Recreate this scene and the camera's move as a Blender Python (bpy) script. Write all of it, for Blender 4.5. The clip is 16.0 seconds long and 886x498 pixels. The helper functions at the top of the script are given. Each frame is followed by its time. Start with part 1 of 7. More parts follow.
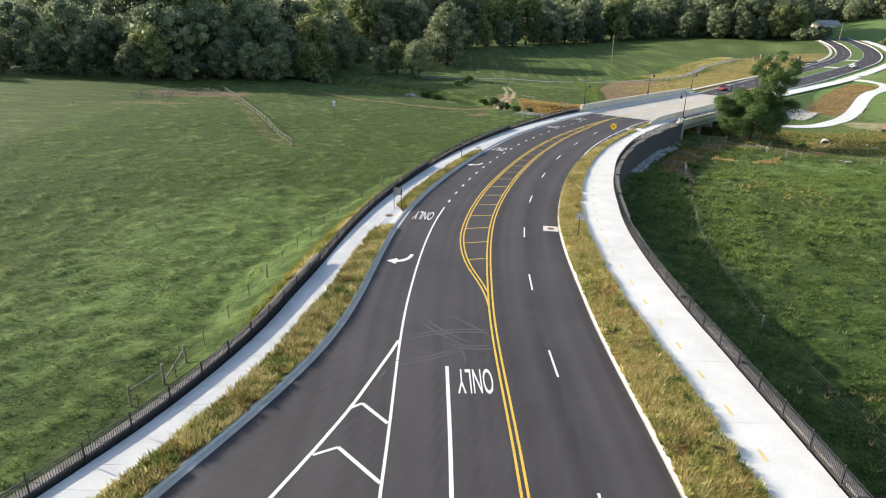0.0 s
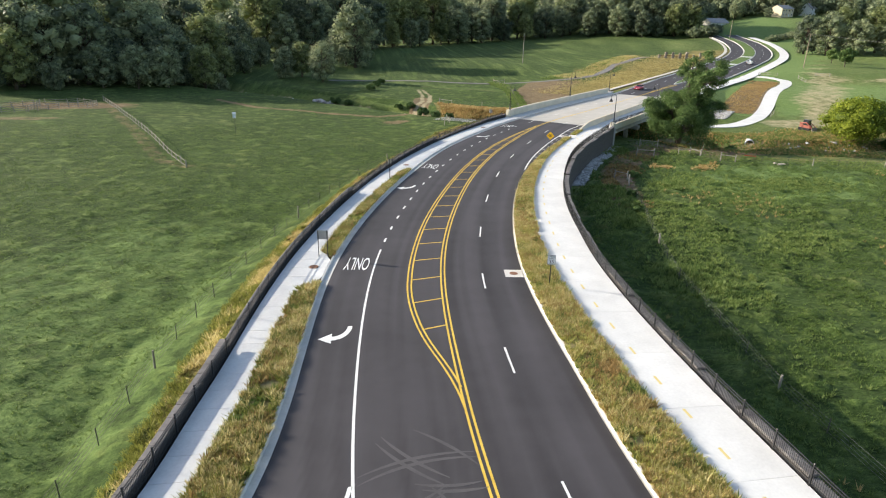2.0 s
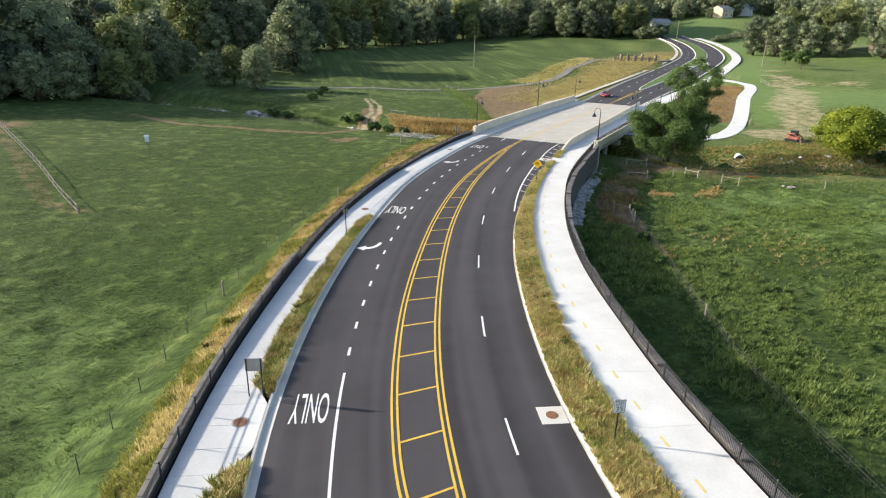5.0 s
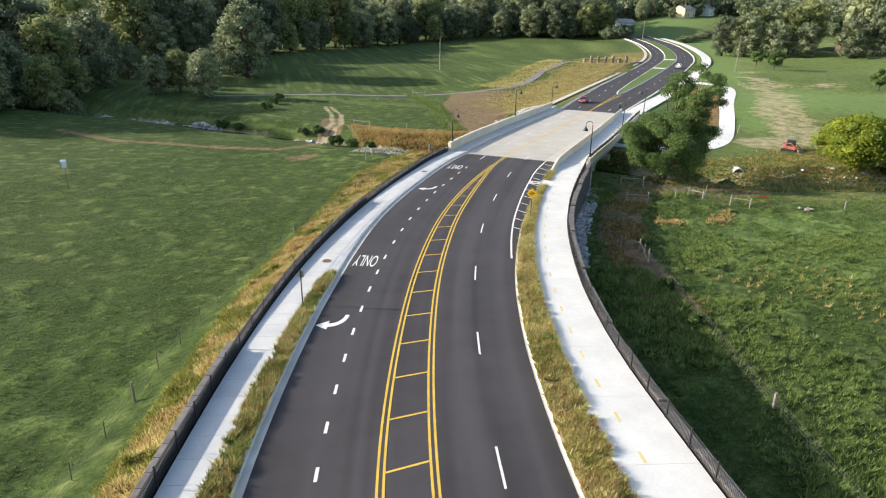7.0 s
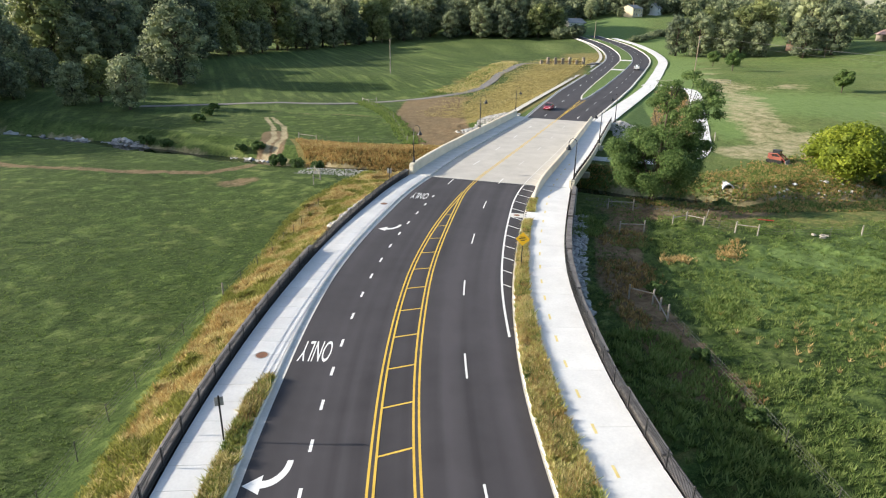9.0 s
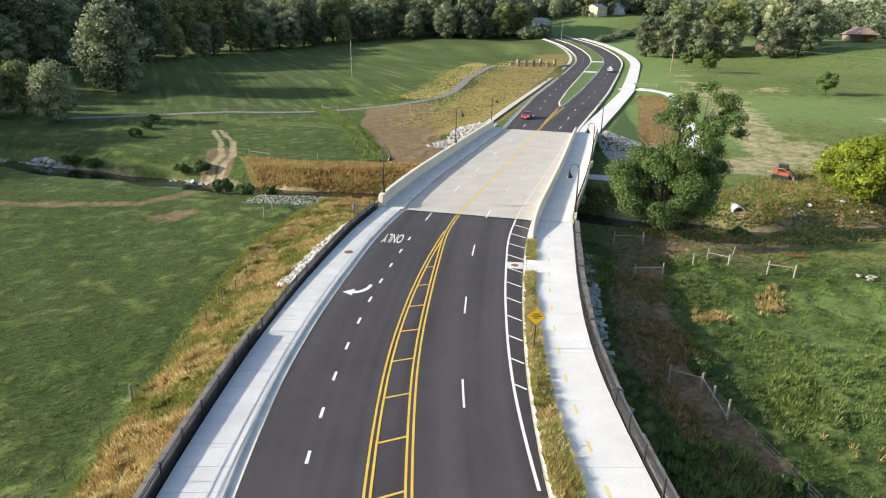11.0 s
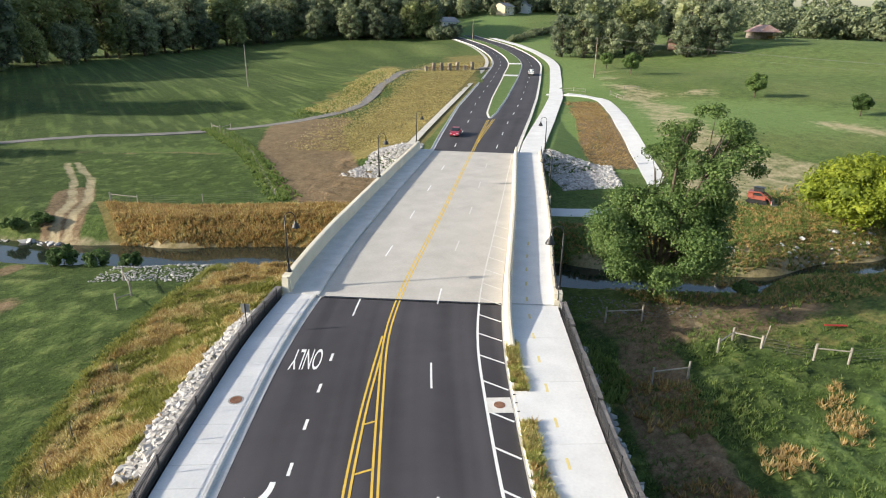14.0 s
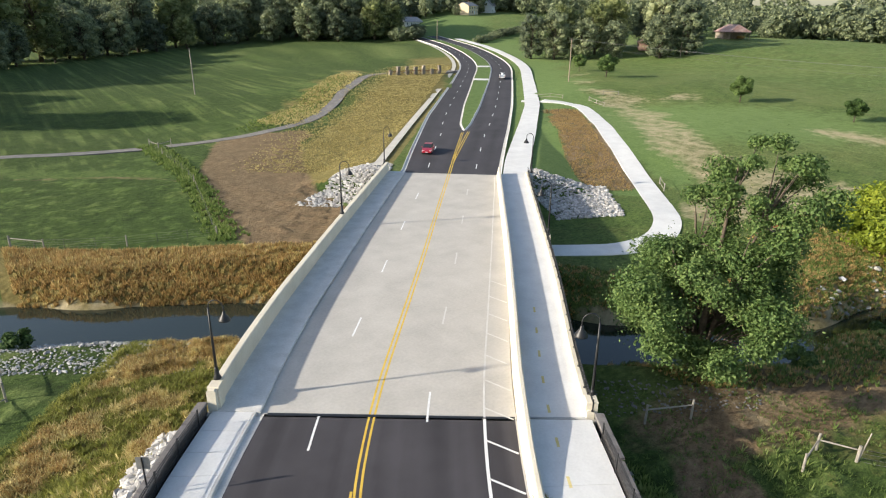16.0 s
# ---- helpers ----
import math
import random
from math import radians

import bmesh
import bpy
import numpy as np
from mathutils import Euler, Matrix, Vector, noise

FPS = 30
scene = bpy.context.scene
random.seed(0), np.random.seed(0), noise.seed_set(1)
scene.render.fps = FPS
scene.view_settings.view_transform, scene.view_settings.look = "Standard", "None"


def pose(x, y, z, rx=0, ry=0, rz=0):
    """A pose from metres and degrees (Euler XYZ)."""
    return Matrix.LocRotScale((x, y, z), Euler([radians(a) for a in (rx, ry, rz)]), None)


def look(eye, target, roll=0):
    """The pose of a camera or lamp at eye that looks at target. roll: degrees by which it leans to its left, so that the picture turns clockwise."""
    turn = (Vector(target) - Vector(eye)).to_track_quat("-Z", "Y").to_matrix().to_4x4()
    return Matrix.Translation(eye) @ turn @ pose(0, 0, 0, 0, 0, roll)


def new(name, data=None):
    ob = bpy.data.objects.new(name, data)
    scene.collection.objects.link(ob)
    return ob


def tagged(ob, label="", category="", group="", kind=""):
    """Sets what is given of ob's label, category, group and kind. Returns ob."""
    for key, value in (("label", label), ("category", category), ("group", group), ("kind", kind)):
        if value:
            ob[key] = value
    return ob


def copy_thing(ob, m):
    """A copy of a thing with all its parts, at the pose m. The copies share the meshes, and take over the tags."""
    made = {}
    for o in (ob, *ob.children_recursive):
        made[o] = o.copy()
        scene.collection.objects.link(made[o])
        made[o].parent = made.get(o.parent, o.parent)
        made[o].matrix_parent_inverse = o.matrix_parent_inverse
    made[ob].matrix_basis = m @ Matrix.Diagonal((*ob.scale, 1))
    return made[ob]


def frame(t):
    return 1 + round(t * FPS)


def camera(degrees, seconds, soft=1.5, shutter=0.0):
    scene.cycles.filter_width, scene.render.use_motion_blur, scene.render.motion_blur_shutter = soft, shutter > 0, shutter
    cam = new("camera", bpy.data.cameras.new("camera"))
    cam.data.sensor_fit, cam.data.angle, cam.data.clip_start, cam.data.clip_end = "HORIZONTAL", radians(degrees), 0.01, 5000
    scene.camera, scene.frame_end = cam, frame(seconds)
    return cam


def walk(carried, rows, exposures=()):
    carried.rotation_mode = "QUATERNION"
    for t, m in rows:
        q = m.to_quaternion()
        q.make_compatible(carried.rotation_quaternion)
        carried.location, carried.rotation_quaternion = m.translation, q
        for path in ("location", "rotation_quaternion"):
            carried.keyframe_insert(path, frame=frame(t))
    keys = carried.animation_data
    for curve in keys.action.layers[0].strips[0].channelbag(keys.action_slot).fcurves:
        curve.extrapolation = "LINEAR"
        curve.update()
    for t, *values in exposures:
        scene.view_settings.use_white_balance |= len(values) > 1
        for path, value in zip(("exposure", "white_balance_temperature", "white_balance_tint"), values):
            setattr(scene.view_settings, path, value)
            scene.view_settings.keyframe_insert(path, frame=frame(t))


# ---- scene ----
cam = camera(71.8, 16.0, soft=1.1)
METRES, EYE, TILT, LEAN, TURN = 111.0, 19.1, 0.0, 0.0, 0.0
EXPOSURE = 0.74
ROWS = [
    (0.0, 0.0, 0.0, 0.0, 0.49, -20.79, -1.28),
    (0.5, -0.0054, 0.028, 0.0006, -1.17, -20.78, -1.26),
    (1.0, -0.0105, 0.0559, 0.0009, -3.25, -20.77, -1.23),
    (1.5, -0.0149, 0.0835, 0.0011, -5.94, -20.75, -1.2),
    (2.0, -0.0187, 0.1107, 0.0015, -8.17, -20.73, -1.16),
    (2.5, -0.0213, 0.1378, 0.0021, -9.31, -20.71, -1.17),
    (3.0, -0.0226, 0.1654, 0.0025, -10.19, -20.69, -1.16),
    (3.5, -0.0229, 0.1939, 0.003, -11.24, -20.66, -1.15),
    (4.0, -0.0222, 0.2231, 0.0037, -12.39, -20.66, -1.16),
    (6.5, -0.0061, 0.3765, 0.0064, -15.51, -20.59, -1.14),
    (7.0, -0.001, 0.4082, 0.0071, -17.08, -20.58, -1.09),
    (7.5, 0.0044, 0.4403, 0.0079, -18.42, -20.57, -1.06),
    (8.0, 0.0107, 0.4723, 0.0086, -19.41, -20.54, -1.02),
    (8.5, 0.0177, 0.5045, 0.0091, -20.51, -20.54, -0.99),
    (9.0, 0.0252, 0.5368, 0.0096, -21.85, -20.53, -0.96),
    (9.5, 0.0334, 0.5689, 0.0103, -23.26, -20.54, -0.94),
    (12.0, 0.085, 0.7234, 0.0144, -27.79, -20.54, -0.84),
    (12.5, 0.0966, 0.7535, 0.0151, -30.01, -20.54, -0.77),
    (13.0, 0.1087, 0.7831, 0.016, -31.77, -20.54, -0.7),
    (13.5, 0.1216, 0.8125, 0.0166, -32.95, -20.54, -0.65),
    (14.0, 0.1355, 0.8418, 0.0176, -33.86, -20.54, -0.62),
    (14.5, 0.1505, 0.8709, 0.0187, -34.43, -20.56, -0.6),
    (15.0, 0.1662, 0.9, 0.0196, -35.06, -20.55, -0.57),
    (15.5, 0.1827, 0.9291, 0.0206, -36.33, -20.57, -0.55),
    (16.0, 0.1996, 0.9576, 0.0214, -37.32, -20.57, -0.53),
]
walk(cam, [(t, pose(0, 0, EYE, TILT, LEAN, TURN) @ pose(METRES * x, METRES * y, METRES * z, 90 + pitch, roll, yaw)) for t, x, y, z, yaw, pitch, roll in ROWS], exposures=[(0.0, EXPOSURE + 0.06), (8.0, EXPOSURE + 0.08), (12.0, EXPOSURE + 0.02), (16.0, EXPOSURE - 0.08)])

# ---------------------------------------------------------------- light
SUN_DIR = Vector((-0.92, 0.39, 0.37)).normalized()
world = bpy.data.worlds.new("world")
scene.world = world
world.use_nodes = True
wn = world.node_tree.nodes
sky = wn.new("ShaderNodeTexSky")
sky.sky_type = 'NISHITA'
sky.sun_disc = False
sky.sun_elevation = math.asin(SUN_DIR.z)
sky.sun_rotation = math.atan2(SUN_DIR.x, SUN_DIR.y)
sky.air_density, sky.dust_density, sky.ozone_density = 1.0, 1.9, 1.05
world.node_tree.links.new(sky.outputs[0], wn["Background"].inputs[0])
wn["Background"].inputs[1].default_value = 0.138
sun = new("sun", bpy.data.lights.new("sun", 'SUN'))
sun.data.energy, sun.data.angle, sun.data.color = 4.8, radians(0.9), (1.0, 0.92, 0.79)
sun.matrix_world = look(SUN_DIR * 100, (0, 0, 0))


# ---------------------------------------------------------------- materials
def mat_base(name, rough=0.8, metal=0.0, spec=0.3):
    m = bpy.data.materials.new(name)
    m.use_nodes = True
    b = m.node_tree.nodes["Principled BSDF"]
    b.inputs["Roughness"].default_value, b.inputs["Metallic"].default_value = rough, metal
    b.inputs["Specular IOR Level"].default_value = spec
    return m, m.node_tree.nodes, m.node_tree.links, b


def n_noise(nodes, links, scale, detail=4.0, rough=0.55, coord=None, stretch=None):
    """Noise in world metres: scale is in cycles per metre."""
    if coord is None:
        coord = nodes.new("ShaderNodeNewGeometry").outputs["Position"]
    if stretch:
        mp = nodes.new("ShaderNodeMapping")
        mp.inputs["Scale"].default_value = stretch
        links.new(coord, mp.inputs[0])
        coord = mp.outputs[0]
    n = nodes.new("ShaderNodeTexNoise")
    n.inputs["Scale"].default_value, n.inputs["Detail"].default_value, n.inputs["Roughness"].default_value = scale, detail, rough
    links.new(coord, n.inputs["Vector"])
    return n.outputs[0]


def n_ramp(nodes, links, fac, stops):
    r = nodes.new("ShaderNodeValToRGB")
    el = r.color_ramp.elements
    for i, (p, c) in enumerate(stops):
        e = el[i] if i < 2 else el.new(p)
        e.position, e.color = p, (*c, 1) if len(c) == 3 else c
    links.new(fac, r.inputs[0])
    return r.outputs[0]


def n_mix(nodes, links, fac, a, b, mode='MIX'):
    m = nodes.new("ShaderNodeMix")
    m.data_type, m.blend_type = 'RGBA', mode
    for sock, v in ((m.inputs[0], fac), (m.inputs[6], a), (m.inputs[7], b)):
        if isinstance(v, (int, float)):
            sock.default_value = v
        elif isinstance(v, tuple):
            sock.default_value = (*v, 1)
        else:
            links.new(v, sock)
    return m.outputs[2]


def n_math(nodes, links, op, a, b=0.0, clamp=False):
    m = nodes.new("ShaderNodeMath")
    m.operation, m.use_clamp = op, clamp
    for sock, v in zip(m.inputs, (a, b)):
        if isinstance(v, (int, float)):
            sock.default_value = v
        else:
            links.new(v, sock)
    return m.outputs[0]


def n_bump(nodes, links, b, height, strength, dist):
    n = nodes.new("ShaderNodeBump")
    n.inputs["Strength"].default_value, n.inputs["Distance"].default_value = strength, dist
    links.new(height, n.inputs["Height"])
    links.new(n.outputs[0], b.inputs["Normal"])


def simple(name, lo, hi, scale=1.0, rough=0.8, metal=0.0, bump=0.0, fine=12.0, spec=0.3, per_object=0.0, stretch=None):
    """Two-scale mottled surface between two colours."""
    m, nodes, links, b = mat_base(name, rough, metal, spec)
    a = n_noise(nodes, links, scale, 5.0, stretch=stretch)
    f = n_noise(nodes, links, fine, 3.0)
    mixv = n_math(nodes, links, 'ADD', n_math(nodes, links, 'MULTIPLY', a, 0.65), n_math(nodes, links, 'MULTIPLY', f, 0.35))
    col = n_ramp(nodes, links, mixv, [(0.32, lo), (0.68, hi)])
    if per_object:
        oi = nodes.new("ShaderNodeObjectInfo")
        k = n_math(nodes, links, 'ADD', n_math(nodes, links, 'MULTIPLY', oi.outputs["Random"], per_object), 1 - per_object / 2)
        mul = nodes.new("ShaderNodeVectorMath")
        mul.operation = 'SCALE'
        links.new(col, mul.inputs[0])
        links.new(k, mul.inputs["Scale"])
        col = mul.outputs[0]
    links.new(col, b.inputs["Base Color"])
    if bump:
        n_bump(nodes, links, b, f, 0.6, bump)
    return m


def leaf_material(name, dark, mid, light, sheen=0.25):
    m, nodes, links, b = mat_base(name, 0.6, 0.0, 0.25)
    g = nodes.new("ShaderNodeNewGeometry")
    oi = nodes.new("ShaderNodeObjectInfo")
    big = n_noise(nodes, links, 0.35, 2.0)
    v = n_math(nodes, links, 'ADD', n_math(nodes, links, 'MULTIPLY', g.outputs["Random Per Island"], 0.45), n_math(nodes, links, 'MULTIPLY', big, 0.55))
    v = n_math(nodes, links, 'ADD', v, n_math(nodes, links, 'MULTIPLY', n_math(nodes, links, 'SUBTRACT', oi.outputs["Random"], 0.5), 0.35))
    col = n_ramp(nodes, links, v, [(0.15, dark), (0.8, light), (0.5, mid)])
    links.new(col, b.inputs["Base Color"])
    tr = nodes.new("ShaderNodeBsdfTranslucent")
    links.new(col, tr.inputs["Color"])
    mx = nodes.new("ShaderNodeMixShader")
    mx.inputs[0].default_value = sheen
    links.new(b.outputs[0], mx.inputs[1])
    links.new(tr.outputs[0], mx.inputs[2])
    links.new(mx.outputs[0], nodes["Material Output"].inputs["Surface"])
    return m


def ground_material():
    """Pasture; 'cover' says how far it is dry (r), pale earth (g), lush mown turf (b) or brown dead growth (alpha);
    'tussock' how tall it stands between gaps whose shade is put into the colour.
    """
    m, nodes, links, b = mat_base("pasture", 0.95, 0.0, 0.12)
    at = nodes.new("ShaderNodeAttribute")
    at.attribute_name = "cover"
    ts = nodes.new("ShaderNodeAttribute")
    ts.attribute_name = "tussock"
    sep = nodes.new("ShaderNodeSeparateColor")
    links.new(at.outputs["Color"], sep.inputs[0])
    big = n_noise(nodes, links, 0.035, 5.0, 0.6)
    midn = n_noise(nodes, links, 0.45, 6.0, 0.65)
    tuss = n_noise(nodes, links, 2.1, 5.0, 0.66, stretch=(0.8, 1.3, 1.0))
    fine = n_noise(nodes, links, 9.0, 4.0, 0.7)
    mixv = n_math(nodes, links, 'ADD', n_math(nodes, links, 'MULTIPLY', midn, 0.25), n_math(nodes, links, 'MULTIPLY', fine, 0.30))
    mixv = n_math(nodes, links, 'ADD', mixv, n_math(nodes, links, 'MULTIPLY', tuss, 0.45))
    grass = n_ramp(nodes, links, mixv, [(0.36, (0.022, 0.042, 0.010)), (0.64, (0.165, 0.225, 0.058)), (0.5, (0.080, 0.128, 0.030))])
    pale = n_ramp(nodes, links, mixv, [(0.36, (0.052, 0.078, 0.020)), (0.64, (0.265, 0.290, 0.105)), (0.5, (0.150, 0.185, 0.058))])
    grass = n_mix(nodes, links, n_ramp(nodes, links, big, [(0.40, (0, 0, 0)), (0.66, (0.9, 0.9, 0.9))]), grass, pale)
    lush = n_ramp(nodes, links, mixv, [(0.34, (0.060, 0.112, 0.028)), (0.66, (0.170, 0.240, 0.075))])
    dry = n_ramp(nodes, links, mixv, [(0.34, (0.070, 0.062, 0.020)), (0.66, (0.33, 0.262, 0.105)), (0.5, (0.185, 0.150, 0.052))])
    dirt = n_ramp(nodes, links, mixv, [(0.34, (0.235, 0.185, 0.105)), (0.66, (0.46, 0.390, 0.250))])
    brown = n_ramp(nodes, links, mixv, [(0.36, (0.070, 0.048, 0.030)), (0.64, (0.30, 0.215, 0.130)), (0.5, (0.180, 0.122, 0.072))])

    def edge(sock, lo=0.30, hi=0.62):
        w = n_math(nodes, links, 'ADD', sock, n_math(nodes, links, 'MULTIPLY', n_math(nodes, links, 'SUBTRACT', midn, 0.5), 0.9))
        mr = nodes.new("ShaderNodeMapRange")
        mr.inputs[1].default_value, mr.inputs[2].default_value = lo, hi
        links.new(w, mr.inputs[0])
        return n_math(nodes, links, 'MULTIPLY', mr.outputs[0], n_math(nodes, links, 'MULTIPLY', sock, 4.0, True), True)
    patch = n_noise(nodes, links, 0.16, 6.0, 0.7)
    straw = n_ramp(nodes, links, mixv, [(0.34, (0.085, 0.092, 0.028)), (0.66, (0.27, 0.255, 0.100))])
    grass = n_mix(nodes, links, n_ramp(nodes, links, patch, [(0.50, (0, 0, 0)), (0.72, (0.55, 0.55, 0.55))]), grass, straw)
    # darker green paints the shade low between tussocks into the base colour
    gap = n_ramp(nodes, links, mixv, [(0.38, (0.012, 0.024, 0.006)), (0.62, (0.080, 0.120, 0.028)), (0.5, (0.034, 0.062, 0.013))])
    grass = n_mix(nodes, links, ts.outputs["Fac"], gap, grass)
    col = n_mix(nodes, links, edge(sep.outputs[2]), grass, lush)
    col = n_mix(nodes, links, edge(sep.outputs[0]), col, dry)
    col = n_mix(nodes, links, edge(at.outputs["Alpha"]), col, brown)
    col = n_mix(nodes, links, edge(sep.outputs[1]), col, dirt)
    links.new(col, b.inputs["Base Color"])
    b.inputs["Sheen Weight"].default_value, b.inputs["Sheen Roughness"].default_value = 0.05, 0.5
    b.inputs["Sheen Tint"].default_value = (0.62, 0.72, 0.35, 1)
    h = n_math(nodes, links, 'ADD', n_math(nodes, links, 'MULTIPLY', tuss, 0.75), n_math(nodes, links, 'MULTIPLY', fine, 0.12))
    bare = n_math(nodes, links, 'MULTIPLY', n_math(nodes, links, 'ADD', sep.outputs[1], n_math(nodes, links, 'MULTIPLY', sep.outputs[2], 0.7)), 0.8, True)
    h = n_math(nodes, links, 'MULTIPLY', h, n_math(nodes, links, 'SUBTRACT', 1.0, bare))
    n_bump(nodes, links, b, h, 1.0, 0.30)
    return m


def asphalt_material(name, base):
    m, nodes, links, b = mat_base(name, 0.82, 0.0, 0.35)
    big = n_noise(nodes, links, 0.12, 4.0)
    fine = n_noise(nodes, links, 25.0, 3.0)
    streak = n_noise(nodes, links, 0.5, 3.0)
    v = n_math(nodes, links, 'ADD', n_math(nodes, links, 'MULTIPLY', big, 0.6), n_math(nodes, links, 'MULTIPLY', streak, 0.25))
    v = n_math(nodes, links, 'ADD', v, n_math(nodes, links, 'MULTIPLY', fine, 0.15))
    at = nodes.new("ShaderNodeAttribute")
    at.attribute_name = "wear"
    v = n_math(nodes, links, 'ADD', v, n_math(nodes, links, 'MULTIPLY', at.outputs["Fac"], 0.30))
    col = n_ramp(nodes, links, v, [(0.30, tuple(c * 0.72 for c in base)), (0.85, tuple(c * 1.75 for c in base))])
    links.new(col, b.inputs["Base Color"])
    n_bump(nodes, links, b, fine, 0.4, 0.01)
    return m


def water_material():
    m, nodes, links, b = mat_base("creek_water", 0.06, 0.0, 0.5)
    b.inputs["Base Color"].default_value = (0.018, 0.024, 0.018, 1)
    n_bump(nodes, links, b, n_noise(nodes, links, 1.4, 3.0), 0.12, 0.05)
    return m


def block_material():
    m, nodes, links, b = mat_base("wall_block", 0.9, 0.0, 0.2)
    fine = n_noise(nodes, links, 6.0, 5.0)
    col = n_ramp(nodes, links, fine, [(0.3, (0.050, 0.045, 0.042)), (0.7, (0.130, 0.118, 0.110))])
    oi = nodes.new("ShaderNodeObjectInfo")
    col = n_mix(nodes, links, n_math(nodes, links, 'MULTIPLY', oi.outputs["Random"], 0.4), col, (0.15, 0.13, 0.12))
    links.new(col, b.inputs["Base Color"])
    n_bump(nodes, links, b, fine, 0.7, 0.03)
    return m


M_GROUND = ground_material()
M_ASPHALT = asphalt_material("new_asphalt", (0.038, 0.035, 0.038))
M_DECK = simple("deck_concrete", (0.40, 0.375, 0.335), (0.53, 0.50, 0.45), 0.35, 0.85, bump=0.004, fine=5.0)
M_CONC = simple("pavement_concrete", (0.58, 0.575, 0.56), (0.72, 0.715, 0.695), 0.5, 0.85, bump=0.004, fine=6.0, per_object=0.05)
M_KERB = simple("kerb_concrete", (0.50, 0.48, 0.44), (0.68, 0.66, 0.62), 0.8, 0.85, bump=0.006, fine=8.0)
M_CREAM = simple("barrier_concrete", (0.60, 0.54, 0.42), (0.74, 0.68, 0.55), 0.5, 0.8, bump=0.005, fine=6.0)
M_GREYC = simple("pier_concrete", (0.30, 0.29, 0.27), (0.46, 0.45, 0.42), 0.5, 0.85, bump=0.006, fine=5.0)
M_WALL = block_material()
M_CAP = simple("cap_stone_grey", (0.11, 0.10, 0.098), (0.24, 0.225, 0.215), 1.5, 0.9, bump=0.02, fine=9.0, per_object=0.25)
M_BLACK = simple("black_painted_metal", (0.010, 0.010, 0.011), (0.022, 0.022, 0.023), 2.0, 0.45, 0.0, spec=0.5)
M_WHITE = simple("white_road_paint", (0.66, 0.66, 0.64), (0.82, 0.82, 0.80), 1.2, 0.7, fine=15.0)
M_YELLOW = simple("yellow_road_paint", (0.55, 0.36, 0.05), (0.74, 0.51, 0.09), 1.2, 0.7, fine=15.0)
M_WORN = simple("worn_white_paint", (0.50, 0.48, 0.44), (0.64, 0.63, 0.60), 1.2, 0.75, fine=15.0)
M_SKID = simple("scuffed_asphalt", (0.066, 0.062, 0.064), (0.105, 0.100, 0.102), 0.8, 0.85, fine=15.0)
M_FADED = simple("faded_yellow_paint", (0.62, 0.48, 0.14), (0.72, 0.62, 0.32), 1.5, 0.8, fine=12.0)
M_WATER = water_material()
M_ROCK = simple("pale_riprap", (0.30, 0.29, 0.27), (0.62, 0.61, 0.59), 1.5, 0.9, bump=0.03, fine=7.0)
M_WOOD = simple("weathered_wood", (0.16, 0.13, 0.10), (0.36, 0.31, 0.25), 2.0, 0.85, bump=0.01, fine=14.0, per_object=0.3)
M_BARK = simple("bark", (0.055, 0.042, 0.030), (0.15, 0.12, 0.09), 2.0, 0.9, bump=0.03, fine=9.0)
M_RUST = simple("rusty_iron", (0.12, 0.050, 0.022), (0.30, 0.13, 0.06), 3.0, 0.8, fine=20.0)
M_GRAVEL = simple("gravel", (0.13, 0.12, 0.115), (0.26, 0.245, 0.23), 0.8, 0.95, bump=0.02, fine=12.0)
M_PALEPATH = simple("pale_gravel", (0.46, 0.43, 0.37), (0.62, 0.59, 0.52), 0.8, 0.95, bump=0.02, fine=12.0)
M_LEAF = leaf_material("leaf_green", (0.030, 0.060, 0.016), (0.080, 0.140, 0.038), (0.165, 0.235, 0.072), 0.3)
M_LEAF_DARK = leaf_material("leaf_woodland", (0.062, 0.084, 0.058), (0.175, 0.212, 0.120), (0.36, 0.395, 0.215), 0.38)
M_LEAF_OLIVE = leaf_material("leaf_olive", (0.085, 0.108, 0.042), (0.21, 0.245, 0.095), (0.39, 0.415, 0.17), 0.38)
M_LEAF_YEL = leaf_material("leaf_yellow_green", (0.12, 0.165, 0.018), (0.27, 0.325, 0.034), (0.46, 0.48, 0.06), 0.42)
M_SOIL = simple("dry_verge_soil", (0.20, 0.165, 0.075), (0.40, 0.33, 0.16), 1.2, 0.95, bump=0.03, fine=8.0)
M_TURF = simple("mown_turf", (0.06, 0.11, 0.022), (0.14, 0.20, 0.055), 0.8, 0.95, bump=0.04, fine=9.0)
M_TUFT = leaf_material("tuft_dry", (0.24, 0.20, 0.075), (0.52, 0.43, 0.175), (0.76, 0.66, 0.33), 0.5)
M_TUFT_GREEN = leaf_material("tuft_green", (0.065, 0.110, 0.024), (0.145, 0.215, 0.052), (0.28, 0.34, 0.105), 0.5)
M_TUFT_LIME = leaf_material("tuft_lime", (0.14, 0.155, 0.032), (0.34, 0.345, 0.085), (0.56, 0.53, 0.18), 0.5)
M_TUFT_BROWN = leaf_material("tuft_brown", (0.18, 0.12, 0.045), (0.42, 0.285, 0.11), (0.66, 0.48, 0.22), 0.5)


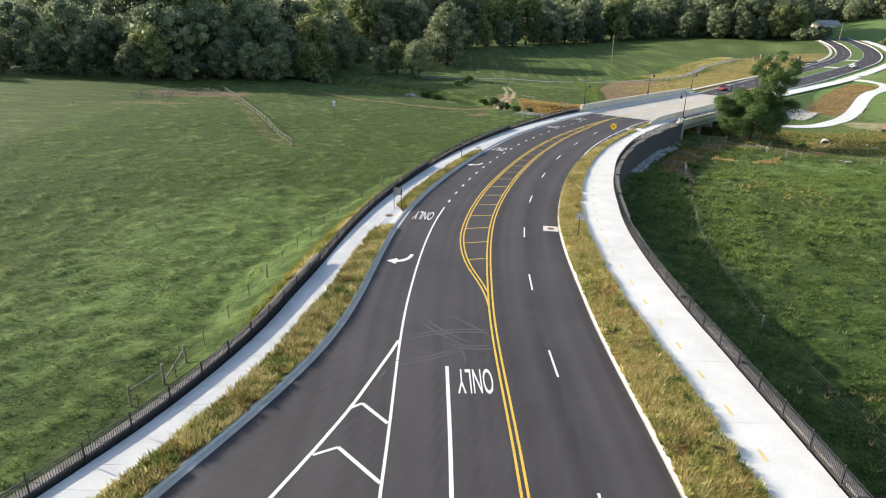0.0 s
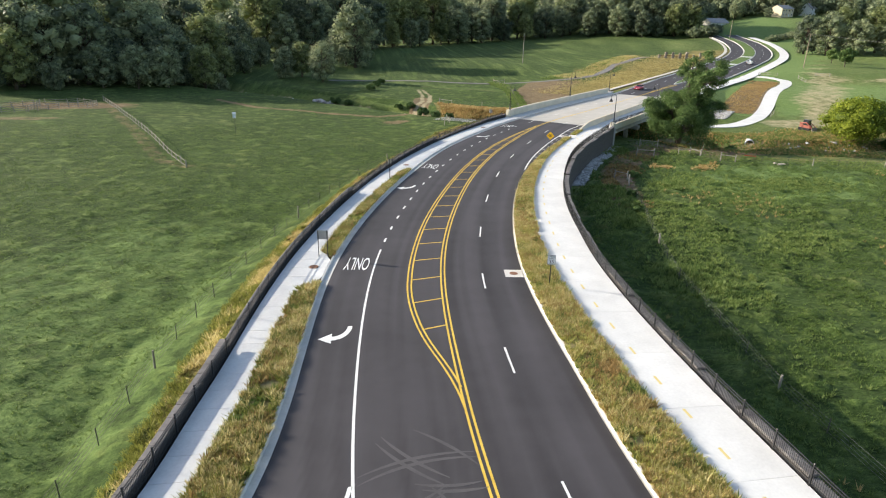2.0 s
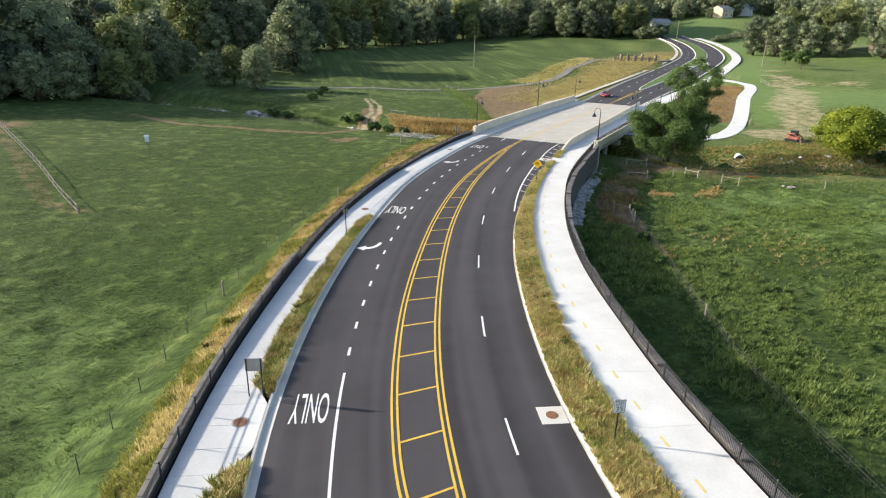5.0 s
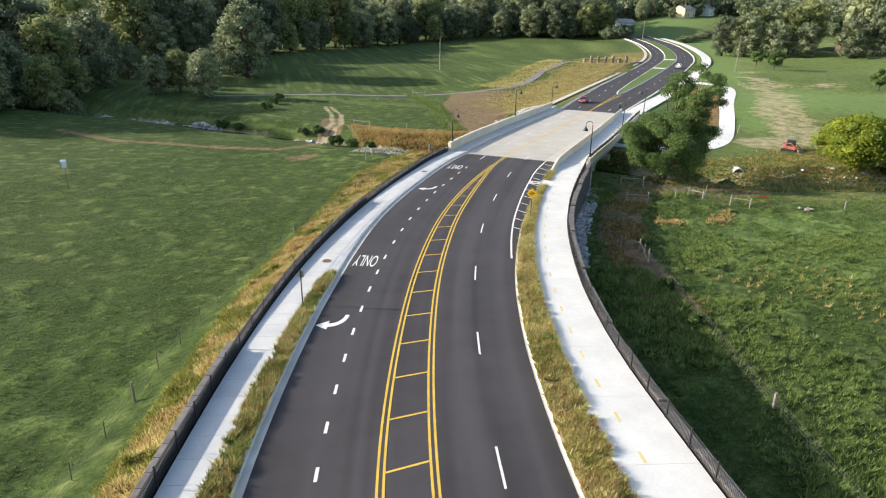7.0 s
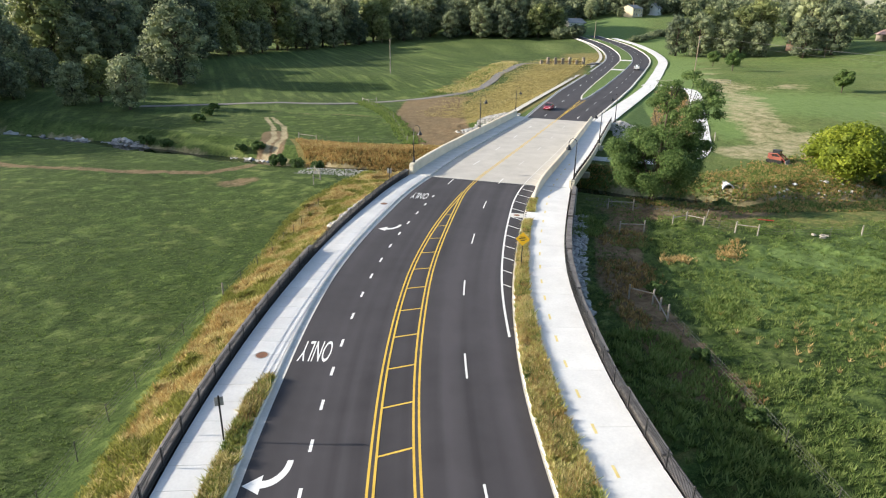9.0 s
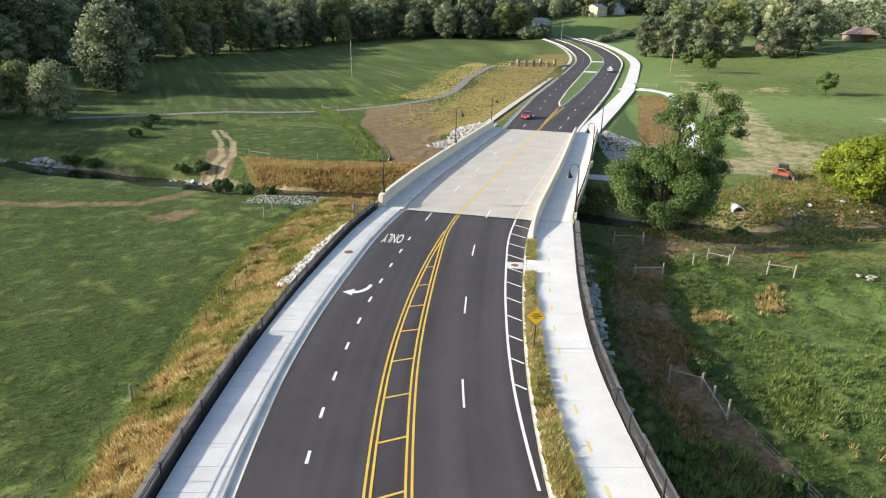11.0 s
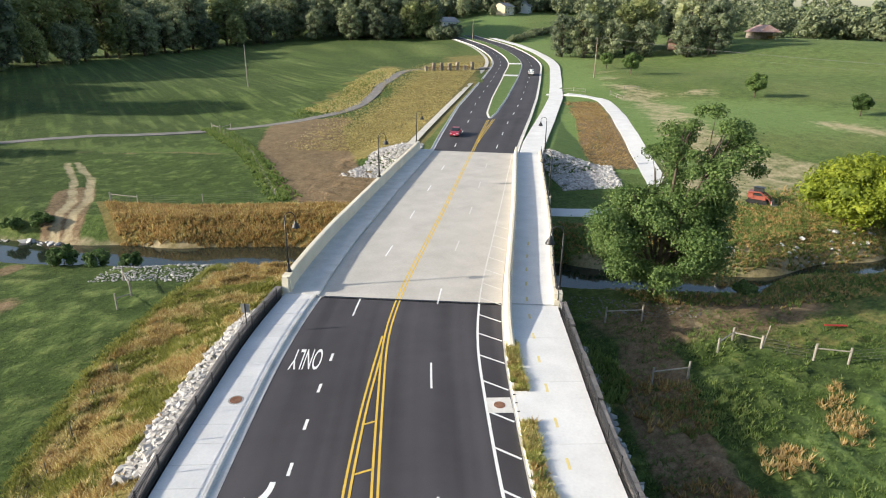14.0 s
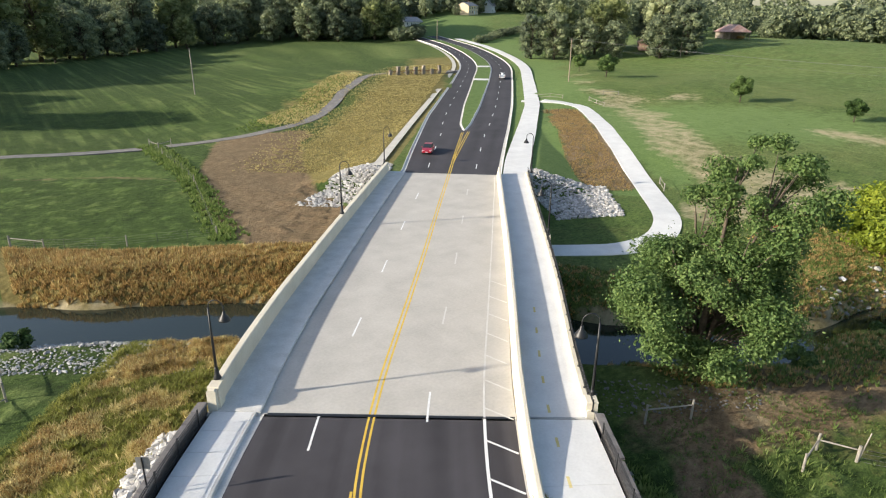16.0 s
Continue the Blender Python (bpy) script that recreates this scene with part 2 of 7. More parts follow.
# ---------------------------------------------------------------- mesh helpers
class Build:
    """Collects vertices and faces for one mesh."""

    def __init__(self):
        self.v, self.f = [], []

    def add(self, vs, fs):
        k = len(self.v)
        self.v.extend(tuple(p) for p in vs)
        self.f.extend(tuple(i + k for i in q) for q in fs)

    def box(self, c, size, turn=0.0, taper=1.0):
        x, y, z = (a / 2 for a in size)
        ca, sa = math.cos(turn), math.sin(turn)
        vs = []
        for dz, t in ((-z, 1.0), (z, taper)):
            for dx, dy in ((-x, -y), (x, -y), (x, y), (-x, y)):
                dx, dy = dx * t, dy * t
                vs.append((c[0] + ca * dx - sa * dy, c[1] + sa * dx + ca * dy, c[2] + dz))
        self.add(vs, [(3, 2, 1, 0), (4, 5, 6, 7), (0, 1, 5, 4), (1, 2, 6, 5), (2, 3, 7, 6), (3, 0, 4, 7)])

    def tube(self, pts, radii, n=8):
        pts = [Vector(p) for p in pts]
        vs, fs = [], []
        for i, p in enumerate(pts):
            d = (pts[min(i + 1, len(pts) - 1)] - pts[max(i - 1, 0)]).normalized()
            a = d.orthogonal().normalized() if i == 0 else (a - d * a.dot(d)).normalized()
            b = d.cross(a)
            for k in range(n):
                w = 2 * math.pi * k / n
                vs.append(p + (a * math.cos(w) + b * math.sin(w)) * radii[i])
        for i in range(len(pts) - 1):
            for k in range(n):
                fs.append((i * n + k, i * n + (k + 1) % n, (i + 1) * n + (k + 1) % n, (i + 1) * n + k))
        fs.append(tuple(range(n))[::-1])
        fs.append(tuple((len(pts) - 1) * n + k for k in range(n)))
        self.add(vs, fs)

    def lathe(self, base, prof, n=16):
        """prof: (radius, height) rows from bottom to top."""
        vs = [(base[0] + r * math.cos(2 * math.pi * k / n), base[1] + r * math.sin(2 * math.pi * k / n), base[2] + h) for r, h in prof for k in range(n)]
        fs = [(i * n + k, i * n + (k + 1) % n, (i + 1) * n + (k + 1) % n, (i + 1) * n + k) for i in range(len(prof) - 1) for k in range(n)]
        fs += [tuple(range(n))[::-1], tuple((len(prof) - 1) * n + k for k in range(n))]
        self.add(vs, fs)

    def loft(self, rings, closed=True, caps=True):
        """Skins equal rings of points, in order."""
        n = len(rings[0])
        vs = [p for r in rings for p in r]
        fs = []
        for i in range(len(rings) - 1):
            for k in range(n if closed else n - 1):
                fs.append((i * n + k, i * n + (k + 1) % n, (i + 1) * n + (k + 1) % n, (i + 1) * n + k))
        if caps and closed:
            fs += [tuple(range(n))[::-1], tuple((len(rings) - 1) * n + k for k in range(n))]
        self.add(vs, fs)

    def mesh(self, name, material, smooth=False):
        me = bpy.data.meshes.new(name)
        me.from_pydata(self.v, [], self.f)
        me.materials.append(material)
        if smooth:
            me.polygons.foreach_set("use_smooth", [True] * len(me.polygons))
        me.update()
        return me


def tri_mesh(name, verts, material):
    """A mesh of separate triangles from an array of shape (n, 3, 3)."""
    n = len(verts)
    me = bpy.data.meshes.new(name)
    me.vertices.add(n * 3)
    me.vertices.foreach_set("co", np.ascontiguousarray(verts, np.float32).ravel())
    me.loops.add(n * 3)
    me.loops.foreach_set("vertex_index", np.arange(n * 3, dtype=np.int32))
    me.polygons.add(n)
    me.polygons.foreach_set("loop_start", np.arange(0, n * 3, 3, dtype=np.int32))
    me.materials.append(material)
    me.update(calc_edges=True)
    return me


def part(name, bld, material, parent=None, label="", smooth=False):
    me = bld if isinstance(bld, bpy.types.Mesh) else bld.mesh(name, material, smooth)
    ob = new(name, me)
    if parent is not None:
        ob.parent = parent
    if label:
        ob["label"] = label
    return ob


def group_at(name, m, label, category, group="", kind=""):
    e = new(name)
    e.empty_display_size = 0.3
    e.matrix_world = m
    return tagged(e, label, category, group, kind)


# ---------------------------------------------------------------- road alignment
CONTROL = [(4.6, -60), (4.4, -30), (4.2, 0), (4.0, 22), (3.8, 40), (5.5, 60.2), (11.5, 83), (19.3, 102), (29.8, 120.2), (37.3, 131.4), (52.5, 148.6), (76, 175.8),
           (100, 202), (122, 225.5), (160, 266), (185, 294), (206, 325), (222, 358), (250, 430), (290, 520)]


def spline(points, n=24):
    """A smooth curve through the points (centripetal), n steps between two."""
    q = np.array(points, float)
    q = np.vstack([2 * q[0] - q[1], q, 2 * q[-1] - q[-2]])
    out = []
    for i in range(1, len(q) - 2):
        p0, p1, p2, p3 = q[i - 1:i + 3]
        a, b, c = (np.linalg.norm(v) ** 0.5 for v in (p1 - p0, p2 - p1, p3 - p2))
        m1 = (p2 - p1) + b * ((p1 - p0) / a - (p2 - p0) / (a + b))
        m2 = (p2 - p1) + b * ((p3 - p2) / c - (p3 - p1) / (b + c))
        for k in range(n):
            u = k / n
            out.append((2 * u ** 3 - 3 * u * u + 1) * p1 + (u ** 3 - 2 * u * u + u) * m1 + (3 * u * u - 2 * u ** 3) * p2 + (u ** 3 - u * u) * m2)
    out.append(q[-2])
    return np.array(out)


LINE = spline(CONTROL)
SEG = np.diff(LINE, axis=0)
SEGL = np.hypot(SEG[:, 0], SEG[:, 1])
CHAIN = np.concatenate([[0], np.cumsum(SEGL)]) - 60.0
TANG = np.gradient(LINE, axis=0)
TANG /= np.hypot(TANG[:, 0], TANG[:, 1])[:, None]
S_BRIDGE, S_LAND, S_END = 139.5, 199.0, 500.0


def table(rows, smooth=7.0):
    """A smoothed offset (or height) along the road from a few rows."""
    s = np.arange(-60, 600, 0.5)
    v = np.interp(s, [r[0] for r in rows], [r[1] for r in rows])
    k = max(1, int(smooth / 0.5)) | 1
    if k > 1:
        pad = np.pad(v, k // 2, mode='edge')
        v = np.convolve(pad, np.ones(k) / k, 'valid')
    return lambda q: float(np.interp(q, s, v))


ROAD_Z = table([(-60, 0), (199, 0), (233, 0.7), (265, 1.4), (321, 3.1), (360, 4.7), (396, 6.3), (433, 8.8), (500, 12), (600, 20)], 12)


def at(s, o, z=0.0):
    """A place on the road: s metres along, o to the right, z over the carriageway."""
    x, y = np.interp(s, CHAIN, LINE[:, 0]), np.interp(s, CHAIN, LINE[:, 1])
    tx, ty = np.interp(s, CHAIN, TANG[:, 0]), np.interp(s, CHAIN, TANG[:, 1])
    k = math.hypot(tx, ty)
    return (x + o * ty / k, y - o * tx / k, ROAD_Z(s) + z)


def heading(s):
    tx, ty = np.interp(s, CHAIN, TANG[:, 0]), np.interp(s, CHAIN, TANG[:, 1])
    return math.atan2(ty, tx)


def along(px, py):
    """For arrays of places: the chainage, and the offset to the right, of the nearest point of the line."""
    shape = np.shape(px)
    px, py = np.ravel(px), np.ravel(py)
    best, near = np.full(px.shape, 1e18), np.zeros(px.shape, int)
    for i in range(0, len(LINE), 8):
        d2 = (px - LINE[i, 0]) ** 2 + (py - LINE[i, 1]) ** 2
        w = d2 < best
        best[w] = d2[w]
        near[w] = i
    best = np.full(px.shape, 1e18)
    bs, bo = np.zeros(px.shape), np.zeros(px.shape)
    for k in range(-8, 8, 2):
        i = np.clip(near + k, 0, len(LINE) - 3)
        x, y = LINE[i, 0], LINE[i, 1]
        dx, dy = LINE[i + 2, 0] - x, LINE[i + 2, 1] - y
        l2 = dx * dx + dy * dy
        u = np.clip(((px - x) * dx + (py - y) * dy) / l2, 0, 1)
        ex, ey = px - x - u * dx, py - y - u * dy
        d2 = ex * ex + ey * ey
        w = d2 < best
        best = np.where(w, d2, best)
        bs = np.where(w, CHAIN[i] + u * np.sqrt(l2), bs)
        bo = np.where(w, np.sign(dy * ex - dx * ey) * np.sqrt(d2), bo)
    return bs.reshape(shape), bo.reshape(shape)


KERB_L = table([(-60, -30), (5, -22), (22, -15.0), (29, -12.1), (34, -10.4), (39, -9.6), (47, -9.3), (60, -9.05), (75, -8.65), (90, -8.25), (105, -8.3), (115, -8.1), (128, -7.7), (140, -6.9), (199, -6.3),
                (215, -7.0), (250, -8.4), (600, -8.7)], 5)
KERB_R = table([(-60, 6.5), (42, 6.5), (60, 6.15), (80, 5.8), (90, 5.9), (100, 6.25), (110, 6.6), (120, 6.8), (128, 7.0), (134, 7.35), (140, 7.55), (199, 7.5), (239, 9.2), (268, 9.9), (600, 10.3)], 5)
PATH_RL = table([(-60, 10), (25, 10.0), (35, 9.8), (42, 9.35), (52, 9.0), (67, 8.35), (80, 7.8), (100, 7.6), (120, 7.75), (130, 8.0), (140, 8.35), (199, 8.3), (208, 8.7), (243, 11.7), (268, 13.4), (600, 14.3)], 5)
PATH_RR = table([(-60, 13.7), (34, 13.7), (41, 13.45), (45, 13.3), (55, 13.0), (69, 12.4), (77, 11.78), (82, 11.5), (90, 11.25), (98, 11.2), (107, 11.1), (113, 11.13), (119, 11.3), (125, 11.55), (130, 11.85), (135, 12.0), (140, 11.85), (199, 12.1), (234, 14.9), (269, 17.2), (600, 18.4)], 4)
PATH_LO = table([(-60, -38), (5, -28), (21, -20.1), (25, -18.3), (30, -16.5), (35, -15.0), (44, -13.85), (56, -13.1), (70, -12.5), (85, -12.15), (104, -11.4), (119, -11.1), (131, -10.6), (140, -9.9), (199, -9.6)], 5)
PATH_LI = table([(-60, -35), (5, -25), (20, -17.8), (25, -16.1), (28, -14.8), (34, -13.2), (40, -12.1), (49, -11.45), (60, -10.75), (75, -10.2), (90, -9.6), (140, -9.0)], 5)
MED_L = table([(233, 0.25), (240, -0.9), (265, -1.9), (321, -2.7), (600, -2.7)], 3)
MED_R = table([(233, 0.95), (240, 1.7), (265, 2.5), (321, 3.1), (600, 3.0)], 3)


def ribbon(bld, s0, s1, lo, hi, z0, z1=None, step=1.5, thick=0.0):
    """A strip of the road between two offsets (numbers or tables); with thick, a slab."""
    n = max(1, int(math.ceil((s1 - s0) / step)))
    f = [q if callable(q) else (lambda s, q=q: q) for q in (lo, hi, z0, z1 if z1 is not None else z0)]
    ring = []
    for i in range(n + 1):
        s = s0 + (s1 - s0) * i / n
        a, b = at(s, f[0](s), f[2](s)), at(s, f[1](s), f[3](s))
        r = [a, b]
        if thick:
            r += [(b[0], b[1], b[2] - thick), (a[0], a[1], a[2] - thick)]
        ring.append(r)
    bld.loft(ring, closed=bool(thick), caps=True)
    return bld


# ---------------------------------------------------------------- ground
HEIGHTS = [(-15, 63, -4.2), (-27, 110, -3.4), (-49, 148, -2.8), (-17, 200, -3.2), (2, 253, -2.7), (51, 254, -3.4), (75, 293, 0.6), (85, 252, -0.4), (112, 265, 3.0), (138, 285, 4.4), (24, 170, -3.8),
           (5, 140, -4), (37, 94, -3.5), (66, 112, -3.7), (70, 91, -3.3), (90, 130, -3.6), (100, 138, -2.8), (205, 325, 5.4), (222, 373, 8.8), (281, 488, 23), (352, 516, 25), (333, 274, 14), (194, 234, 4.2),
           (175, 241, 3.3), (140, 190, 0.6), (-60, 20, -4), (60, 30, -3.4), (-100, 230, -1.5), (0, 380, 2)]
CREEK = spline([(-160, 262), (-110, 252), (-60, 240), (-37, 223), (-22, 211.5), (-10, 200), (4, 186), (17, 175), (28, 167), (40, 159.5), (52, 148.5), (62, 139), (72, 130.5), (86, 124), (104, 119.5), (140, 117), (200, 96), (300, 60)], 5)
WATER_Z = -6.4


def smooth01(v, a, b):
    t = np.clip((v - a) / (b - a), 0, 1)
    return t * t * (3 - 2 * t)


def creek_dist(px, py):
    d = np.full(px.shape, 1e9)
    for (ax, ay), (bx, by) in zip(CREEK[:-1], CREEK[1:]):
        dx, dy = bx - ax, by - ay
        u = np.clip(((px - ax) * dx + (py - ay) * dy) / (dx * dx + dy * dy), 0, 1)
        d = np.minimum(d, np.hypot(px - ax - u * dx, py - ay - u * dy))
    return d


SPUR = spline([(138.5, 224.5), (142.5, 219.5), (145.5, 215), (145.3, 210.5), (141.0, 203.8), (131, 192.5), (120.5, 181), (110, 168), (102.5, 159.4), (96, 152.6), (91, 148.4), (85.6, 146.2), (79.5, 146.6), (73, 150.2), (62, 158)], 10)


def wobble(px, py, scale, seed):
    """Cheap smooth noise from a few crossing waves, about -1 to 1."""
    r = np.random.RandomState(seed)
    out = np.zeros(px.shape)
    for k in range(7):
        a, w, p = r.uniform(0, 2 * np.pi), scale * r.uniform(0.6, 1.7), r.uniform(0, 7)
        out += np.sin((px * np.cos(a) + py * np.sin(a)) * w + p)
    return out / 3.2


LATTICE = {}


def lattice(px, py, seed):
    """Smooth value noise of unit wavelength, 0 to 1."""
    if seed not in LATTICE:
        LATTICE[seed] = np.random.RandomState(seed).rand(256, 256)
    g = LATTICE[seed]
    ix, iy = np.floor(px).astype(int), np.floor(py).astype(int)
    fx, fy = px - ix, py - iy
    fx, fy = fx * fx * (3 - 2 * fx), fy * fy * (3 - 2 * fy)
    a = g[ix % 256, iy % 256] * (1 - fx) + g[(ix + 1) % 256, iy % 256] * fx
    c = g[ix % 256, (iy + 1) % 256] * (1 - fx) + g[(ix + 1) % 256, (iy + 1) % 256] * fx
    return a * (1 - fy) + c * fy


BANK_W = lambda s: np.interp(s, [0, 60, 80, 100, 115, 136], [2.6, 3.0, 3.6, 5.5, 8.0, 12.5])


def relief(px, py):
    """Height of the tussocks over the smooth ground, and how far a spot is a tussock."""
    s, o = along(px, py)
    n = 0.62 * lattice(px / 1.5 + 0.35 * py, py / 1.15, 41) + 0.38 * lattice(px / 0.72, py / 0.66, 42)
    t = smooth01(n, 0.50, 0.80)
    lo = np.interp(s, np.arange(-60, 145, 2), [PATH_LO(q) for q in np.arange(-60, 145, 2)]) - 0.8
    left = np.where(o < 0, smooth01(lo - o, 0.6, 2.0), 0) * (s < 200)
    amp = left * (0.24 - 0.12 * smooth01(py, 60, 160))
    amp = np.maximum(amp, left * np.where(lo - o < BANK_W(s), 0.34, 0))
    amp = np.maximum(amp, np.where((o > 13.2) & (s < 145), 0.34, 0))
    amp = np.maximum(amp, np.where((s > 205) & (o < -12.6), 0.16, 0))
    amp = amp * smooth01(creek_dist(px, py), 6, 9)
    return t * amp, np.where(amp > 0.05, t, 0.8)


def terrain(px, py):
    px, py = np.asarray(px, float), np.asarray(py, float)
    num, den = np.zeros(px.shape), np.zeros(px.shape)
    for x, y, z in HEIGHTS:
        w = ((px - x) ** 2 + (py - y) ** 2 + 150.0) ** -1.75
        num += w * z
        den += w
    h = num / den
    h += 34 * smooth01(np.hypot(px - 60, py - 150), 400, 900)
    h += 0.10 * wobble(px, py, 0.45, 3) + 0.22 * wobble(px, py, 0.11, 4)
    s, o = along(px, py)
    zr = np.interp(s, np.arange(-60, 601, 3), [ROAD_Z(q) for q in np.arange(-60, 601, 3)])
    # bank against the left retaining wall
    lo = np.interp(s, np.arange(-60, 145, 2), [PATH_LO(q) for q in np.arange(-60, 145, 2)]) - 0.8
    bank = -1.0 - 0.35 * np.maximum(0, lo - o) - 2.2 * smooth01(s, 136, 152) - 2.5 * (1 - smooth01(s, 15, 50))
    h = np.where((o < 0) & (s < 150), np.maximum(h, np.where(o > lo, -1.6, bank) - 0.55 * np.maximum(0, s - S_BRIDGE)), h)
    # fill under the road beyond the bridge
    side = np.where(o < 0, np.maximum(0, -o - 12.5) * 0.24, np.maximum(0, o - np.interp(s, [199, 240, 270], [13.5, 16, 19])) * 0.30)
    fill = zr - 0.22 - side - np.maximum(0, S_LAND + 1.5 - s) * 0.55
    h = np.where(s > 150, np.maximum(h, fill), h)
    on_road = (s > S_LAND + 1.5) & (o > -12.3) & (o < 18.6)
    h = np.where(on_road, np.minimum(h, zr - 0.22), h)
    # creek
    d = creek_dist(px, py) + 0.7 * wobble(px, py, 0.35, 8) + 2.6 * smooth01(px, 72, 82)
    chan = -7.3 + 2.6 * smooth01(d, 3.3, 6.6) + 1.4 * smooth01(d, 6.2, 9.5) + 8 * smooth01(d, 10.5, 24)
    far = smooth01(np.hypot(px - 40, py - 160), 150, 230)
    return np.where(d < 24, np.minimum(h, chan + 12 * far), h)


def height_at(x, y):
    return float(terrain(np.array([x]), np.array([y]))[0])


def blob(px, py, x, y, rx, ry, turn=0.0, soft=0.5):
    c, s_ = math.cos(radians(turn)), math.sin(radians(turn))
    u, v = (px - x) * c + (py - y) * s_, -(px - x) * s_ + (py - y) * c
    d = np.sqrt((u / rx) ** 2 + (v / ry) ** 2)
    return 1 - smooth01(d, 1 - soft, 1 + soft)


def trail(px, py, pts, half, soft=1.0):
    d = np.full(px.shape, 1e9)
    for (ax, ay), (bx, by) in zip(pts[:-1], pts[1:]):
        dx, dy = bx - ax, by - ay
        u = np.clip(((px - ax) * dx + (py - ay) * dy) / (dx * dx + dy * dy + 1e-9), 0, 1)
        d = np.minimum(d, np.hypot(px - ax - u * dx, py - ay - u * dy))
    return 1 - smooth01(d, half, half + soft)


def ground_cover(px, py):
    s, o = along(px, py)
    lo = np.interp(s, np.arange(-60, 145, 2), [PATH_LO(q) for q in np.arange(-60, 145, 2)]) - 0.8
    d = creek_dist(px, py)
    bw = BANK_W(s)
    dry = np.where((o < 0) & (s < 158) & (s > 5), smooth01(o, lo - bw - 0.8, lo - bw + 0.8), 0) * smooth01(s, 25, 55)
    dry = np.maximum(dry, np.where((s > 200) & (o < -9), 1 - smooth01(-o, 24, 36), 0) * 0.85 * (1 - smooth01(s, 370, 420)))
    dry = np.maximum(dry, 0.7 * trail(px, py, [(84, 250), (100, 266), (118, 288), (132, 300)], 3.0, 4.0))
    dry = np.maximum(dry, np.where(s > 200, smooth01(o, -12.5, -11.8) * (1 - smooth01(o, -9.5, -8.5)), 0) * 0.6)
    north = (py - 159.5) * 0.77 + (px - 40) * 0.64 > 0
    dry = np.maximum(dry, np.where(north & (px > 21) & (px < 60), 1 - smooth01(d, 13, 16), 0) * smooth01(d, 3.0, 4.5))
    dry = np.maximum(dry, blob(px, py, 96, 127, 20, 9, 10) * 0.8)
    dry = np.maximum(dry, np.where((o > 12) & (s < 138), 1 - smooth01(o, 16, 21), 0) * 0.30)
    dry = np.maximum(dry, 0.42 * blob(px, py, 80, 112, 26, 5, -12))
    brown = trail(px, py, [(66, 224), (59, 208), (53, 190), (53, 174)], 6.5, 3.5) * 0.95
    brown = np.maximum(brown, 0.85 * blob(px, py, 72, 224, 7, 5, 30))
    brown = np.maximum(brown, 0.62 * trail(px, py, [(101, 166), (110, 177), (122, 190), (136, 207)], 4.2, 1.8))
    brown = np.maximum(brown, 0.8 * blob(px, py, 64, 121, 13, 4.5, -12))
    brown = np.maximum(brown, 0.75 * trail(px, py, [(52, 119), (46, 113), (40, 104), (36, 94), (34, 86)], 1.8, 1.6))
    brown = np.maximum(brown, 0.55 * blob(px, py, 8, 157, 4, 2.2, 10))
    brown = np.maximum(brown, 0.5 * blob(px, py, 27, 291, 3, 1.5))
    brown = np.maximum(brown, 0.42 * trail(px, py, [(20, 226), (34, 217), (46, 206)], 0.5, 1.0))
    dirt = 0.50 * trail(px, py, [(101, 146), (113, 147), (121, 158), (126, 169), (146, 190), (164, 216)], 4.0, 6.0)
    dirt = np.maximum(dirt, 0.48 * trail(px, py, [(112, 142), (124, 143), (122, 152)], 5.0, 5.0))
    dirt = np.maximum(dirt, 0.6 * trail(px, py, [(164, 220), (175, 203), (172, 180), (166, 162), (160, 140)], 1.0, 3.0))
    dirt = np.maximum(dirt, 0.45 * trail(px, py, [(160, 214), (176, 238), (190, 252)], 2.5, 4.0))
    for dx in (0.0, 2.3):
        dirt = np.maximum(dirt, 0.6 * trail(px, py, [(19.3 + dx * 0.7, 216), (19.4 + dx, 203), (18.0 + dx * 0.9, 191), (15.5 + dx * 0.8, 184), (13.5 + dx * 0.8, 179)], 0.45, 0.6))
    brown = np.maximum(brown, 0.7 * trail(px, py, [(19, 196), (17, 186), (14, 178)], 2.2, 1.2))
    brown = np.maximum(brown, 0.62 * trail(px, py, [(-38, 190), (-25, 176), (-10, 168), (4, 164), (11, 167)], 0.6, 1.1))
    dirt = np.maximum(dirt, 0.3 * blob(px, py, 64, 122, 9, 3, 10))
    dirt = np.maximum(dirt, 0.5 * (1 - smooth01(d, 4.6, 6.0)))
    brown = np.maximum(brown, 0.5 * blob(px, py, -75, 156, 16, 2.5, -4))
    brown = np.maximum(brown, 0.75 * blob(px, py, -70, 176, 16, 6, -5))
    brown = np.maximum(brown, 0.42 * trail(px, py, [(-62, 176), (-47, 146), (-33, 116), (-28, 112)], 0.9, 1.2))
    lush = blob(px, py, 155, 180, 40, 25, -40) * 0.7
    lush = np.maximum(lush, np.where((s > 200) & (o > 8) & (o < 32), 0.9, 0))
    lush = np.maximum(lush, blob(px, py, 128, 180, 5, 30, -40))
    lush = np.maximum(lush, 0.45 * blob(px, py, -25, 60, 16, 30) + 0.5 * blob(px, py, 62, 96, 22, 14))
    lush = np.maximum(lush, 0.35 * smooth01(px, 190, 240))
    lush = np.where(brown > 0.35, lush * 0.2, lush)
    return dry, dirt, lush, brown


def spread(lo, hi, step, far):
    core = np.arange(lo, hi + step / 2, step)
    out, g = [], step
    x = 0.0
    while x < far:
        g = min(g * 1.22, 220)
        x += g
        out.append(x)
    out = np.array(out)
    return np.concatenate([lo - out[::-1], core, hi + out])


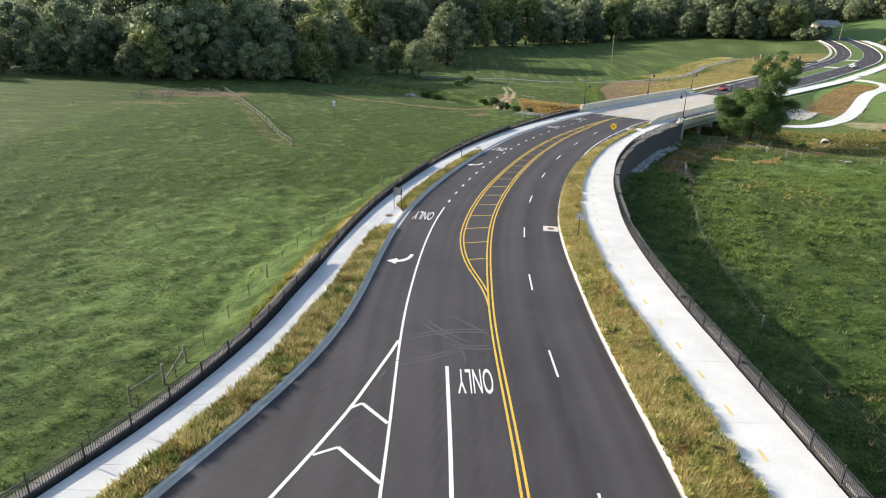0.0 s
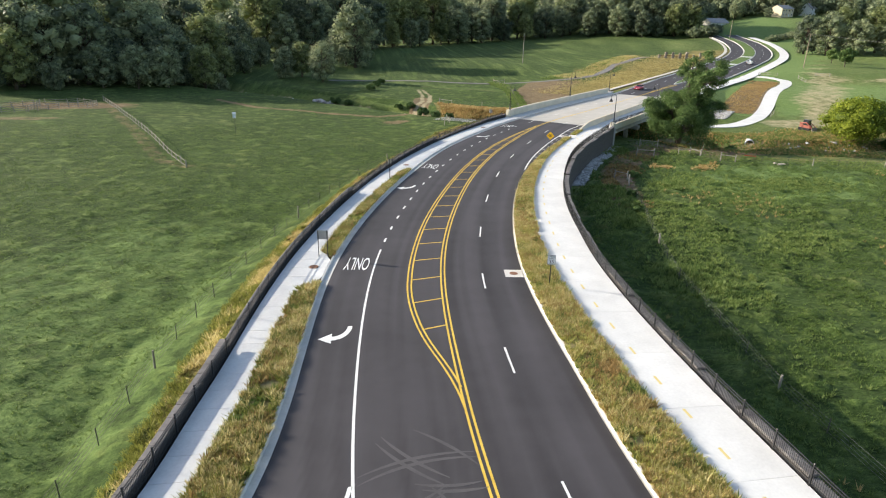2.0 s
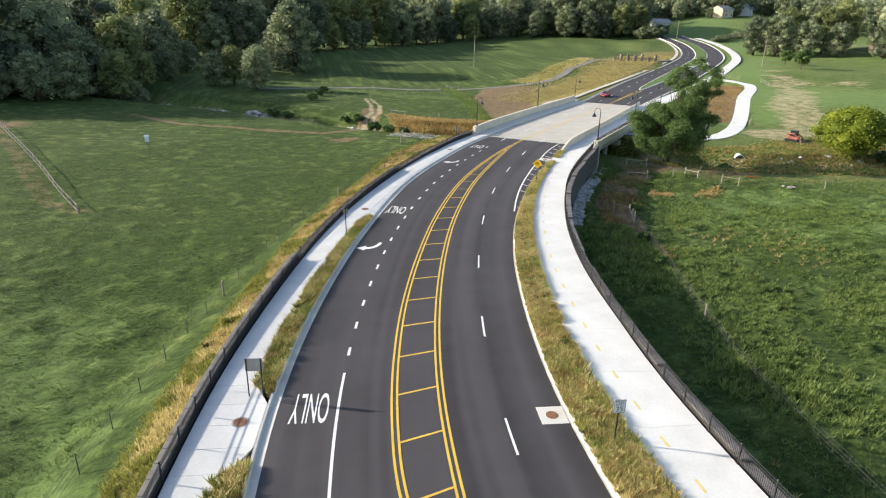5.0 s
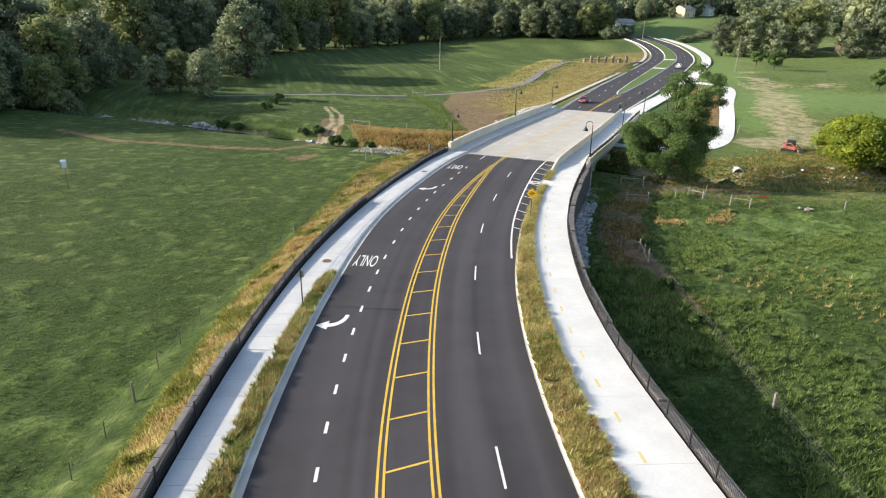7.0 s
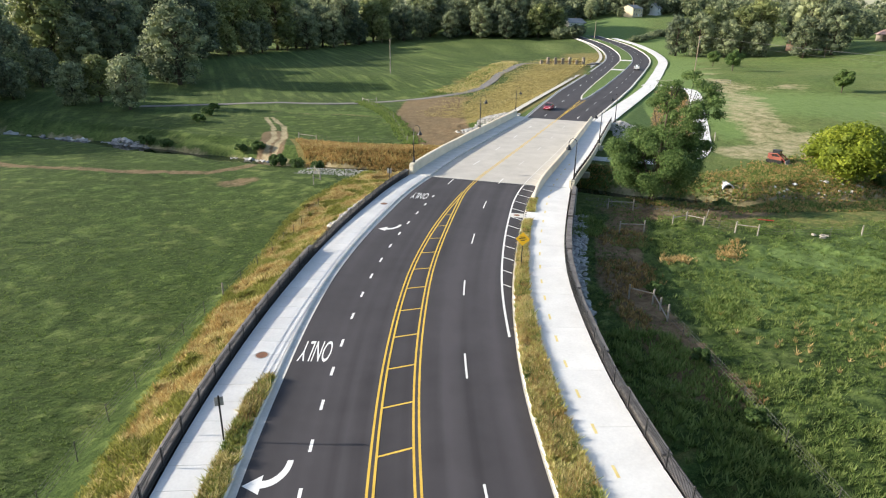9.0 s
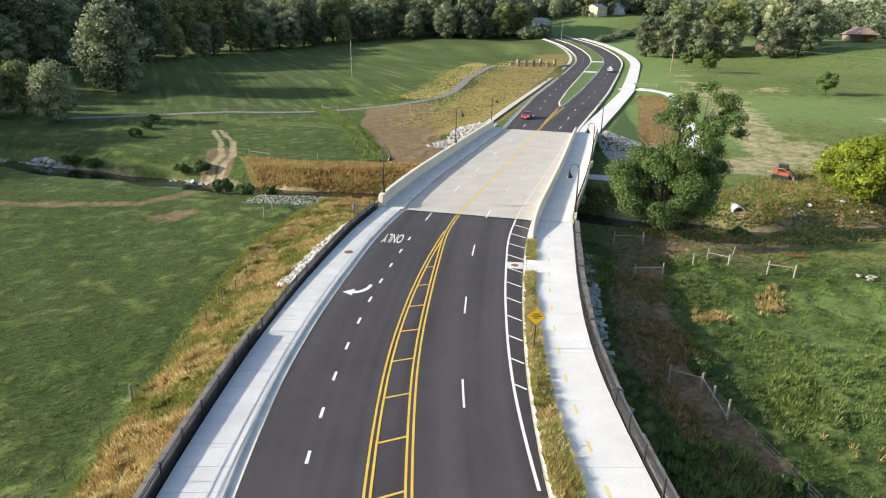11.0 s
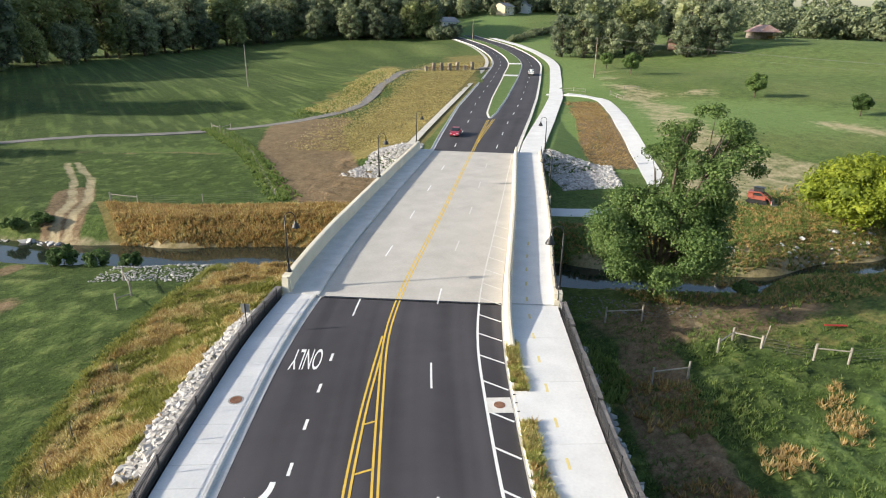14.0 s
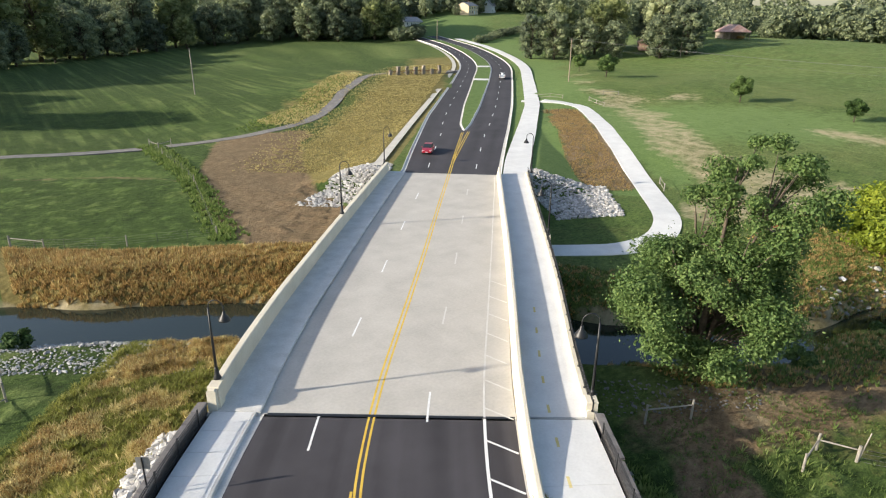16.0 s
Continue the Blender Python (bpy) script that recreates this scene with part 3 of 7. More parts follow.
gx, gy = spread(-75, 110, 0.52, 3000), spread(8, 215, 0.55, 3000)
GX, GY = np.meshgrid(gx, gy)
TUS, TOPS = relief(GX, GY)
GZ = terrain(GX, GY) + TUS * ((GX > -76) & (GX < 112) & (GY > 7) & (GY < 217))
nx, ny = len(gx), len(gy)
me = bpy.data.meshes.new("ground")
idx = np.arange(nx * ny).reshape(ny, nx)
quads = np.stack([idx[:-1, :-1], idx[:-1, 1:], idx[1:, 1:], idx[1:, :-1]], -1).reshape(-1, 4)
me.from_pydata(np.stack([GX, GY, GZ], -1).reshape(-1, 3).tolist(), [], quads.tolist())
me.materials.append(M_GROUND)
cov = ground_cover(GX.ravel(), GY.ravel())
attr = me.color_attributes.new("cover", 'FLOAT_COLOR', 'POINT')
rgba = np.ones((nx * ny, 4), np.float32)
for k in range(4):
    rgba[:, k] = np.clip(cov[k], 0, 1)
attr.data.foreach_set("color", rgba.ravel())
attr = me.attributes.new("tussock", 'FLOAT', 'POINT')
# low values pick the painted gap shade, high ones the plain grass colour
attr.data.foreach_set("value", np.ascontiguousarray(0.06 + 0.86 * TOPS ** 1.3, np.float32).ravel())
me.polygons.foreach_set("use_smooth", [True] * len(me.polygons))
me.update()
ground = tagged(new("ground", me), "rolling green pasture with dry and bare patches", "ground", kind="structure")

bld = Build()
rings = []
for i, (x, y) in enumerate(CREEK):
    t = CREEK[min(i + 1, len(CREEK) - 1)] - CREEK[max(i - 1, 0)]
    t = t / np.hypot(*t)
    lift = 12 * float(smooth01(np.array(math.hypot(x - 40, y - 160)), 150, 230))
    rings.append([(x - t[1] * 7.5, y + t[0] * 7.5, WATER_Z + lift), (x + t[1] * 7.5, y - t[0] * 7.5, WATER_Z + lift)])
bld.loft(rings, closed=False)
water = tagged(part("water", bld, M_WATER, smooth=True), "still dark creek water with muddy banks", "water", kind="structure")


# ---------------------------------------------------------------- carriageway
def road_piece(name, s0, s1, lo, hi, material, label, z=0.0, across=10):
    """Carriageway with a wear attribute along the wheel tracks."""
    n = int((s1 - s0) / 1.0)
    vs, fs, wear = [], [], []
    for i in range(n + 1):
        s = s0 + (s1 - s0) * i / n
        a, b = lo(s), hi(s)
        for k in range(across + 1):
            o = a + (b - a) * k / across
            vs.append(at(s, o, z))
            track = 0.5 + 0.5 * math.cos((o - 1.55) * 2 * math.pi / 3.1) if -0.2 < o < 7 else 0.35
            wear.append(track * 0.8 + 1.1 * (float(lattice(np.array(o * 2.3), np.array(s * 0.035), 5)) - 0.4))
    w = across + 1
    fs = [(i * w + k, i * w + k + 1, (i + 1) * w + k + 1, (i + 1) * w + k) for i in range(n) for k in range(across)]
    me = bpy.data.meshes.new(name)
    me.from_pydata(vs, [], fs)
    me.materials.append(material)
    a = me.attributes.new("wear", 'FLOAT', 'POINT')
    a.data.foreach_set("value", wear)
    me.update()
    ob = new(name, me)
    return tagged(ob, label, "road", kind="structure")


road_piece("road", -60, S_BRIDGE, lambda s: KERB_L(s), lambda s: KERB_R(s), M_ASPHALT, "new dark asphalt road between concrete kerbs", across=64)
road_piece("road_far_left", S_LAND, S_END, lambda s: KERB_L(s), lambda s: MED_L(s) if s > 233 else 0.6, M_ASPHALT, "dark asphalt carriageway curving to the distance", across=8)
road_piece("road_far_right", S_LAND, S_END, lambda s: MED_R(s) if s > 233 else 0.6, lambda s: KERB_R(s), M_ASPHALT, "dark asphalt carriageway beside a grass median", across=8)


def kerb(name, s0, s1, edge, side, material, gutter=0.42, label="pale concrete kerb and gutter", gap=()):
    """A kerb with its gutter, outside the asphalt edge; side is -1 at the left, 1 at the right."""
    bld = Build()
    n = int((s1 - s0) / 1.5)
    rings = []
    for i in range(n + 1):
        s = s0 + (s1 - s0) * i / n
        e = edge(s)
        prof = ((0.0, 0.004), (gutter, -0.02), (gutter + 0.05, 0.13), (gutter + 0.18, 0.145), (gutter + 0.20, -0.3), (0.0, -0.3))
        if side < 0:
            prof = prof[::-1]
        rings.append([at(s, e + side * d, z) for d, z in prof])
    bld.loft(rings)
    return tagged(part(name, bld, material), label, "kerb", kind="structure")


KW = 0.62
kerb("kerb_left", -60, S_BRIDGE, lambda s: KERB_L(s), -1, M_KERB)
kerb("kerb_right", -60, S_BRIDGE, lambda s: KERB_R(s), 1, M_KERB, 0.12)
kerb("kerb_far_left", S_LAND, S_END, lambda s: KERB_L(s), -1, M_KERB)
kerb("kerb_far_right", S_LAND, S_END, lambda s: KERB_R(s), 1, M_KERB)
kerb("kerb_median_left", 233, S_END, lambda s: MED_L(s), 1, M_KERB, 0.25)
kerb("kerb_median_right", 233, S_END, lambda s: MED_R(s), -1, M_KERB, 0.25)
b = Build()
ribbon(b, 233.3, S_END, lambda s: MED_L(s) + 0.42, lambda s: max(MED_R(s) - 0.42, MED_L(s) + 0.45), 0.13)
tagged(part("median_grass", b, M_TURF), "mown grass median between kerbs", "median", kind="structure")
for s in (318, 356):
    b = Build()
    ribbon(b, s - 2.2, s + 2.2, lambda q: MED_L(q) + 0.44, lambda q: MED_R(q) - 0.44, 0.15)
    tagged(part("median_crossing", b, M_CONC), "pale concrete crossing through the grass median", "crossing", kind="structure")


# ---------------------------------------------------------------- pavements of separate slabs
def slab_path(name, s0, s1, lo, hi, length, material, label, z=0.14, gap=0.02):
    root = group_at(name, Matrix.Identity(4), label, "pavement", kind="structure")
    n = int(round((s1 - s0) / length))
    for i in range(n):
        a, c = s0 + (s1 - s0) * i / n + gap / 2, s0 + (s1 - s0) * (i + 1) / n - gap / 2
        b = Build()
        ribbon(b, a, c, lo, hi, z, step=1.6, thick=0.12)
        part("slab", b, material, root)
    b = Build()
    ribbon(b, s0, s1, lambda s: lo(s) + 0.02, lambda s: hi(s) - 0.02, z - 0.025)
    part("joint_bed", b, M_GREYC, root)
    return root


slab_path("pavement_right", -10, S_BRIDGE - 0.3, PATH_RL, PATH_RR, 6.0, M_CONC, "wide white concrete shared path")


def left_inner(s):
    """The left path widens to the kerb where the planting strip stops."""
    k = KERB_L(s) - KW
    w = max(1 - smooth01(np.array(s), 53.6, 55.2), smooth01(np.array(s), 59.6, 61.0) * (1 - smooth01(np.array(s), 88.5, 91.5)))
    return float(k + (PATH_LI(s) - k) * w)


slab_path("pavement_left", -10, S_BRIDGE, PATH_LO, left_inner, 1.6, M_CONC, "pale concrete footpath with saw-cut joints")
slab_path("pavement_far", S_LAND, 480, PATH_RL, PATH_RR, 8.0, M_CONC, "wide white concrete shared path beside the far road")

b = Build()
ribbon(b, 203, 470, -11.9, -10.5, 0.03)
tagged(part("footpath_far", b, M_PALEPATH), "narrow pale gravel footpath beside the road", "path", kind="structure")


def ground_strip(name, pts, half, material, label, lift=0.06, thick=0.0):
    """A strip laid on the ground along a curve."""
    pts = np.array(pts)
    b = Build()
    t = np.gradient(pts, axis=0)
    t /= np.hypot(t[:, 0], t[:, 1])[:, None]
    L = pts + np.stack([-t[:, 1], t[:, 0]], 1) * half
    R = pts + np.stack([t[:, 1], -t[:, 0]], 1) * half
    zl, zr, zc = terrain(L[:, 0], L[:, 1]), terrain(R[:, 0], R[:, 1]), terrain(pts[:, 0], pts[:, 1])
    zz = np.maximum(np.maximum(zl, zr), zc) + lift
    k = np.ones(9) / 9
    zz = np.maximum(np.convolve(np.pad(zz, 4, mode='edge'), k, 'valid'), zz)
    b.loft([[(l[0], l[1], z), (r[0], r[1], z), (r[0], r[1], z - 0.6), (l[0], l[1], z - 0.6)] for l, r, z in zip(L, R, zz)])
    return tagged(part(name, b, material), label, "path", kind="structure")


ground_strip("spur_path", SPUR, 1.75, M_CONC, "curved white concrete path going down under the bridge", 0.03)
ground_strip("gravel_drive", spline([(-10, 244), (25, 241), (51, 236), (66, 231.5), (80, 235), (97, 251), (112, 268), (125, 282), (139, 288), (158, 284), (170, 290)], 10), 1.4, M_GRAVEL, "narrow grey gravel drive across the pasture", 0.05)


# ---------------------------------------------------------------- road markings
MARK_Z = 0.006


def mark_line(name, s0, s1, o, width, material, label, step=1.5, z=MARK_Z):
    f = o if callable(o) else (lambda s: o)
    b = Build()
    ribbon(b, s0, s1, lambda s: f(s) - width / 2, lambda s: f(s) + width / 2, z, step=step)
    return tagged(part(name, b, material), label, "road marking", kind="structure")


def mark_poly(name, pts, material, label, z=MARK_Z, group="road markings"):
    """A flat painted shape from (s, o) corners."""
    b = Build()
    b.add([at(s, o, z) for s, o in pts], [tuple(range(len(pts)))])
    return tagged(part(name, b, material), label, "road marking", group, "structure")


def mark_bar(name, p, q, width, material, label, z=MARK_Z):
    d = Vector((q[0] - p[0], q[1] - p[1])).normalized() * width / 2
    return mark_poly(name, [(p[0] - d.y, p[1] + d.x), (p[0] + d.y, p[1] - d.x), (q[0] + d.y, q[1] - d.x), (q[0] - d.y, q[1] + d.x)], material, label, z)


YEL_R = table([(-60, 0), (100, -0.2), (116, -0.45), (125, -0.65), (133, -0.8), (139, -0.58), (148, -0.42), (159, -0.38), (174, -0.04), (192, 0.41), (200, 0.53), (600, 0.5)], 5)
YEL_L = table([(-60, -0.3), (38, -0.3), (42, -0.75), (45, -1.7), (48, -2.45), (53, -3.05), (60, -3.05), (70, -2.95), (84, -2.6), (96, -2.4), (110, -2.3), (118, -2.15), (125, -1.85), (130, -1.45), (134, -1.15), (600, -1.15)], 4)
mark_line("yellow_line", -60, 231, YEL_R, 0.13, M_YELLOW, "solid yellow centre line")
mark_line("yellow_line", -60, 40, lambda s: YEL_R(s) - 0.30, 0.13, M_YELLOW, "solid yellow centre line")
mark_line("yellow_line", 40, 128, lambda s: YEL_R(s) - 0.30, 0.13, M_YELLOW, "solid yellow line beside the hatched median")
mark_line("yellow_line", 128, 231, lambda s: YEL_R(s) - 0.30, 0.13, M_YELLOW, "solid yellow centre line")
mark_line("yellow_line", 39, 133.5, YEL_L, 0.13, M_YELLOW, "solid yellow line beside the hatched median", 1.0, z=0.011)
mark_line("yellow_line", 41, 131.5, lambda s: YEL_L(s) + 0.30, 0.13, M_YELLOW, "solid yellow line beside the hatched median", 1.0, z=0.016)
mark_line("yellow_line", 205, 232, lambda s: 0.5 + (s - 205) * 0.045, 0.13, M_YELLOW, "yellow line towards the grass median")
mark_line("yellow_line", 207, 232, lambda s: 0.2 + (s - 207) * 0.046, 0.13, M_YELLOW, "yellow line towards the grass median")
s = 47.9
while s < 125:
    l, r = YEL_L(s) + 0.33, YEL_R(s) - 0.33
    if r - l > 0.5:
        mark_bar("yellow_hatch", (s - 0.1, l), (s + 0.3 * (r - l), r), 0.13, M_YELLOW, "yellow hatch bar in the painted median")
    s += 3.98
TURN_LINE = table([(-60, -6.5), (21, -6.45), (34, -6.3), (43, -6.2), (53, -6.0), (62, -5.85), (80, -5.7), (95, -5.45), (106, -5.3), (118, -5.05), (126, -4.65), (131, -4.3), (140, -3.9), (150, -3.7), (600, -3.7)], 5)
GORE = table([(-10, -24), (12, -14.5), (20, -11.2), (23, -10.0), (27, -8.5), (34, -6.35)], 1)
mark_line("white_line", -20, 62, TURN_LINE, 0.15, M_WHITE, "solid white turn lane line")
mark_line("white_line", 0, 34, GORE, 0.2, M_WHITE, "solid white gore line")
mark_line("white_line", -20, 31.1, lambda s: -3.4, 0.2, M_WHITE, "solid white lane line")
for (a, p, q) in (((27.0, -8.45), (27.4, -7.95), (25.7, -6.5)), ((23.2, -9.8), (23.8, -8.7), (21.4, -6.5)), ((19.4, -11.2), (20.1, -9.5), (17.0, -6.5))):
    mark_bar("chevron", a, p, 0.16, M_WHITE, "white chevron in the gore")
    mark_bar("chevron", p, q, 0.2, M_WHITE, "white chevron in the gore")
for c in [64.35 + 3.37 * k for k in range(10)] + [98.5 + 3.57 * k for k in range(10)]:
    mark_line("lane_dot", c - 0.47, c + 0.47, TURN_LINE, 0.17, M_WHITE, "short white lane dash")
LANE_R = table([(-60, 3.05), (60, 2.9), (100, 2.6), (128, 2.2), (139, 2.48), (152, 2.6), (166, 2.8), (179, 3.12), (199, 3.6)], 6)
for k in range(-2, 10):
    c = 31.6 + 12.1 * k
    mark_line("lane_dash", c - 1.5, c + 1.5, LANE_R, 0.13, M_WHITE, "white lane dash")
LANE_L = table([(130, -3.85), (150, -3.7), (163, -3.75), (175, -3.46), (188, -3.02), (199, -2.9)], 4)
for k in range(0, 5):
    c = 138.0 + 12.1 * k
    mark_line("lane_dash", c - 1.5, c + 1.5, LANE_L, 0.13, M_WHITE, "white lane dash", z=MARK_Z if k == 0 else 0.010)
    c = 140.6 + 12.1 * k
    mark_line("lane_dash", c - 1.5, c + 1.5, LANE_R, 0.13, M_WORN if k else M_WHITE, "worn white lane dash", z=0.012)
for k in range(20):
    c = 204 + 12.2 * k
    mark_line("lane_dash", c - 1.5, c + 1.5, lambda s: (KERB_L(s) + (MED_L(s) if s > 233 else 0.2)) / 2, 0.15, M_WHITE, "white lane dash on the far road")
    mark_line("lane_dash", c - 1.5, c + 1.5, lambda s: (KERB_R(s) + (MED_R(s) if s > 233 else 0.8)) / 2, 0.15, M_WHITE, "white lane dash on the far road")
EDGE_R = table([(90, 5.85), (96, 5.75), (103, 5.6), (113, 5.5), (120, 5.4), (130, 5.4), (139, 5.76), (149, 5.92), (160, 5.98), (175, 6.48), (192, 7.05), (600, 7.1)], 5)
mark_line("edge_line", 96, S_BRIDGE, EDGE_R, 0.17, M_WHITE, "solid white edge line")
mark_line("edge_line", S_BRIDGE, 198, EDGE_R, 0.13, M_WORN, "worn white edge line on the bridge deck", z=0.012)
s = 105.3
while s < 162:
    if KERB_R(s) - EDGE_R(s) > 0.5:
        mark_bar("edge_hatch", (s, EDGE_R(s) + 0.05), (s - 0.9 * (KERB_R(s) - EDGE_R(s)) * 0.75, KERB_R(s) - 0.1), 0.14, M_WHITE if s < 139 else M_WORN, "white hatch bar in the shoulder", 0.006 if s < 139 else 0.012)
    s += 3.2


def road_word(text, s, o, width, length):
    """Painted word for traffic that comes towards the start of the road."""
    cu = bpy.data.curves.new("road_word", 'FONT')
    cu.body, cu.size, cu.align_x, cu.align_y, cu.extrude = text, 1.0, 'CENTER', 'CENTER', 0.0
    cu.offset = 0.004
    tmp = new("tmp_word", cu)
    bpy.context.view_layer.update()
    me = bpy.data.meshes.new_from_object(tmp.evaluated_get(bpy.context.evaluated_depsgraph_get()))
    bpy.data.objects.remove(tmp)
    xs, ys = [v.co.x for v in me.vertices], [v.co.y for v in me.vertices]
    cx, cy, w, h = (max(xs) + min(xs)) / 2, (max(ys) + min(ys)) / 2, max(xs) - min(xs), max(ys) - min(ys)
    for v in me.vertices:
        v.co = Vector(at(s - (v.co.y - cy) / h * length, o - (v.co.x - cx) / w * width, MARK_Z))
    me.materials.clear()
    me.materials.append(M_WHITE)
    for p in me.polygons:
        p.material_index = 0
    me.flip_normals()
    me.update()
    return tagged(new("road_word", me), "white painted word ONLY on the asphalt", "road marking", "painted words", "structure")


for s, o in ((29.6, -1.85), (58.8, -7.4), (93.6, -6.95), (130.4, -5.95)):
    road_word("ONLY", s, o, 2.0, 2.5)


def turn_arrow(s, o):
    """A right-turn arrow for oncoming traffic: a curved stem and a head towards the kerb."""
    b = Build()
    n = 8
    ring = []
    for i in range(n + 1):
        w = math.pi / 2 * i / n
        c = (s + 1.75 - 1.75 * math.sin(w) * 0.9, o + 0.75 - 1.1 * (1 - math.cos(w)))
        half = 0.14 + 0.10 * i / n
        d = Vector((-math.cos(w), -math.sin(w)))
        ring.append([at(c[0] - d.y * half, c[1] + d.x * half, MARK_Z), at(c[0] + d.y * half, c[1] - d.x * half, MARK_Z)])
    b.loft(ring, closed=False)
    hs, ho = s + 1.75 - 1.75 * 0.9, o - 0.35
    b.add([at(hs - 0.62, ho, MARK_Z), at(hs + 0.62, ho, MARK_Z), at(hs - 0.05, ho - 0.85, MARK_Z)], [(0, 1, 2)])
    return tagged(part("turn_arrow", b, M_WHITE), "white painted turn arrow on the asphalt", "road marking", "turn arrows", "structure")


for s, o in ((46.7, -7.6), (81.8, -7.2), (117.3, -6.35)):
    turn_arrow(s, o)
scuff_z = 0.003
for (s0, o0), (s1, o1), bow in (((34.0, -6.1), (35.2, -0.4), -0.5), ((34.5, -6.1), (35.6, -0.6), -0.4), ((31.2, -6.4), (33.2, -2.3), 0.3), ((31.6, -6.5), (33.6, -2.2), 0.3), ((36.7, -5.2), (33.6, -2.3), 0.2), ((37.1, -4.9), (34.0, -2.0), 0.2),
                                ((37.5, -3.3), (34.6, -0.5), -0.2), ((33.4, -3.3), (33.2, -0.4), 0.15), ((33.8, -3.6), (33.6, -0.6), 0.2), ((33.5, -2.9), (31.4, -2.4), -0.3), ((30.7, -6.9), (29.6, -7.3), 0.0)):
    b = Build()
    ring = []
    dl = math.hypot(s1 - s0, o1 - o0)
    scuff_z += 0.0009
    ns, no = -(o1 - o0) / dl, (s1 - s0) / dl
    for i in range(15):
        u = i / 14
        c_, d_ = s0 + (s1 - s0) * u + ns * bow * 4 * u * (1 - u), o0 + (o1 - o0) * u + no * bow * 4 * u * (1 - u)
        h = 0.10 * math.sin(math.pi * (0.08 + 0.84 * u))
        ring.append([at(c_ - ns * h, d_ - no * h, scuff_z), at(c_ + ns * h, d_ + no * h, scuff_z)])
    b.loft(ring, closed=False)
    tagged(part("tyre_scuff", b, M_SKID), "faint pale tyre scuff on the asphalt", "tyre mark", "tyre marks", "structure")
for k in range(40):
    c = 19.98 + 3.44 * k
    if c < 168:
        mid = lambda s: (PATH_RL(s) + PATH_RR(s)) / 2 - 0.55
        mark_line("path_dash", c - 0.45, c + 0.45, mid, 0.16, M_FADED, "faded yellow dash on the shared path", z=0.146)


# ---------------------------------------------------------------- bridge
def sweep(name, s0, s1, prof, material, parent=None, label="", step=3.0, base=None):
    """A profile of (offset, height) corners carried along the road; base adds to the offsets."""
    b = Build()
    n = max(1, int((s1 - s0) / step))
    b.loft([[at(s, o + (base(s) if base else 0), z) for o, z in prof] for s in (s0 + (s1 - s0) * i / n for i in range(n + 1))])
    return part(name, b, material, parent, label)


bridge = group_at("bridge", Matrix.Translation(at(S_BRIDGE, 0)), "concrete road bridge with cream parapets over a creek", "bridge", kind="structure")
bridge_inv = bridge.matrix_world.inverted()


def on_bridge(ob):
    ob.parent = bridge
    ob.matrix_parent_inverse = bridge_inv
    return ob


BRIDGE_L = table([(139, 0.1), (145, -0.15), (154, -0.45), (164, -0.34), (173, -0.03), (184.5, 0.48), (199, 1.05), (210, 1.05)], 4)
BRIDGE_R = table([(130, 0.06), (149, 0.05), (159, -0.13), (186, -0.12), (199, -0.25), (210, -0.25)], 4)
on_bridge(sweep("deck", S_BRIDGE, S_LAND, [(-7.6, -0.43), (7.6, -0.43), (7.6, 0.004), (-7.6, 0.004)], M_DECK, label="pale grey concrete deck"))
on_bridge(sweep("footway_left", S_BRIDGE, S_LAND, [(-10.15, -0.45), (-7.25, -0.45), (-7.25, 0.15), (-7.33, 0.165), (-10.15, 0.175)], M_KERB, label="raised concrete footway", base=BRIDGE_L))
on_bridge(sweep("parapet_left", S_BRIDGE, S_LAND, [(-10.25, -0.6), (-9.75, -0.6), (-9.72, 1.42), (-9.80, 1.5), (-10.2, 1.5), (-10.25, 1.42)], M_CREAM, label="cream concrete parapet", base=BRIDGE_L))
b = Build()
ring = []
for s in (131.6, 133, 134.5, 136, 138):
    f, e = 0.3 + 0.7 * (s - 131.6) / 6.4, BRIDGE_R(s) - 0.25 * (140 - s) / 7.5
    ring.append([at(s, o + e, z if z < 0.2 else 0.16 + (z - 0.16) * f) for o, z in ((7.55, -0.2), (8.3, -0.2), (8.28, 0.16), (8.14, 1.08), (8.08, 1.15), (7.88, 1.15), (7.80, 1.08), (7.66, 0.16))])
b.loft(ring)
on_bridge(part("barrier_end", b, M_CREAM, label="sloping end of the cream traffic barrier"))
on_bridge(sweep("barrier", 138, S_LAND, [(7.55, -0.2), (8.3, -0.2), (8.28, 0.16), (8.14, 1.08), (8.08, 1.15), (7.88, 1.15), (7.80, 1.08), (7.66, 0.16)], M_CREAM, label="cream concrete traffic barrier", base=lambda s: BRIDGE_R(s) - 0.25 * max(0, (140 - s) / 7.5)))
on_bridge(sweep("footway_right", S_BRIDGE, S_LAND, [(7.9, -0.44), (11.8, -0.44), (11.8, 0.13), (7.9, 0.13)], M_CONC, label="concrete shared path on the bridge"))
on_bridge(sweep("parapet_right", S_BRIDGE, S_LAND, [(11.62, -0.6), (12.05, -0.6), (12.05, 0.5), (12.0, 0.55), (11.67, 0.55), (11.62, 0.5)], M_CREAM, label="low cream concrete kerb wall"))
for o in (-9, -6, -3, 0, 3, 6, 9, 11.2):
    on_bridge(sweep("girder", S_BRIDGE + 0.5, S_LAND - 0.5, [(o - 0.3, -1.7), (o + 0.3, -1.7), (o + 0.12, -1.4), (o + 0.12, -0.75), (o + 0.5, -0.45), (o - 0.5, -0.45), (o - 0.12, -0.75), (o - 0.12, -1.4)], M_GREYC))
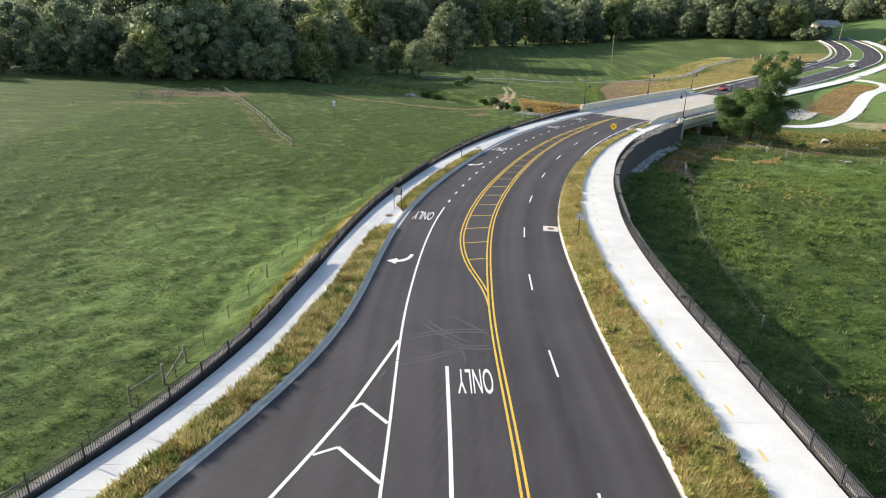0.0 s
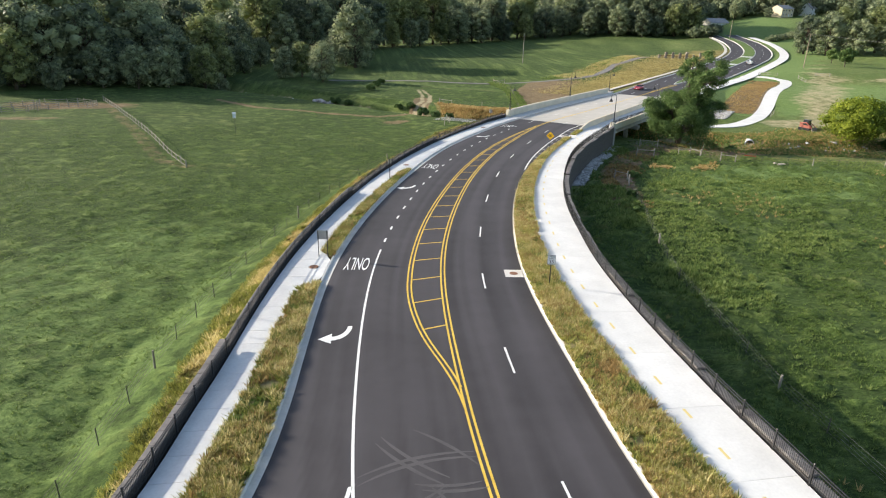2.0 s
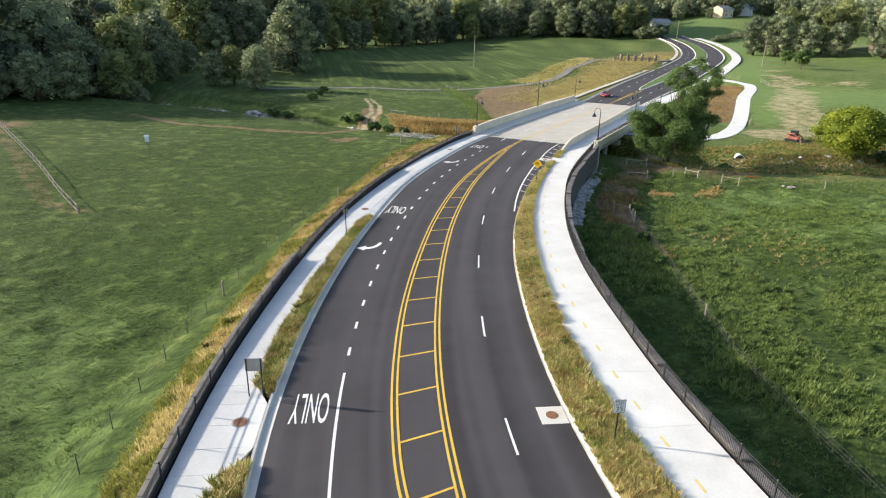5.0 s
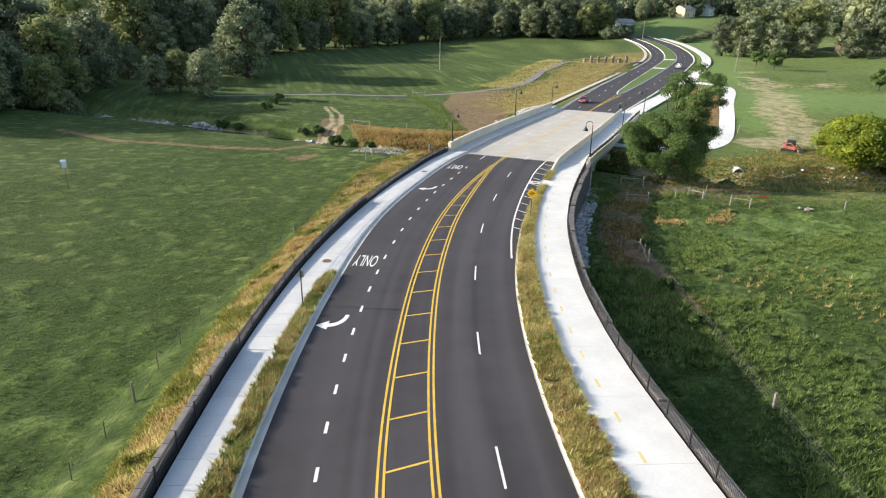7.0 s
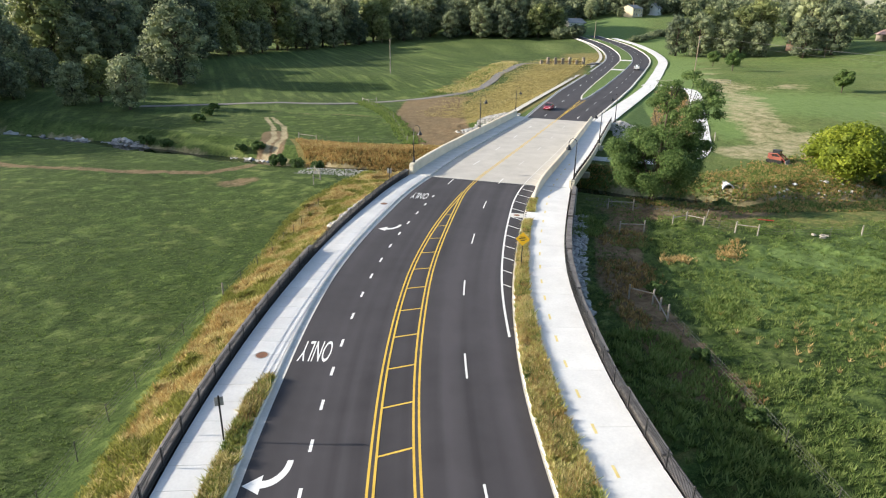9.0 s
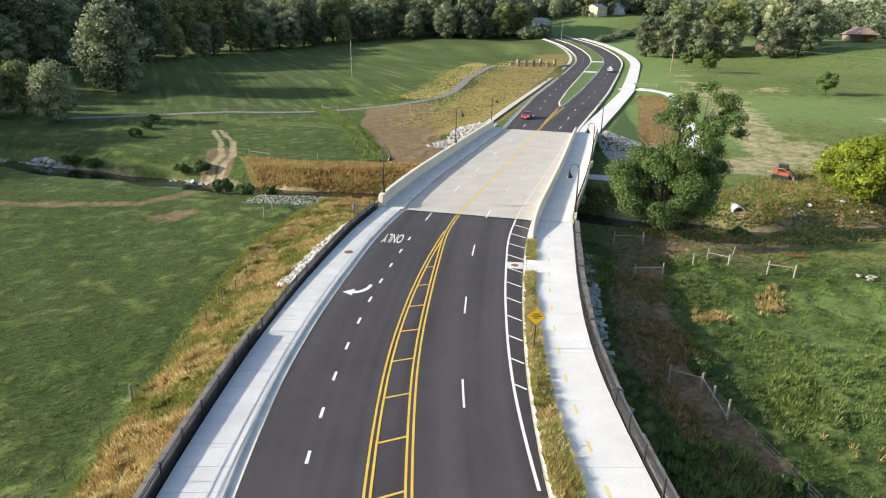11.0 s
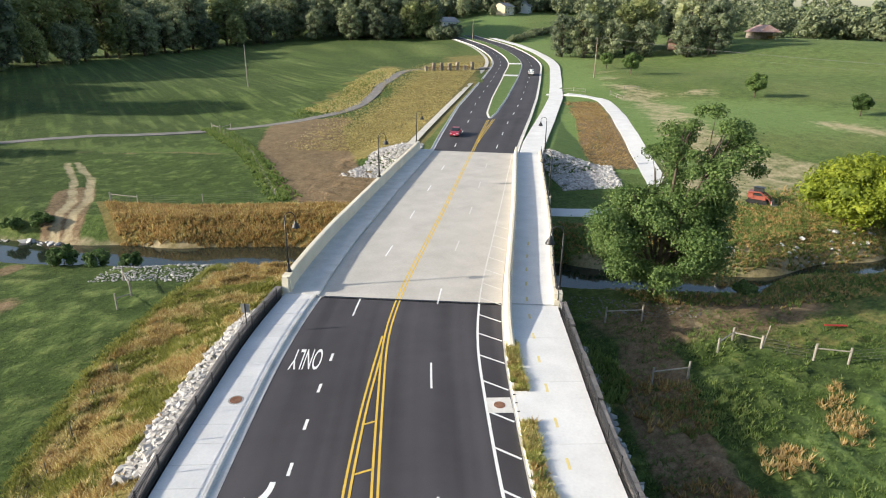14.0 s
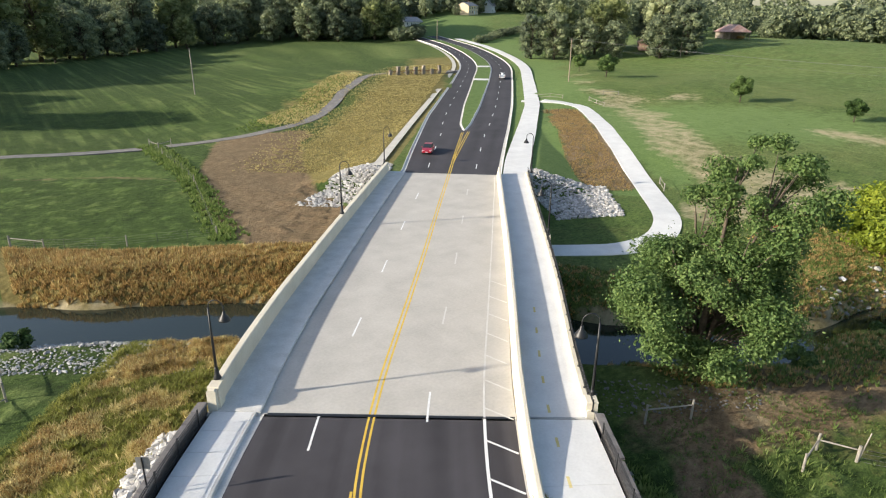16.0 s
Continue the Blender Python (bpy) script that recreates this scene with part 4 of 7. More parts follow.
for s in (S_BRIDGE + 0.2, S_LAND - 0.2):
    b = Build()
    b.box(at(s, 1.2, -3.5), (0.9, 23, 7), heading(s))
    on_bridge(part("abutment", b, M_GREYC))
for s in (158, 181):
    b = Build()
    b.box(at(s, 1.2, -2.1), (1.2, 22, 0.8), heading(s))
    for o in (-7, -1.5, 4, 9.5):
        p = at(s, o, -8)
        b.tube([p, (p[0], p[1], -2.4)], [0.5, 0.5], 12)
    on_bridge(part("pier", b, M_GREYC, label="grey concrete pier cap on round columns"))
for s in (S_BRIDGE, S_LAND):
    b = Build()
    ribbon(b, s - 0.12, s + 0.12, -6.8, 7.5, 0.008)
    on_bridge(part("expansion_joint", b, M_BLACK, label="dark expansion joint"))


# ---------------------------------------------------------------- retaining walls and railings
def block_wall(name, s0, s1, edge, side, top, label):
    root = group_at(name, Matrix.Identity(4), label, "retaining wall", kind="structure")
    b = Build()
    n = int((s1 - s0) / 1.5)
    ring = []
    for i in range(n + 1):
        s = s0 + (s1 - s0) * i / n
        e = edge(s)
        pr = [(0.04, -6.0), (0.50, -6.0), (0.46, top(s) - 0.02), (0.04, top(s) - 0.02)]
        if side < 0:
            pr = [(-d, z) for d, z in pr][::-1]
        ring.append([at(s, e + d, z) for d, z in pr])
    b.loft(ring)
    part("wall_body", b, M_WALL, root, "dark split-face block wall")
    return root


def wall_caps(root, s0, s1, edge, side, top, length=0.9):
    n = int((s1 - s0) / length)
    for i in range(n):
        a, c = s0 + (s1 - s0) * i / n + 0.008, s0 + (s1 - s0) * (i + 1) / n - 0.008
        t = top((a + c) / 2)
        b = Build()
        pr = [(0.0, 0.0), (0.56, 0.0), (0.56, 0.10), (0.53, 0.13), (0.03, 0.13), (0.0, 0.10)]
        if side < 0:
            pr = [(-d, z) for d, z in pr][::-1]
        b.loft([[at(s, edge(s) + d, t + z) for d, z in pr] for s in (a, c)])
        part("cap_stone", b, M_CAP, root)


TOP_L = lambda s: 0.20 + 0.48 * ((s - 78.1) % 32) / 32
TOP_R = lambda s: 0.30 if (s % 10.4) < 6 else 0.12
wall_left = block_wall("wall_left", -20, S_BRIDGE, lambda s: PATH_LO(s) - 0.25, -1, TOP_L, "dark block retaining wall with stepped cap stones")
wall_right = block_wall("wall_right", -20, S_BRIDGE, lambda s: PATH_RR(s) + 0.22, 1, TOP_R, "dark block retaining wall curving beside the path")


def railing(name, s0, s1, edge, z, label, pitch=2.44, tall=1.07, posts=True):
    root = group_at(name, Matrix.Identity(4), label, "railing")
    # panel of two top rails, a bottom rail and pickets, along x from 0 to pitch
    pan = Build()
    for h in (0.12, tall - 0.18, tall - 0.03):
        pan.box((pitch / 2, 0, h), (pitch, 0.035, 0.04))
    k = int(pitch / 0.115)
    for i in range(1, k):
        pan.box((pitch * i / k, 0, tall / 2), (0.018, 0.018, tall - 0.2))
    pan_me = pan.mesh("railing_panel", M_BLACK)
    po = Build()
    po.box((0, 0, (tall + 0.06) / 2), (0.065, 0.065, tall + 0.06))
    po.box((0, 0, tall + 0.08), (0.085, 0.085, 0.03), taper=0.6)
    po.box((0, 0, 0.01), (0.16, 0.16, 0.02))
    po_me = po.mesh("post", M_BLACK)
    s, p = s0, at(s0, edge(s0), z)
    while s < s1:
        t = s
        q = p
        while math.hypot(q[0] - p[0], q[1] - p[1]) < pitch and t < s1 + 4:
            t += 0.02
            q = at(t, edge(t), z)
        turn = math.atan2(q[1] - p[1], q[0] - p[0])
        ob = part("post", po_me, None, root)
        ob.matrix_basis = Matrix.Translation(p) @ Matrix.Rotation(turn, 4, 'Z')
        ob = part("railing_panel", pan_me, None, root)
        ob.matrix_basis = Matrix.Translation(p) @ Matrix.Rotation(turn, 4, 'Z')
        s, p = t, q
    ob = part("post", po_me, None, root)
    ob.matrix_basis = Matrix.Translation(p) @ Matrix.Rotation(heading(s), 4, 'Z')
    return root


railing("railing_left", 2, S_BRIDGE - 2.6, lambda s: PATH_LO(s) - 0.08, 0.14, "black metal picket railing along the footpath")
railing("railing_right", 2, S_BRIDGE - 2.6, lambda s: PATH_RR(s) + 0.05, 0.14, "black metal picket railing along the shared path")
railing("railing_bridge", S_BRIDGE, S_LAND - 2.4, lambda s: 11.92, 0.55, "low black metal railing on the bridge parapet", tall=0.7)


# ---------------------------------------------------------------- trees
ICO_G = (1 + 5 ** 0.5) / 2
ICO_V = [Vector(v).normalized() for v in ((-1, ICO_G, 0), (1, ICO_G, 0), (-1, -ICO_G, 0), (1, -ICO_G, 0), (0, -1, ICO_G), (0, 1, ICO_G), (0, -1, -ICO_G), (0, 1, -ICO_G), (ICO_G, 0, -1), (ICO_G, 0, 1), (-ICO_G, 0, -1), (-ICO_G, 0, 1))]
ICO_F = [(0, 11, 5), (0, 5, 1), (0, 1, 7), (0, 7, 10), (0, 10, 11), (1, 5, 9), (5, 11, 4), (11, 10, 2), (10, 7, 6), (7, 1, 8), (3, 9, 4), (3, 4, 2), (3, 2, 6), (3, 6, 8), (3, 8, 9), (4, 9, 5), (2, 4, 11), (6, 2, 10), (8, 6, 7), (9, 8, 1)]


def leaf_quad(bld, r, p, nrm, l):
    a = Matrix.Rotation(r.random() * 6.28, 3, nrm) @ nrm.orthogonal().normalized()
    b = nrm.cross(a)
    bld.add([p - a * l, p + b * l * 0.6 + nrm * l * 0.2, p + a * l, p - b * l * 0.6 + nrm * l * 0.2], [(0, 1, 2), (0, 2, 3)])


def clump(bld, r, c, size, n, leaf, flat=0.78, core=0.72, inner=0.62, outer=0.5):
    """A mass of leaves round an uneven dense heart."""
    if core:
        bld.add([c + Vector((v.x, v.y, v.z * flat)) * size * core * r.uniform(0.65, 1.1) for v in ICO_V], ICO_F)
    for _ in range(n):
        d = Vector((r.gauss(0, 1), r.gauss(0, 1), r.gauss(0.25, 1))).normalized()
        p = c + Vector((d.x, d.y, d.z * flat)) * size * (inner + outer * r.random() ** 0.8)
        nrm = (d + Vector((r.gauss(0, 0.6), r.gauss(0, 0.6), r.gauss(0, 0.6) + 0.3))).normalized()
        leaf_quad(bld, r, p, nrm, leaf * r.uniform(0.6, 1.4))


def tree_parts(height, spread_r, leaves, leaf, seed, lobes=14, base=0.22, flat=0.8, lean=0.0):
    """Meshes of a trunk with limbs, and of a broad crown of leafy clumps."""
    r = random.Random(seed)
    tr, cr = Build(), Build()
    tr.tube([(0, 0, -0.4), (lean * 0.1, 0.05, height * 0.15), (lean * 0.5, -0.05, height * 0.4), (lean, 0, height * 0.66)], [height * 0.030, height * 0.022, height * 0.015, height * 0.006], 8)
    mid, half = height * (base + 1) / 2, height * (1 - base) / 2
    per = leaves // lobes
    for i in range(lobes):
        w = 2 * math.pi * (i * 0.618 + r.random() * 0.1)
        u = 1 - 2 * (i + 0.5) / lobes
        ring = math.sqrt(1 - u * u) ** (0.5 if u < 0 else 1.0)
        k = r.uniform(0.52, 0.84)
        size = spread_r * r.uniform(0.27, 0.42)
        c = Vector((math.cos(w) * ring * spread_r * k + lean * 0.6, math.sin(w) * ring * spread_r * k, mid + u * (half - size * 0.6) * r.uniform(0.85, 1.06)))
        clump(cr, r, c, size, per, leaf, flat)
        a = Vector((lean * 0.3, 0, min(height * 0.62, max(height * 0.1, c.z - height * 0.25))))
        tr.tube([a, a.lerp(c, 0.5) + Vector((0, 0, -0.04 * height * r.random())), c], [height * 0.010, height * 0.006, height * 0.002], 5)
    return tr, cr


def tree_proto(name, height, spread_r, leaves, leaf, seed, m_leaf, label, category="tree", **kw):
    tr, cr = tree_parts(height, spread_r, leaves, leaf, seed, **kw)
    root = group_at(name, Matrix.Identity(4), label, category)
    part("trunk", tr, M_BARK, root, smooth=True)
    part("crown", cr, m_leaf, root)
    return root


def plant(root, x, y, turn=0.0, scale=1.0, z=None, first=False, group=""):
    zz = height_at(x, y) - 0.1 if z is None else z
    m = Matrix.Translation((x, y, zz)) @ Matrix.Rotation(turn, 4, 'Z') @ Matrix.Scale(scale, 4)
    if first:
        root.matrix_basis = m
        ob = root
    else:
        ob = copy_thing(root, Matrix.Identity(4))
        ob.matrix_basis = m
    if group:
        ob["group"] = group
    return ob


# the large tree beside the bridge: a wide dense lower crown and an open, uneven top
def creek_tree():
    r = random.Random(12)
    root = group_at("creek_tree", Matrix.Translation((62.5, 127.0, height_at(62.5, 127.0) - 0.3)), "large leafy green tree with an open uneven crown", "tree")
    tr, cr = Build(), Build()
    stems = []
    for dx, dy, h, k in ((0.6, -0.4, 17.0, 0.34), (3.0, -2.6, 15.5, 0.26), (-2.8, 1.6, 10.5, 0.24), (1.6, 2.8, 12.0, 0.24), (-1.6, -3.0, 9.5, 0.22)):
        st = [Vector((dx * 0.05, dy * 0.05, -0.4)), Vector((dx * 0.2, dy * 0.2, h * 0.25)), Vector((dx * 0.55, dy * 0.5, h * 0.58)), Vector((dx, dy, h))]
        tr.tube(st, [k, k * 0.75, k * 0.45, 0.04], 9)
        stems.append(st)
    spots = []
    for i in range(90):
        w, u = 2.4 * i + r.random(), r.uniform(-0.75, 1.0)
        k = math.sqrt(1 - u * u) * r.uniform(0.55, 1.0) * (1 + 0.2 * math.sin(2 * w + 3 * u))
        spots.append((Vector((math.cos(w) * 7.0 * k, math.sin(w) * 7.0 * k, 6.0 + 4.4 * u)), r.uniform(0.7, 1.6), 0.42))
    for i in range(34):
        w, u = 2.4 * i + r.random(), r.uniform(-0.9, 1.0)
        k = math.sqrt(1 - u * u) * r.uniform(0.5, 1.0)
        spots.append((Vector((2.2 + math.cos(w) * 4.6 * k, -1.7 + math.sin(w) * 4.6 * k, 14.0 + 3.9 * u)), r.uniform(0.55, 1.15), 0.0))
    for c, size, core in spots:
        st = min(stems, key=lambda q: min((q[2] - c).length, (q[3] - c).length))
        a = st[2] if c.z < 11 else st[2].lerp(st[3], 0.45)
        if c.z < 6.5:
            a = st[1]
        tr.tube([a, a.lerp(c, 0.5) + Vector((0, 0, 0.4)), c], [0.085, 0.05, 0.015], 6)
        clump(cr, r, c, size, int(520 * size * size) + 90, 0.125, 0.7, core, 0.4, 0.95)
        for _ in range(int(40 * size)):
            d = Vector((r.gauss(0, 0.7), r.gauss(0, 0.7), r.gauss(0, 0.5))) * size * 1.25
            leaf_quad(cr, r, c + d, (Vector((0, 0, 1)) + Vector((r.gauss(0, 0.6), r.gauss(0, 0.6), 0))).normalized(), 0.12)
    part("trunk", tr, M_BARK, root, smooth=True)
    part("crown", cr, M_LEAF, root)
    return root


creek_tree()
yel = tree_proto("golden_tree", 8.2, 5.6, 12000, 0.20, 21, M_LEAF_YEL, "round yellow-green leafy tree on the bank", lobes=44, base=0.06)
plant(yel, 101.3, 126.3, 0.0, 1.12, None, True)

protos = [tree_proto("woodland_tree", 19 + 2.2 * k, 7.6 + 0.6 * k, 2900, 0.52, 40 + k, M_LEAF_OLIVE if k == 3 else M_LEAF_DARK, "tall dark green woodland tree", lobes=26 + 2 * k, base=(0.0, 0.05, 0.02, 0.08, 0.0)[k]) for k in range(5)]
used = set()
rw = random.Random(5)


def wood(x, y, scale=1.0, k=None):
    k = rw.randrange(5) if k is None else k
    plant(protos[k], x, y, rw.random() * 6.28, scale, None, k not in used, "woodland trees")
    used.add(k)


# the wood along the west side of the pasture, several trees deep
EDGE_W = spline([(-190, 190), (-145, 203), (-100, 194), (-72, 204), (-46, 222), (-40, 262), (-36, 305), (-8, 350), (24, 385), (58, 425), (105, 452), (150, 455), (190, 425), (222, 415)], 6)
for row in range(4):
    for i in range(0, len(EDGE_W), 2 if row < 2 else 3):
        t = EDGE_W[min(i + 1, len(EDGE_W) - 1)] - EDGE_W[max(i - 1, 0)]
        t = t / np.hypot(*t)
        d = 3 + row * 10.5 + rw.uniform(-2.5, 2.5)
        a = rw.uniform(-3, 3)
        wood(EDGE_W[i][0] - t[1] * d + t[0] * a, EDGE_W[i][1] + t[0] * d + t[1] * a, ((rw.uniform(0.55, 1.0) if row == 0 else rw.uniform(0.95, 1.4)) + 0.06 * row) * ((0.68, 0.68, 0.76, 0.92)[row] if EDGE_W[i][0] < -30 else 1.0))
for x, y, sc in ((252, 468, 0.6), (262, 492, 0.7), (296, 486, 0.6), (306, 500, 0.7), (318, 508, 0.8), (360, 522, 0.8), (388, 512, 0.8), (238, 462, 0.6), (324, 486, 0.45), (356, 496, 0.5), (404, 500, 0.8), (246, 480, 0.7)):
    wood(x, y, sc)
for x, y, sc in ((-12, 239, 0.60), (-20, 253, 0.5), (0, 294, 1.0), (-4, 300, 0.9), (-26, 250, 0.6)):
    wood(x, y, sc)
# clumps to the north-east
for x, y, sc in ((231, 300, 0.75), (240, 292, 0.8), (252, 285, 0.85), (262, 268, 0.95), (272, 262, 0.85), (246, 310, 0.9), (268, 300, 1.0), (285, 290, 1.0), (225, 308, 0.7), (276, 278, 1.0), (258, 300, 0.9)):
    wood(x, y, sc)
small = tree_proto("field_tree", 7.0, 3.3, 3000, 0.28, 77, M_LEAF, "small round tree standing alone in the pasture", lobes=12, base=0.25)
for k, (x, y, sc) in enumerate(((192, 240, 1.05), (183, 189, 0.95), (181, 161, 0.75), (204, 262, 0.85))):
    plant(small, x, y, k * 1.3, sc, None, k == 0, "pasture trees")
# far woods on the rising ground, one uncountable mass
rf = random.Random(9)
tr, cr = tree_parts(17, 7.5, 330, 1.0, 90, lobes=14, base=0.08)
cv = np.array([tuple(p) for p in cr.v])
ct = cv[np.array(cr.f)]
spots = []
for i in range(640):
    w = radians(rf.uniform(-38, 92))
    d = rf.uniform(430, 820)
    x, y = 20 + d * math.sin(w), 90 + d * math.cos(w)
    if math.hypot(x - 275, y - 475) < 34 or math.hypot(x - 339, y - 490) < 32 or (y < 500 and 235 < x < 360 and y < 0.4 * x + 380) or (x > 300 and y < 330 and d < 460) or (180 < x < 330 and y < 480):
        continue
    spots.append((x, y))
for i in range(60):
    spots.append((rf.uniform(400, 470), rf.uniform(150, 330)))
for i in range(110):
    spots.append((rf.uniform(190, 460), rf.uniform(505, 570)))
sp = np.array(spots)
hz = terrain(sp[:, 0], sp[:, 1])
tris = []
for (x, y), z in zip(spots, hz):
    a, sc = rf.random() * 6.28, rf.uniform(0.8, 1.3)
    rot = np.array([[math.cos(a), -math.sin(a), 0], [math.sin(a), math.cos(a), 0], [0, 0, 1]]) * sc
    tris.append(ct @ rot.T + np.array([x, y, z - 1]))
tagged(new("far_woods", tri_mesh("far_woods", np.concatenate(tris), M_LEAF_DARK)), "distant dark green woods on rising ground", "woods", kind="stuff")


# ---------------------------------------------------------------- verges and rough grass
def tuft_shape(blades, width, lean, seed):
    r = np.random.RandomState(seed)
    out = []
    for i in range(blades):
        w = 2 * np.pi * (i + r.rand()) / blades
        dx, dy = np.cos(w), np.sin(w)
        px, py = -dy, dx
        l = lean * (0.4 + 0.9 * r.rand())
        k = 0.75 + 0.5 * r.rand()
        b = 0.18 * r.rand()
        out.append([(dx * b + px * width, dy * b + py * width, -0.12), (dx * b - px * width, dy * b - py * width, -0.12), (dx * l, dy * l, k)])
    return np.array(out)


def scatter(name, pts, size, material, label, category="grass", blades=6, width=0.16, lean=0.7, seed=1, vary=0.5):
    """Tufts of grass at the places given; size: height in metres."""
    r = np.random.RandomState(seed)
    shapes = [tuft_shape(blades, width, lean, seed + k) for k in range(6)]
    pts = np.asarray(pts, float)
    pick = r.randint(0, 6, len(pts))
    out = []
    for k in range(6):
        p = pts[pick == k]
        n = len(p)
        if not n:
            continue
        a = r.rand(n) * 2 * np.pi
        sc = size * (1 - vary / 2 + vary * r.rand(n) + vary * 0.6 * (r.rand(n) ** 4))
        c, s_ = np.cos(a), np.sin(a)
        sh = shapes[k].reshape(-1, 3)
        x = (sh[None, :, 0] * c[:, None] - sh[None, :, 1] * s_[:, None]) * sc[:, None] + p[:, 0:1]
        y = (sh[None, :, 0] * s_[:, None] + sh[None, :, 1] * c[:, None]) * sc[:, None] + p[:, 1:2]
        z = sh[None, :, 2] * sc[:, None] * 0.8 + p[:, 2:3]
        out.append(np.stack([x, y, z], -1).reshape(-1, 3, 3))
    return tagged(new(name, tri_mesh(name, np.concatenate(out), material)), label, category, kind="stuff")


def strip_places(s0, s1, lo, hi, per_m2, z, seed, edge_clip=0.0):
    """Random places in a strip of the road."""
    r = np.random.RandomState(seed)
    area = (s1 - s0) * 3.2
    out = []
    for _ in range(int(area * per_m2)):
        s = r.uniform(s0, s1)
        a, b = lo(s), hi(s)
        w = abs(b - a)
        if r.rand() > w / 3.2 or w < 0.15:
            continue
        o = r.uniform(min(a, b), max(a, b))
        out.append(at(s, o, z + 0.05 * r.rand()))
    return out


def ground_places(x0, x1, y0, y1, n, keep, seed):
    """Random places on the ground where keep(x, y, s, o) is likely."""
    r = np.random.RandomState(seed)
    x, y = r.uniform(x0, x1, n), r.uniform(y0, y1, n)
    s, o = along(x, y)
    k = keep(x, y, s, o) > r.rand(n)
    x, y = x[k], y[k]
    return np.stack([x, y, terrain(x, y) + relief(x, y)[0]], -1)


VERGE_R0 = lambda s: KERB_R(s) + 0.30
VERGE_R1 = lambda s: PATH_RL(s) + 0.02
VERGE_L0 = lambda s: KERB_L(s) - KW + 0.02
VERGE_L1 = lambda s: left_inner(s) - 0.02
for k, (s0, s1, lo, hi) in enumerate(((-20, 123.3, VERGE_R0, VERGE_R1), (126.3, 132.3, VERGE_R0, VERGE_R1), (-20, 54.8, VERGE_L1, VERGE_L0), (60.0, 90.6, VERGE_L1, VERGE_L0))):
    b = Build()
    ribbon(b, s0, s1, lo, hi, 0.13, thick=0.3)
    tagged(part("verge_soil", b, M_SOIL), "dry planted verge between kerb and path", "verge", kind="structure")
    spill = (lambda s, lo=lo: lo(s) - 0.12), (lambda s, hi=hi: hi(s) + 0.1)
    for j, (mat, per, off, label) in enumerate(((M_TUFT, 34, 0.0, "dry straw-coloured verge grass"), (M_TUFT_LIME, 24, 0.12, "yellow-green verge grass"), (M_TUFT_BROWN, 18, 0.05, "dead brown stalks in the verge"), (M_TUFT_GREEN, 12, 0.0, "green weeds among dry verge grass"))):
        pts = np.array(strip_places(max(s0, 10), s1, *spill, per * 1.3, 0.15, 30 + k + 10 * j))
        n = 0.6 * lattice(pts[:, 0] / 1.4, pts[:, 1] / 1.4, 60 + j) + 0.4 * lattice(pts[:, 0] / 0.55, pts[:, 1] / 0.55, 70 + j)
        scatter("verge_grass", pts[n > 0.45 - off], 0.23, mat, label, blades=8, width=0.12, lean=1.0, seed=31 + k + 10 * j, vary=0.9)
b = Build()
ribbon(b, 123.3, 126.3, VERGE_R0, VERGE_R1, 0.142, thick=0.3)
tagged(part("verge_slab", b, M_CONC), "concrete slab across the verge behind the drain", "pavement", kind="structure")


def wall_lo(s):
    return np.interp(s, np.arange(-60, 145, 2), [PATH_LO(q) for q in np.arange(-60, 145, 2)]) - 0.8


def bank_keep(x, y, s, o):
    lo = wall_lo(s)
    bw = BANK_W(s)
    return np.where((s > 8) & (s < 156) & (o < lo) & (o > lo - bw), 1.0, 0) * smooth01(s, 12, 45) * (1 - 0.85 * ((s > 113) & (o > lo - 3.0)))


def bank_hue(x, y):
    return 0.6 * lattice(x / 2.6, y / 2.1, 81) + 0.4 * lattice(x / 0.9, y / 0.9, 82)


def bank_rim(s, o):
    """The green outer rim of the bank."""
    return smooth01(wall_lo(s) - BANK_W(s) + 0.3 + 0.05 * BANK_W(s) - o, -0.4, 0.5)


scatter("bank_grass", ground_places(-32, 36, 15, 165, 300000, lambda x, y, s, o: bank_keep(x, y, s, o) * smooth01(bank_hue(x, y), 0.38, 0.5) * (1 - bank_rim(s, o)), 7), 0.27, M_TUFT, "tall straw-coloured grass on the bank below the wall", blades=7, width=0.125, lean=0.95, seed=8, vary=0.9)
scatter("bank_weeds", ground_places(-32, 36, 15, 165, 330000, lambda x, y, s, o: bank_keep(x, y, s, o) * np.maximum(1 - smooth01(bank_hue(x, y), 0.36, 0.52), 0.9 * bank_rim(s, o)), 17), 0.27, M_TUFT_LIME, "yellow-green weeds on the bank below the wall", blades=7, width=0.125, lean=0.95, seed=18, vary=0.9)
scatter("bank_weeds", ground_places(-34, 36, 15, 165, 200000, lambda x, y, s, o: bank_keep(x, y, s, o + 0.5) * bank_rim(s, o), 37), 0.18, M_TUFT_LIME, "fresh green grass along the edge of the bank", blades=8, width=0.10, lean=1.1, seed=38, vary=0.9)
scatter("bank_bracken", ground_places(-32, 36, 50, 165, 330000, lambda x, y, s, o: bank_keep(x, y, s, o) * smooth01(bank_hue(x, y), 0.5, 0.62) * (1 - bank_rim(s, o)) * smooth01(s, 55, 100), 27), 0.27, M_TUFT_BROWN, "rust-brown dead weeds on the bank below the wall", blades=7, width=0.125, lean=0.95, seed=28, vary=0.9)


def terrace_keep(x, y, s, o):
    d = creek_dist(x, y)
    north = (y - 159.5) * 0.77 + (x - 40) * 0.64 > 0
    return np.where(north & (d > 4.6) & (d < 14) & (x > 22) & (o < -11.5), 1.0, 0)


